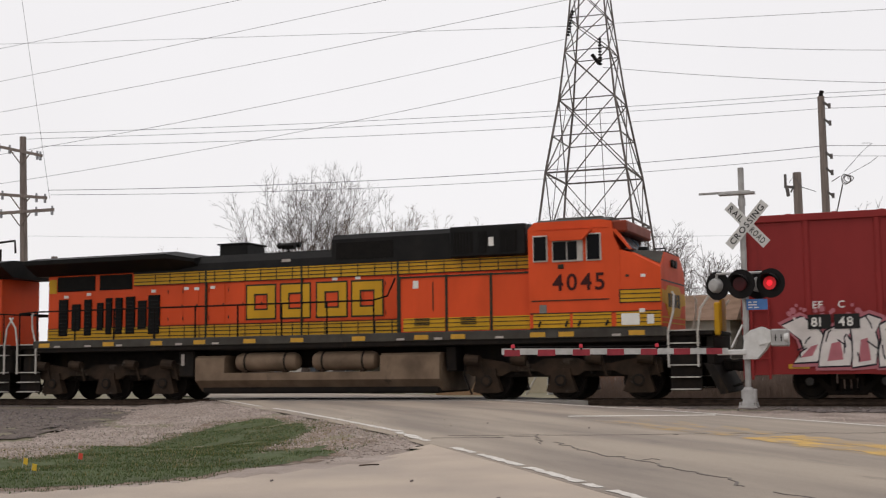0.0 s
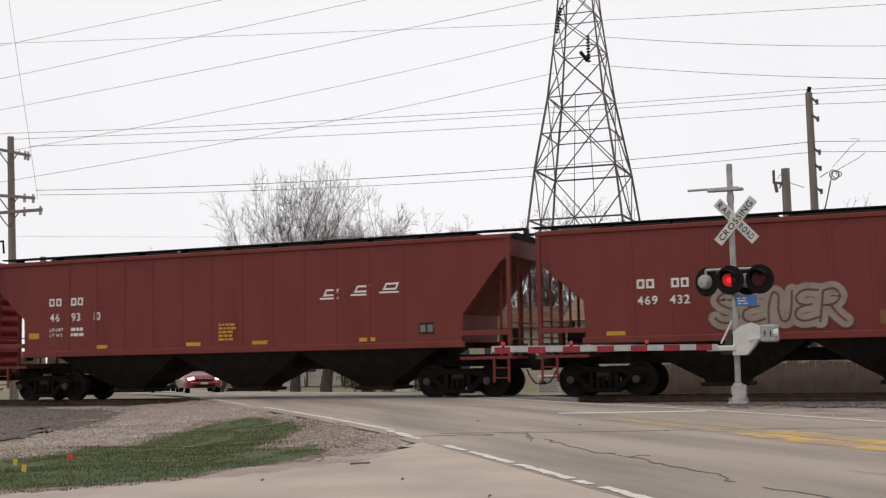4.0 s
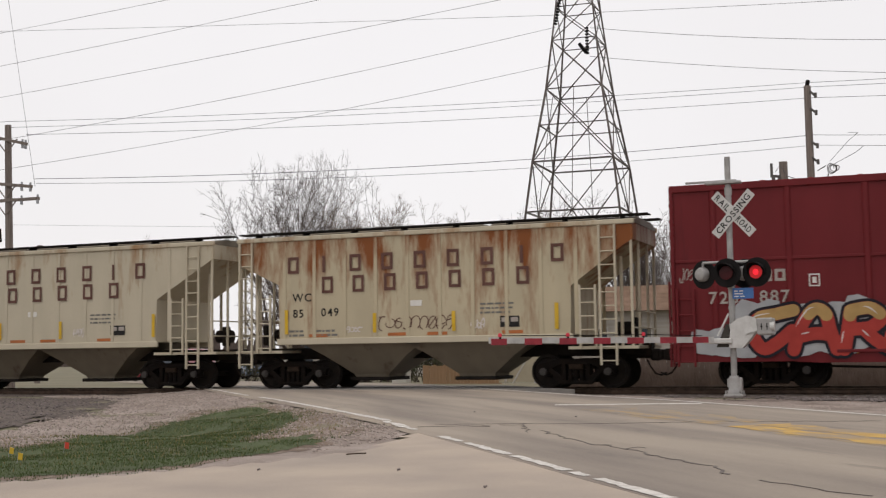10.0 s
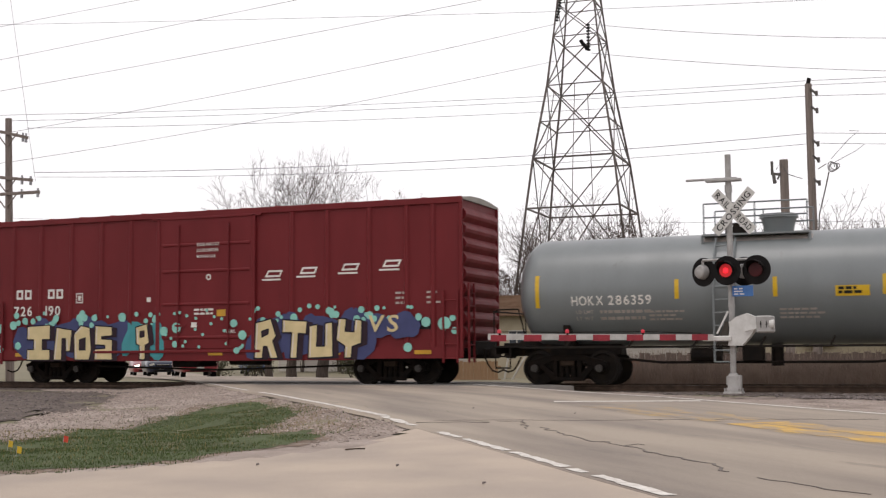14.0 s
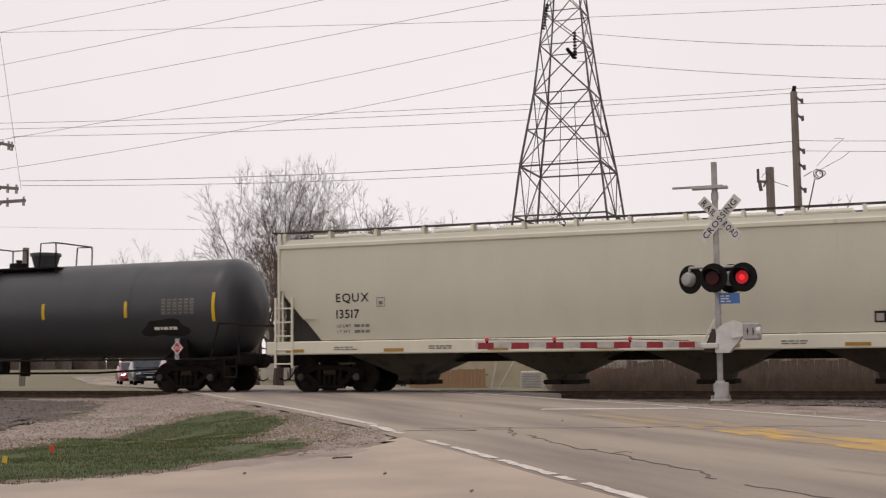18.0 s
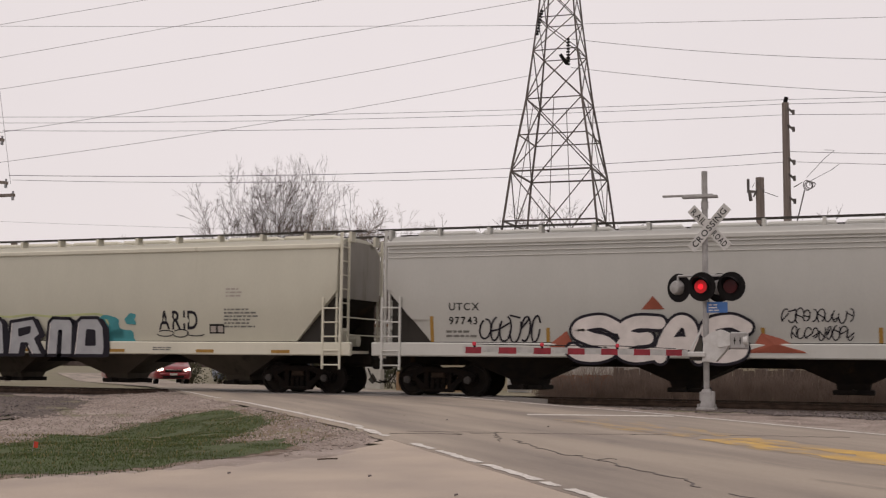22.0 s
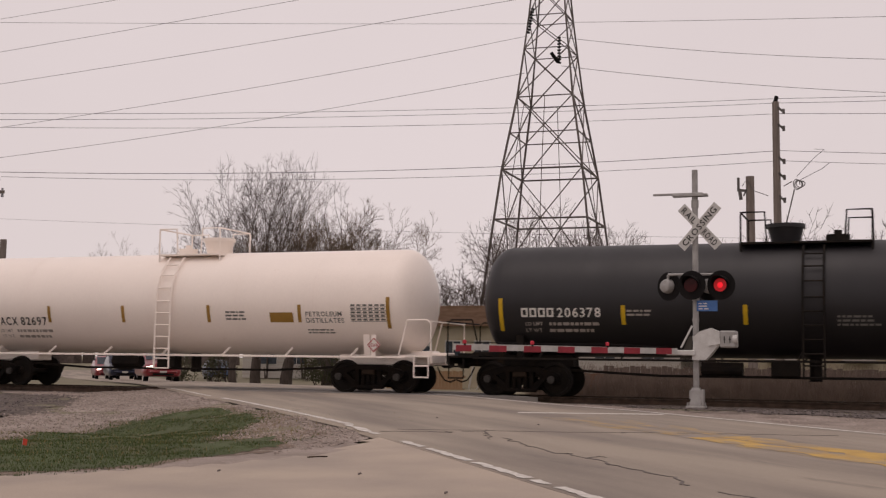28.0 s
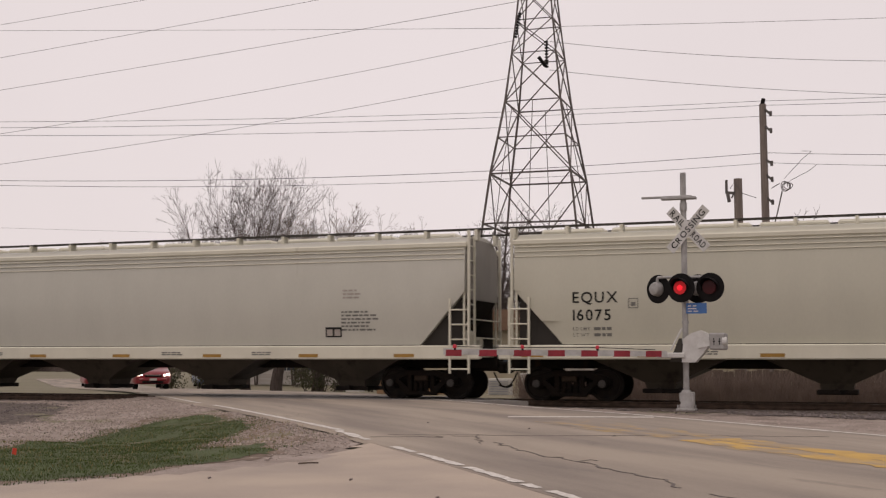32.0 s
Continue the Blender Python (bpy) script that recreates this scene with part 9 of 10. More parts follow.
part("counterweight_arm", Shape().bar((0.3, -0.25, 1.45), (0.8, -0.25, 1.56), 0.06, 0.12).rod((0.95, -0.25, 1.55), (0.85, -0.25, 1.55), 0.1, 12), SIGN_WHITE, sig)
part("gate_bracket", Shape().box(-0.62, 0.02, -0.3, -0.16, 1.18, 1.30, 0.02).path([(-0.05, -0.2, 1.85), (-0.3, -0.24, 1.35)], 0.025, 6).box(-0.12, 0.05, -0.14, 0.1, 1.5, 1.62, 0.02), SIGN_WHITE, sig)
# striped arm across the lane
ax = Vector((-0.766, -0.643, 0.0))
root = Vector((-0.35, -0.45, 1.27))
arm = part("gate_arm", Shape().bar(root, root + ax * 5.35 + Vector((0, 0, 0.03)), 0.03, 0.13), ARM_WHITE, sig, "striped gate arm")
u = 0.15
while u < 5.2:
    a, b = root + ax * u, root + ax * min(u + 0.40, 5.3)
    part("red_stripe", Shape().bar(a, b, 0.036, 0.134), ARM_RED, arm)
    u += 0.80
for i, d in enumerate((1.75, 3.55, 5.1)):
    c = root + ax * d
    al = part("arm_lamp", Shape().rod((c.x, c.y, c.z + 0.06), (c.x, c.y, c.z + 0.12), 0.03, 8), HOOD_BLACK, arm)
    part("arm_lens", Shape().loft([[(c.x + q * math.cos(j * math.tau / 14), c.y + q * math.sin(j * math.tau / 14), c.z + z) for j in range(14)] for z, q in ((0.1, 0.04), (0.14, 0.045), (0.17, 0.035), (0.18, 0.01))]), ARM_LENS, al, "red arm lamp", smooth=True)
part("arm_cable", Shape().path([root + ax * 0.3 + Vector((0, 0, 0.09)), root + ax * 1.7 + Vector((0, 0, 0.13)), root + ax * 3.5 + Vector((0, 0, 0.12)), root + ax * 5.1 + Vector((0, 0, 0.13))], 0.009, 5), HOOD_BLACK, arm)
# ---- the locomotive ----
def locomotive(s0, turn=0):
    loco = car_thing("locomotive", "orange diesel locomotive with yellow bands and black roof", s0, turn)
    CAB = flat(-1.552)
    # frame and walkway
    part("frame", Shape().box(0.5, 21.0, -1.5, 1.5, 1.52, 1.72, 0.02).box(0.5, 21.2, -0.5, 0.5, 0.95, 1.55), STEEL_DARK, loco)
    for y in (-1.55, 1.5):
        part("walkway_edge", Shape().box(0.5, 21.0, y, y + 0.05, 1.66, 1.9, 0.01), FRAME_GREY, loco)
    # long hood
    hood = [(-0.9, 1.72), (-0.9, 3.98), (-0.8, 4.1), (0.8, 4.1), (0.9, 3.98), (0.9, 1.72)]
    part("hood", Shape().prism(hood, 0.55, 17.2), ORANGE, loco)
    for y in (-0.93, 0.93):
        part("lower_yellow_band", Shape().box(0.56, 13.4, y - 0.012, y + 0.012, 1.9, 2.28), YELLOW, loco)
        part("upper_yellow_band", Shape().box(3.95, 17.2, y - 0.012, y + 0.012, 3.6, 3.96), YELLOW, loco)
    ln = Shape()
    for z in (1.98, 2.1, 2.21, 2.285):
        ln.box(0.6, 13.4, -0.951, -0.94, z, z + 0.026)
    part("band_line", ln, DARK_TRIM, loco)
    ln = Shape()
    for z in (3.585, 3.69, 3.8, 3.9):
        ln.box(3.95, 17.1, -0.951, -0.94, z, z + 0.026)
    part("band_line", ln, DARK_TRIM, loco)
    for k in range(23):
        x = 4.75 + k * 0.545
        if x < 13.3:
            part("panel_seam", Shape().box(x, x + 0.025, -0.953, -0.942, 1.9, 2.28), DARK_TRIM, loco)
        part("panel_seam", Shape().box(x, x + 0.025, -0.953, -0.942, 3.6, 3.95), DARK_TRIM, loco)
    for x in (6.6, 9.95, 13.1):
        part("hood_joint", Shape().box(x, x + 0.06, -0.957, -0.9, 1.9, 3.97), DARK_TRIM, loco)
    # roof: radiator wing, exhaust hump, cowl behind the cab
    wing = [(-1.5, 4.36), (-1.52, 4.5), (-0.9, 4.62), (0.9, 4.62), (1.52, 4.5), (1.5, 4.36), (0.9, 4.02), (-0.9, 4.02)]
    part("radiator_wing", Shape().prism(wing, 0.05, 5.5), LOCO_BLACK, loco)
    part("wing_taper", Shape().loft([[(5.5, y, z) for y, z in wing], [(6.3, y * 0.75, 4.0 + (z - 4.0) * 0.7) for y, z in wing]]), LOCO_BLACK, loco)
    part("roof", Shape().prism([(-0.92, 3.96), (-0.9, 4.2), (-0.72, 4.44), (0.72, 4.44), (0.9, 4.2), (0.92, 3.96)], 3.9, 11.05), LOCO_BLACK, loco)
    part("roof_cowl", Shape().prism([(-0.96, 3.97), (-0.96, 4.7), (-0.8, 4.85), (0.8, 4.85), (0.96, 4.7), (0.96, 3.97)], 11.0, 17.1), LOCO_BLACK, loco)
    part("exhaust_stack", Shape().box(6.85, 7.85, -0.55, 0.55, 4.35, 4.8, 0.04).box(6.8, 7.9, -0.6, 0.6, 4.77, 4.82, 0.01), LOCO_BLACK, loco)
    horn = part("horn", Shape().rod((9.0, 0, 4.4), (9.0, 0, 4.62), 0.05, 8).box(8.85, 9.2, -0.15, 0.15, 4.6, 4.66, 0.01), LOCO_BLACK, loco)
    for a, b, y, z in ((8.75, 9.3, -0.14, 4.7), (9.25, 8.65, 0.0, 4.72), (8.8, 9.35, 0.14, 4.74)):
        part("horn_bell", Shape().rod((a, y, z), (b, y, z), 0.035, 8, 0.1), LOCO_BLACK, horn)
    part("side_cowl", Shape().box(14.85, 17.1, -1.2, -0.94, 3.98, 4.84, 0.03), LOCO_BLACK, loco)
    part("side_cowl", Shape().box(14.85, 17.1, 0.94, 1.2, 3.98, 4.84, 0.03), LOCO_BLACK, loco)
    part("intake_screen", Shape().box(11.15, 13.0, -0.975, -0.955, 4.1, 4.6, 0.005), GRILLE_BLACK, loco)
    for a, b in ((14.95, 15.55), (15.7, 15.95), (16.35, 16.85)):
        g = part("cowl_grille", Shape().box(a, b, -1.215, -1.195, 4.08, 4.68, 0.005), GRILLE_BLACK, loco)
        for k in range(6):
            part("grille_bar", Shape().box(a + 0.02 + (b - a - 0.04) * k / 6, a + 0.04 + (b - a - 0.04) * k / 6, -1.225, -1.21, 4.1, 4.66), LOCO_BLACK, g)
    mark(loco, 16.02, 16.17, 4.25, 4.5, WHITE_MARK, flat(-1.2), "small_placard")
    # radiator screens and side vents at the rear
    for a, b in ((0.92, 2.42), (2.6, 3.86)):
        part("radiator_screen", Shape().box(a, b, -0.93, -0.9, 3.5, 3.98, 0.008), GRILLE_BLACK, loco)
    part("yellow_end_panel", Shape().box(0.58, 0.88, -0.925, -0.9, 3.45, 3.9), YELLOW, loco)
    for a, b, z0, z1 in ((1.0, 1.36, 2.06, 3.24), (1.52, 1.86, 2.22, 3.08), (2.02, 2.3, 2.06, 3.22), (2.52, 2.76, 2.24, 3.1), (2.86, 3.1, 2.08, 3.24), (3.24, 3.5, 2.08, 3.24), (3.64, 3.98, 2.08, 3.26), (4.1, 4.42, 2.24, 3.12), (4.5, 4.92, 2.06, 3.28)):
        g = part("vent", Shape().box(a, b, -0.96, -0.9, z0, z1, 0.01), GRILLE_BLACK, loco)
        for k in range(9):
            z = z0 + 0.06 + (z1 - z0 - 0.12) * k / 9
            part("vent_slat", Shape().box(a + 0.03, b - 0.03, -0.97, -0.955, z, z + 0.04), LOCO_BLACK, g)
    # engine doors with latches and hinges
    for x in (5.2, 5.75, 6.7, 7.4, 8.05, 8.72, 9.4, 10.05, 10.72, 11.4, 12.05, 12.7):
        d = part("engine_door", Shape().box(x + 0.02, x + 0.6, -0.918, -0.9, 2.33, 3.56, 0.008), ORANGE, loco)
        part("latch", Shape().box(x + 0.52, x + 0.57, -0.935, -0.915, 2.85, 2.95, 0.006), DARK_TRIM, d)
        for z in (2.45, 3.3):
            part("hinge", Shape().rod((x + 0.03, -0.925, z), (x + 0.03, -0.925, z + 0.12), 0.012, 6), DARK_TRIM, d)
    for x, z in ((5.82, 3.4), (6.2, 3.38), (6.78, 3.4), (1.2, 3.28), (2.1, 3.34), (4.6, 3.36), (11.0, 3.5), (11.75, 3.5)):
        mark(loco, x, x + 0.17, z, z + 0.09, WHITE_MARK, flat(-0.922), "sticker")
    for x, z in ((5.9, 4.2), (9.3, 4.12)):
        mark(loco, x, x + 0.3, z, z + 0.08, PALE_MARK, flat(-0.93), "sticker")
    # equipment cabinet ahead of the engine, wider than the hood
    part("equipment_cabinet", Shape().box(13.3, 17.3, -1.28, 1.28, 1.74, 3.5, 0.03), ORANGE, loco)
    for a, b in ((13.45, 14.72), (14.82, 16.05), (16.15, 17.25)):
        band = part("cabinet_band", Shape().box(a, b, -1.297, -1.28, 1.93, 2.3), YELLOW, loco)
        for z in (2.02, 2.14, 2.25):
            part("band_line", Shape().box(a, b, -1.304, -1.296, z, z + 0.02), DARK_TRIM, band)
    for x in (13.3, 14.74, 16.07):
        part("panel_joint", Shape().box(x, x + 0.07, -1.303, -1.278, 1.9, 3.5), DARK_TRIM, loco)
    part("panel_joint", Shape().box(13.3, 17.2, -1.302, -1.278, 3.44, 3.49), DARK_TRIM, loco)
    part("door_seam", Shape().box(14.35, 14.38, -1.296, -1.279, 2.5, 3.3), DARK_TRIM, loco)
    for x in (13.8, 15.2):
        for k in range(4):
            part("louvre", Shape().box(x, x + 0.46, -1.325, -1.3, 2.1 + k * 0.055, 2.125 + k * 0.055), DARK_TRIM, loco)
    mark(loco, 13.75, 13.92, 3.14, 3.36, WHITE_MARK, flat(-1.284), "sticker")
    # company letters as plain yellow frames with dark edges
    for x in (8.1, 9.28, 10.5, 11.66):
        frame_mark(loco, x - 0.05, 2.4, 1.06, 1.08, 0.34, DARK_TRIM, flat(-0.925), 0.006)
        frame_mark(loco, x, 2.45, 0.96, 0.98, 0.24, YELLOW, flat(-0.925), 0.012)
    # cab
    cab = [(17.3, 1.75), (17.28, 4.6), (17.46, 4.78), (19.3, 4.78), (19.6, 4.72), (19.66, 4.3), (19.8, 3.98), (19.8, 1.75)]
    part("cab", Shape().prism(cab, -1.54, 1.54, "y"), ORANGE, loco)
    part("cab_roof", Shape().prism([(-1.5, 4.76), (-1.25, 4.86), (1.25, 4.86), (1.5, 4.76)], 17.5, 19.55).box(17.9, 19.2, -0.9, 0.9, 4.85, 4.95, 0.03), FRAME_GREY, loco)
    for a, b, z0, z1 in ((17.42, 17.84, 3.7, 4.42), (18.9, 19.32, 3.68, 4.42)):
        w = part("window", Shape().box(a, b, -1.575, -1.535, z0, z1, 0.02), STEP_EDGE, loco)
        part("pane", Shape().box(a + 0.04, b - 0.04, -1.59, -1.57, z0 + 0.04, z1 - 0.04), GLASS_DARK, w)
    w = part("window", Shape().box(17.96, 18.82, -1.575, -1.535, 3.68, 4.26, 0.02), STEP_EDGE, loco)
    for a, b in ((18.0, 18.36), (18.4, 18.66)):
        part("pane", Shape().box(a, b, -1.59, -1.57, 3.73, 4.22), GLASS_DARK, w)
    part("sunshade", Shape().prism([(17.85, 4.5), (18.0, 4.24), (18.85, 4.24), (19.1, 4.5)], -1.75, -1.6, "y"), ORANGE, loco)
    part("cab_panel_rib", Shape().box(17.5, 19.5, -1.556, -1.54, 4.56, 4.6), ORANGE, loco)
    for a, b in ((-1.4, -0.12), (0.12, 1.4)):
        part("windscreen", Shape().prism([(19.66, 4.42), (20.08, 3.97), (20.14, 3.97), (19.72, 4.42)], a, b, "y"), GLASS_PALE, loco)
    part("windscreen_post", Shape().prism([(19.6, 4.5), (20.06, 3.95), (20.12, 3.95), (19.72, 4.5)], -1.54, -1.4, "y"), ORANGE, loco)
    part("number_board", Shape().box(19.55, 20.0, -1.45, 1.45, 4.42, 4.74, 0.04), DARK_ORANGE, loco)
    lettering(loco, "4045", 17.95, 2.92, 0.44, MAROON_MARK, CAB, wide=1.44)
    part("cab_seam", Shape().box(17.35, 19.5, -1.556, -1.54, 2.64, 2.67), DARK_TRIM, loco)
    part("door_latch", Shape().box(18.12, 18.28, -1.575, -1.54, 3.5, 3.62, 0.02), DARK_TRIM, loco)
    mark(loco, 17.58, 17.78, 2.3, 2.55, GREY_MARK, CAB, "small_placard")
    for a, b in ((17.4, 18.42), (18.5, 19.55), (19.68, 20.86)):
        band = part("cab_band", Shape().box(a, b, -1.556, -1.54, 1.92, 2.3), YELLOW, loco)
        for z in (2.02, 2.12, 2.23):
            part("band_line", Shape().box(a, b, -1.562, -1.555, z, z + 0.022), DARK_TRIM, band)
    for x in (17.55, 18.3, 18.65, 19.4):
        part("step_bracket", Shape().rod((x, -1.58, 1.96), (x + 0.06, -1.58, 2.1), 0.03, 6), DARK_TRIM, loco)
    for z in (1.9, 2.3):
        part("cab_line", Shape().box(17.32, 20.88, -1.56, -1.54, z, z + 0.03), DARK_TRIM, loco)
    # nose: flat front, shoulders falling forward
    rings = []
    for x, zs, zm in ((19.79, 3.95, 3.97), (20.1, 3.86, 3.95), (20.88, 3.44, 3.88)):
        rings.append([(x, -1.53, 1.72), (x, -1.53, zs), (x, -0.95, zm), (x, 0.95, zm), (x, 1.53, zs), (x, 1.53, 1.72)])
    part("nose", Shape().loft(rings), ORANGE, loco)
    part("nose_top", Shape().add([(19.82, -1.48, 3.975), (20.1, -1.48, 3.9), (20.86, -1.45, 3.54), (20.86, -0.95, 3.91), (20.86, 0.95, 3.91), (20.1, 0.95, 3.96), (20.1, -0.95, 3.96), (19.82, -0.95, 3.98)], [(0, 1, 6, 7), (1, 2, 3, 6), (6, 3, 4, 5)]), FRAME_GREY, loco)
    part("wiper_box", Shape().box(20.15, 20.4, -0.9, -0.6, 3.95, 4.05, 0.02), LOCO_BLACK, loco)
    part("bell_bracket", Shape().path([(20.4, -0.3, 3.93), (20.45, -0.3, 4.03), (20.75, -0.3, 4.03), (20.8, -0.3, 3.9)], 0.02, 6), LOCO_BLACK, loco)
    stripe = part("nose_stripe", Shape().box(19.8, 20.86, -1.545, -1.532, 2.55, 2.88), YELLOW, loco)
    for z in (2.54, 2.64, 2.76, 2.87):
        part("nose_line", Shape().box(19.78, 20.86, -1.552, -1.544, z, z + 0.024), DARK_TRIM, stripe)
    part("nose_line", Shape().box(19.77, 19.8, -1.552, -1.535, 2.54, 2.89), DARK_TRIM, stripe)
    front = part("nose_emblem", Shape().prism([(-1.5, 2.55), (-1.5, 2.88), (-1.0, 2.85), (-0.7, 3.02), (0.7, 3.02), (1.0, 2.85), (1.5, 2.88), (1.5, 2.55), (1.0, 2.5), (0.7, 2.2), (-0.7, 2.2), (-1.0, 2.5)], 20.88, 20.895), YELLOW, loco, "plain yellow winged emblem")
    for y in (-0.75, -0.35, 0.05, 0.45):
        part("emblem_block", Shape().box(20.894, 20.902, y, y + 0.3, 2.44, 2.8), DARK_TRIM, front)
    for z in (2.0, 2.14, 3.1):
        part("front_line", Shape().box(20.88, 20.893, -1.5, 1.5, z, z + 0.035), DARK_TRIM if z > 3 else YELLOW, loco)
    for y in (-0.2, 0.2):
        part("headlight", Shape().rod((20.86, y, 3.62), (20.95, y, 3.62), 0.11, 14), LOCO_BLACK, loco)
    mark(loco, 19.82, 20.3, 1.96, 2.26, WHITE_MARK, flat(-1.566), "sticker")
    mark(loco, 20.5, 20.68, 1.98, 2.22, WHITE_MARK, flat(-1.566), "sticker")
    mark(loco, 20.3, 20.45, 2.28, 2.38, WHITE_MARK, flat(-1.566), "sticker")
    mark(loco, 20.36, 20.48, 3.2, 3.28, WHITE_MARK, flat(-1.54), "sticker")
    mark(loco, 19.95, 20.05, 3.22, 3.28, DARK_TRIM, flat(-1.54), "sticker")
    # front platform, steps, handrails
    part("front_platform", Shape().box(20.9, 22.15, -1.45, 1.45, 1.66, 1.78, 0.02), STEEL_DARK, loco)
    part("end_sheet", Shape().box(21.95, 22.15, -1.3, 1.3, 0.9, 1.66, 0.03), STEEL_DARK, loco)
    part("snow_plough", Shape().prism([(21.9, 0.95), (22.15, 0.9), (22.5, 0.2), (22.3, 0.15)], -1.45, 1.45, "y"), STEEL_DARK, loco)
    part("yellow_post", Shape().box(22.15, 22.3, -1.2, -1.08, 1.65, 2.5, 0.03), YELLOW, loco)
    part("hand_wheel_stand", Shape().box(22.05, 22.12, 0.2, 0.9, 1.78, 2.7, 0.03), YELLOW, loco)
    for e in (21.42, 0.2):
        for y in (-1.5, 1.26):
            st = part("step_well", Shape().box(e - 0.4, e + 0.4, y + (0.2 if y < 0 else 0), y + (0.24 if y < 0 else 0.04), 0.25, 1.66), STEEL_DARK, loco)
            for z in (0.27, 0.58, 0.89, 1.45, 1.78):
                part("step", Shape().box(e - 0.37, e + 0.37, y, y + 0.24, z, z + 0.03), STEP_EDGE, st)
            yy = -1.52 if y < 0 else 1.52
            sg = 1 if e > 5 else -1
            part("grab_rail", Shape().path([(e - 0.4 * sg, yy, 0.85), (e - 0.4 * sg, yy, 1.75), (e - 0.24 * sg, yy, 2.3), (e - 0.22 * sg, yy, 2.72), (e - 0.28 * sg, yy, 2.8)], 0.03, 6), STEP_EDGE, loco)
            part("grab_rail", Shape().path([(e + 0.36 * sg, yy, 0.85), (e + 0.36 * sg, yy, 1.75), (e + 0.45 * sg, yy, 2.35), (e + 0.7 * sg, yy, 2.68)], 0.03, 6), STEP_EDGE, loco)
    part("end_platform", Shape().box(-0.25, 0.6, -1.45, 1.45, 1.66, 1.78, 0.02), STEEL_DARK, loco)
    part("end_sheet", Shape().box(-0.25, -0.05, -1.3, 1.3, 0.9, 1.66, 0.03), STEEL_DARK, loco)
    part("end_rail", Shape().path([(-0.1, -1.5, 1.7), (-0.1, -1.5, 2.8), (-0.1, 1.5, 2.8), (-0.1, 1.5, 1.7)], 0.025, 6), GRILLE_BLACK, loco)
    for y in (-1.5, 1.5):
        part("hand_rail", Shape().path([(-0.1, y, 2.8), (0.6, y, 2.84), (12.6, y, 2.84), (13.05, y, 2.95), (13.3, y, 3.45)], 0.026, 6), GRILLE_BLACK, loco)
        for k in range(9):
            part("rail_post", Shape().rod((0.62 + k * 1.5, y, 1.85), (0.62 + k * 1.5, y, 2.84), 0.026, 6), GRILLE_BLACK, loco)
    reflectors(loco, (0.75, 3.25, 5.05, 6.6, 8.35, 9.95, 11.95, 13.9, 15.0, 17.3, 18.1, 20.0), 1.69, flat(-1.553), AMBER, 0.42, 0.13)
    for k, x in enumerate((1.35, 2.55, 3.75, 5.95, 7.25, 13.35, 14.5, 16.3, 19.55)):
        mark(loco, x, x + 0.24, 1.68, 1.74, PALE_MARK, flat(-1.553), "sill_stencil")
    # fuel tank, air tanks
    tank = [(-1.3, 1.34), (-1.45, 1.25), (-1.45, 0.6), (-1.05, 0.26), (1.05, 0.26), (1.45, 0.6), (1.45, 1.25), (1.3, 1.34)]
    part("fuel_tank", Shape().prism([(y, min(z, 0.82)) for y, z in tank], 7.6, 12.8), TANK_TAN, loco)
    part("fuel_tank_end", Shape().prism(tank, 6.6, 7.62), TANK_TAN, loco)
    part("fuel_tank_end", Shape().prism(tank, 12.78, 14.6), TANK_TAN, loco)
    part("tank_skirt", Shape().box(6.7, 14.5, -1.2, 1.2, 0.2, 0.5, 0.05), STEEL_DARK, loco)
    for a, b in ((7.9, 10.05), (10.5, 12.6)):
        res = part("air_reservoir", Shape().loft([[(x, -1.15 + q * math.cos(i * math.tau / 18), 1.14 + q * math.sin(i * math.tau / 18)) for i in range(18)] for x, q in ((a, 0.1), (a + 0.06, 0.22), (a + 0.2, 0.28), (b - 0.2, 0.28), (b - 0.06, 0.22), (b, 0.1))]), TANK_TAN, loco, smooth=True)
        for x in (a + 0.4, b - 0.4):
            part("strap", Shape().disc((0, 0), 0.29, -0.03, 0.03, 18), STEEL_DARK, res).matrix_basis = pose(x, -1.15, 1.14, 0, 0, 90)
            part("drain_valve", Shape().rod((x, -1.2, 0.88), (x, -1.45, 0.84), 0.05, 8), DUST_STEEL, res)
    part("underfloor_box", Shape().box(5.9, 6.45, -1.3, 1.3, 0.7, 1.5, 0.04), STEEL_DARK, loco)
    part("gauge", Shape().box(6.0, 6.12, -1.33, -1.3, 1.05, 1.4, 0.02), PALE_MARK, loco)
    part("underfloor_box", Shape().box(14.7, 15.0, -1.2, 1.2, 0.8, 1.5, 0.03), STEEL_DARK, loco)
    part("air_pipe", Shape().path([(6.2, -1.42, 1.55), (9.0, -1.42, 1.5), (14.7, -1.42, 1.55)], 0.03, 6), STEEL_DARK, loco)
    # three-axle trucks
    for xc in (3.2, 18.05):
        side = [(-2.75, 0.75), (-2.7, 1.1), (-2.35, 1.15), (-1.75, 1.06), (-1.4, 0.98), (-0.75, 0.98), (-0.45, 1.12), (0.45, 1.12), (0.75, 0.98), (1.4, 0.98), (1.75, 1.06), (2.35, 1.15), (2.7, 1.1), (2.75, 0.75), (2.55, 0.66), (1.7, 0.66), (1.45, 0.78), (0.65, 0.78), (0.45, 0.66), (-0.45, 0.66), (-0.65, 0.78), (-1.45, 0.78), (-1.7, 0.66), (-2.55, 0.66)]
        t = part("truck", Shape().box(-2.4, 2.4, -0.95, 0.95, 0.62, 0.95, 0.04), STEEL_DARK, loco)
        t.matrix_basis = pose(xc, 0, 0)
        for y in (-1.22, 1.06):
            part("side_frame", Shape().prism(side, y, y + 0.16, "y"), DUST_STEEL, t)
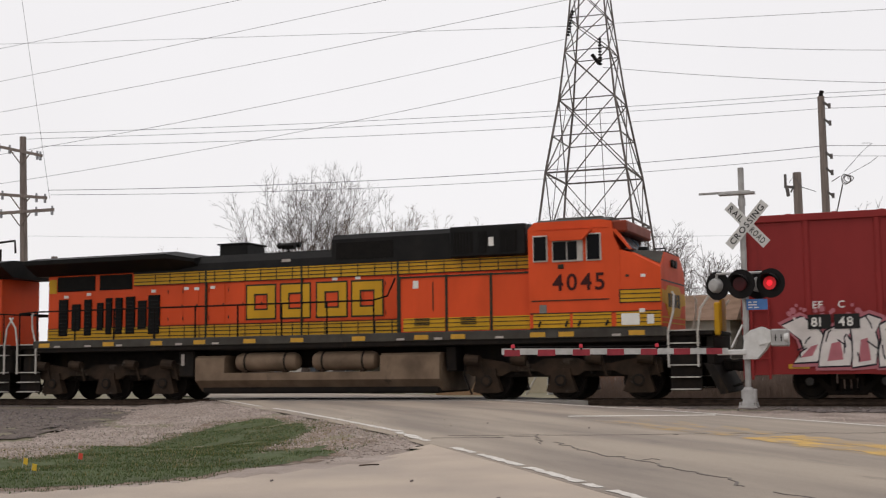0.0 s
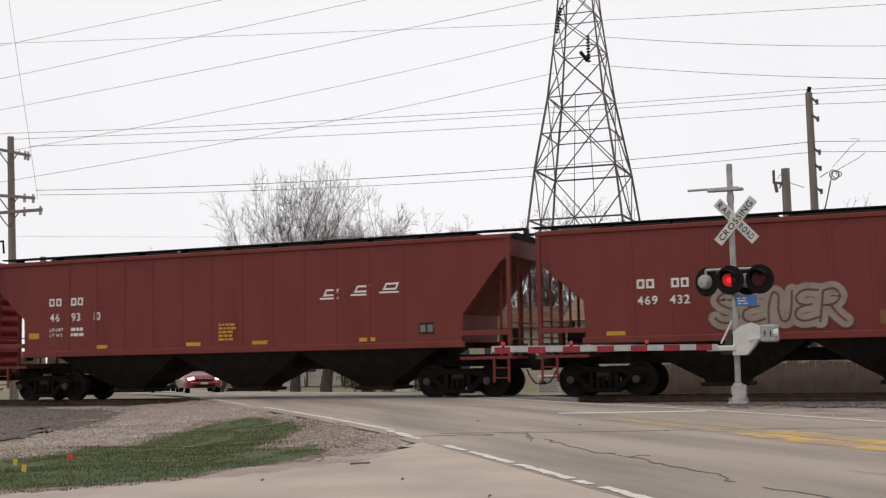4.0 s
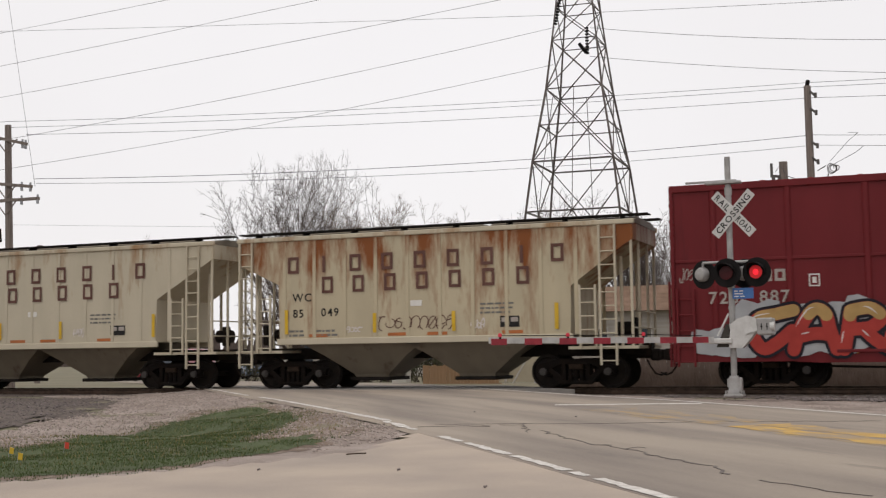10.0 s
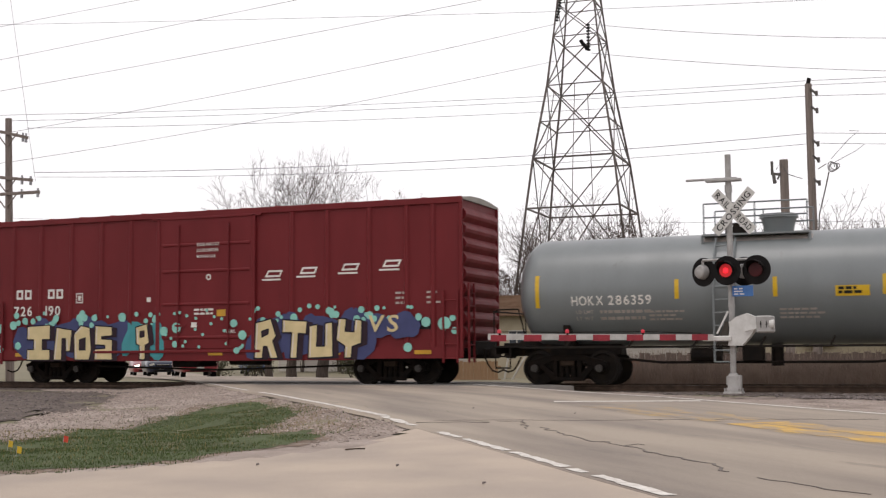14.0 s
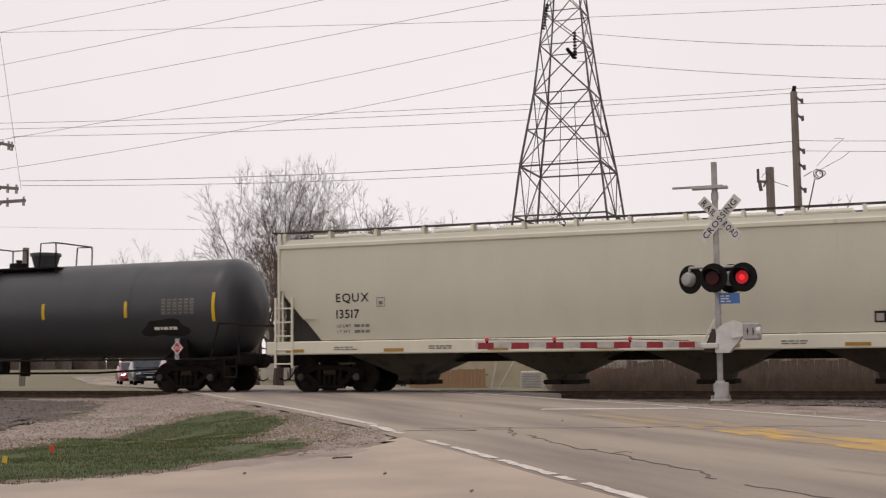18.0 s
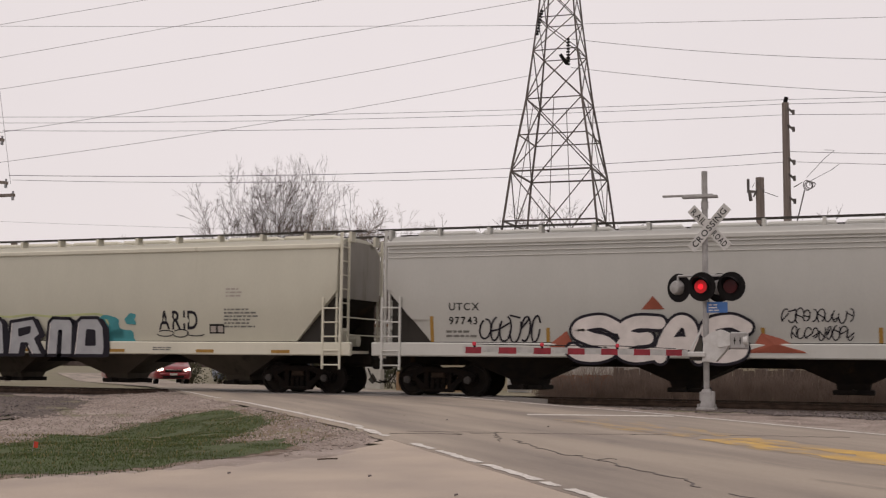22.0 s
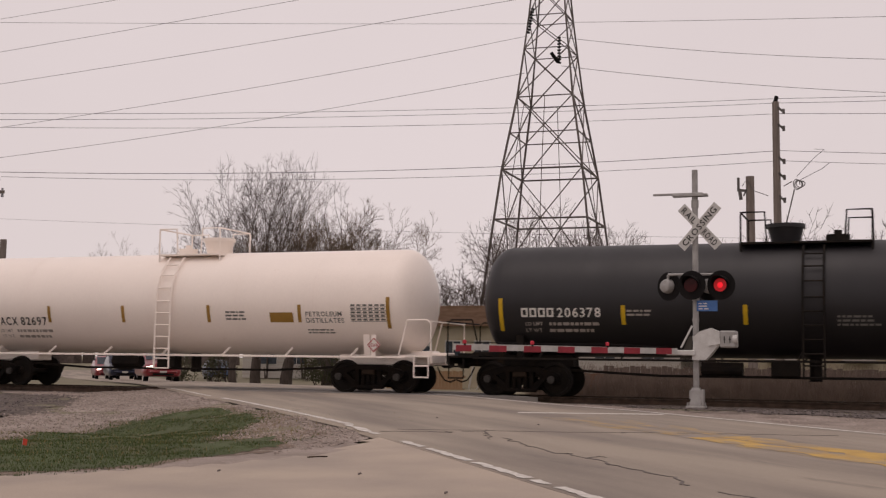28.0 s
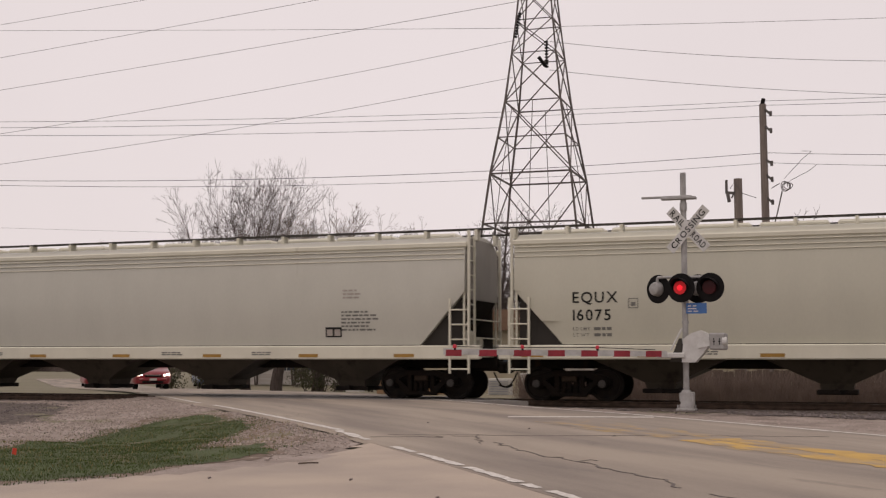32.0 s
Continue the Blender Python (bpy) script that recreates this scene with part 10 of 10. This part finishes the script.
        for dx in (-2.12, 0.0, 2.12):
            for y in (-1.28, 1.04):
                ab = part("axle_box", Shape().prism([(dx - 0.42, 0.24), (dx - 0.3, 0.6), (dx - 0.26, 0.86), (dx + 0.26, 0.86), (dx + 0.3, 0.6), (dx + 0.42, 0.24), (dx + 0.3, 0.2), (dx - 0.3, 0.2)], y, y + 0.24, "y"), DUST_STEEL, t)
                yf = y - 0.02 if y < 0 else y + 0.26
                part("journal_cap", Shape().disc((dx, 0.53), 0.16, yf - 0.03, yf + 0.03, 16), STEEL_DARK, ab)
                part("cap_ring", Shape().disc((dx, 0.53), 0.105, yf - 0.045, yf + 0.045, 14), DUST_STEEL, ab)
            w = piece("wheelset", shared("loco_wheelset", lambda: wheelset_shape(0.53), STEEL_DARK, True), t, dx, 0, 0.53)
            WHEELS.append((w, dx, 0.53, s0 + xc + dx))
        for dx in (-2.5, -1.15, 0.95, 2.35):
            bc = part("brake_cylinder", Shape().rod((dx - 0.22, -1.32, 1.12), (dx + 0.2, -1.32, 1.08), 0.15, 12), DUST_STEEL, t)
            part("brake_lever", Shape().bar((dx + 0.2, -1.32, 1.08), (dx + 0.32, -1.3, 0.62), 0.06, 0.06), DUST_STEEL, bc)
        for dx in (-1.28, -0.86, 0.86, 1.28):
            part("spring", Shape().path([(dx + 0.07 * math.cos(k * 1.3), -1.15 + 0.07 * math.sin(k * 1.3), 0.68 + 0.011 * k) for k in range(26)], 0.016, 4), STEEL_DARK, t)
        part("sand_pipe", Shape().path([(-2.75, -1.1, 1.3), (-2.85, -1.1, 0.7), (-2.7, -0.9, 0.15)], 0.03, 6), STEEL_DARK, t)
    couplers(loco, -0.35, 22.2)
    return loco


DARK_ORANGE = car_paint("grimy_dark_orange_paint", "7a3420", 0.7)
GRILLE_BLACK = surface("black_grille_steel", rgb("171615"), rgb("1f1d1b"), scale=6, rough=0.7, bump=0.1)
STEP_EDGE = surface("worn_white_step_paint", rgb("b9b4ac"), rgb("a09a92"), scale=8, rough=0.6, bump=0.05)

locomotive(-189.75)
# its partner, back to back, standing over the track behind it
locomotive(-190.6, 180)


def motions():
    for car, s, turn in CARS:
        walk(car, [(t, pose(s - travel(t), TRACK_Y, 0, 0, 0, turn)) for t in range(0, 33)])
    # wheels roll while they are near; one turn for each of their girths
    for w, x, r, s in WHEELS:
        near = [k * 0.05 for k in range(0, 641) if -34 < s - travel(k * 0.05) < 5]
        if not near:
            continue
        times = sorted({0.0, 32.0, *near})
        rows = []
        for t in times:
            q = min(max(t, near[0]), near[-1])
            rows.append((t, pose(x, 0, r, 0, -math.degrees((travel(q) - travel(near[0])) / r), 0)))
        walk(w, rows)
    for lens, first in FLASHERS:
        # the lit face turns to the front and away again, once in each period
        on = first == "right"
        rows = [(0.0, on)]
        for k in range(30):
            begin = 0.15 + 1.12 * k if k < 16 else 16.95 + 1.1262 * (k - 15)
            for t in (begin, begin + 0.585):
                if t < 31.95:
                    on = not on
                    rows += [(t - 0.04, None), (t, None), (t + 0.04, on)]
        out, a = [], 0.0 if rows[0][1] else 180.0
        base = lens.matrix_basis.copy()
        out.append((0.0, base @ pose(0, 0, 0, 0, 0, a)))
        i = 1
        while i + 2 < len(rows) + 1 and i < len(rows):
            t0, t1, t2 = rows[i][0], rows[i + 1][0], rows[i + 2][0]
            for t, d in ((t0, 0), (t1 - 0.013, 60), (t1 + 0.013, 120), (t2, 180)):
                out.append((t, base @ pose(0, 0, 0, 0, 0, a + d)))
            a += 180
            i += 3
        out.append((32.0, base @ pose(0, 0, 0, 0, 0, a)))
        walk(lens, [q for q in out if q[0] <= 32.0])


motions()
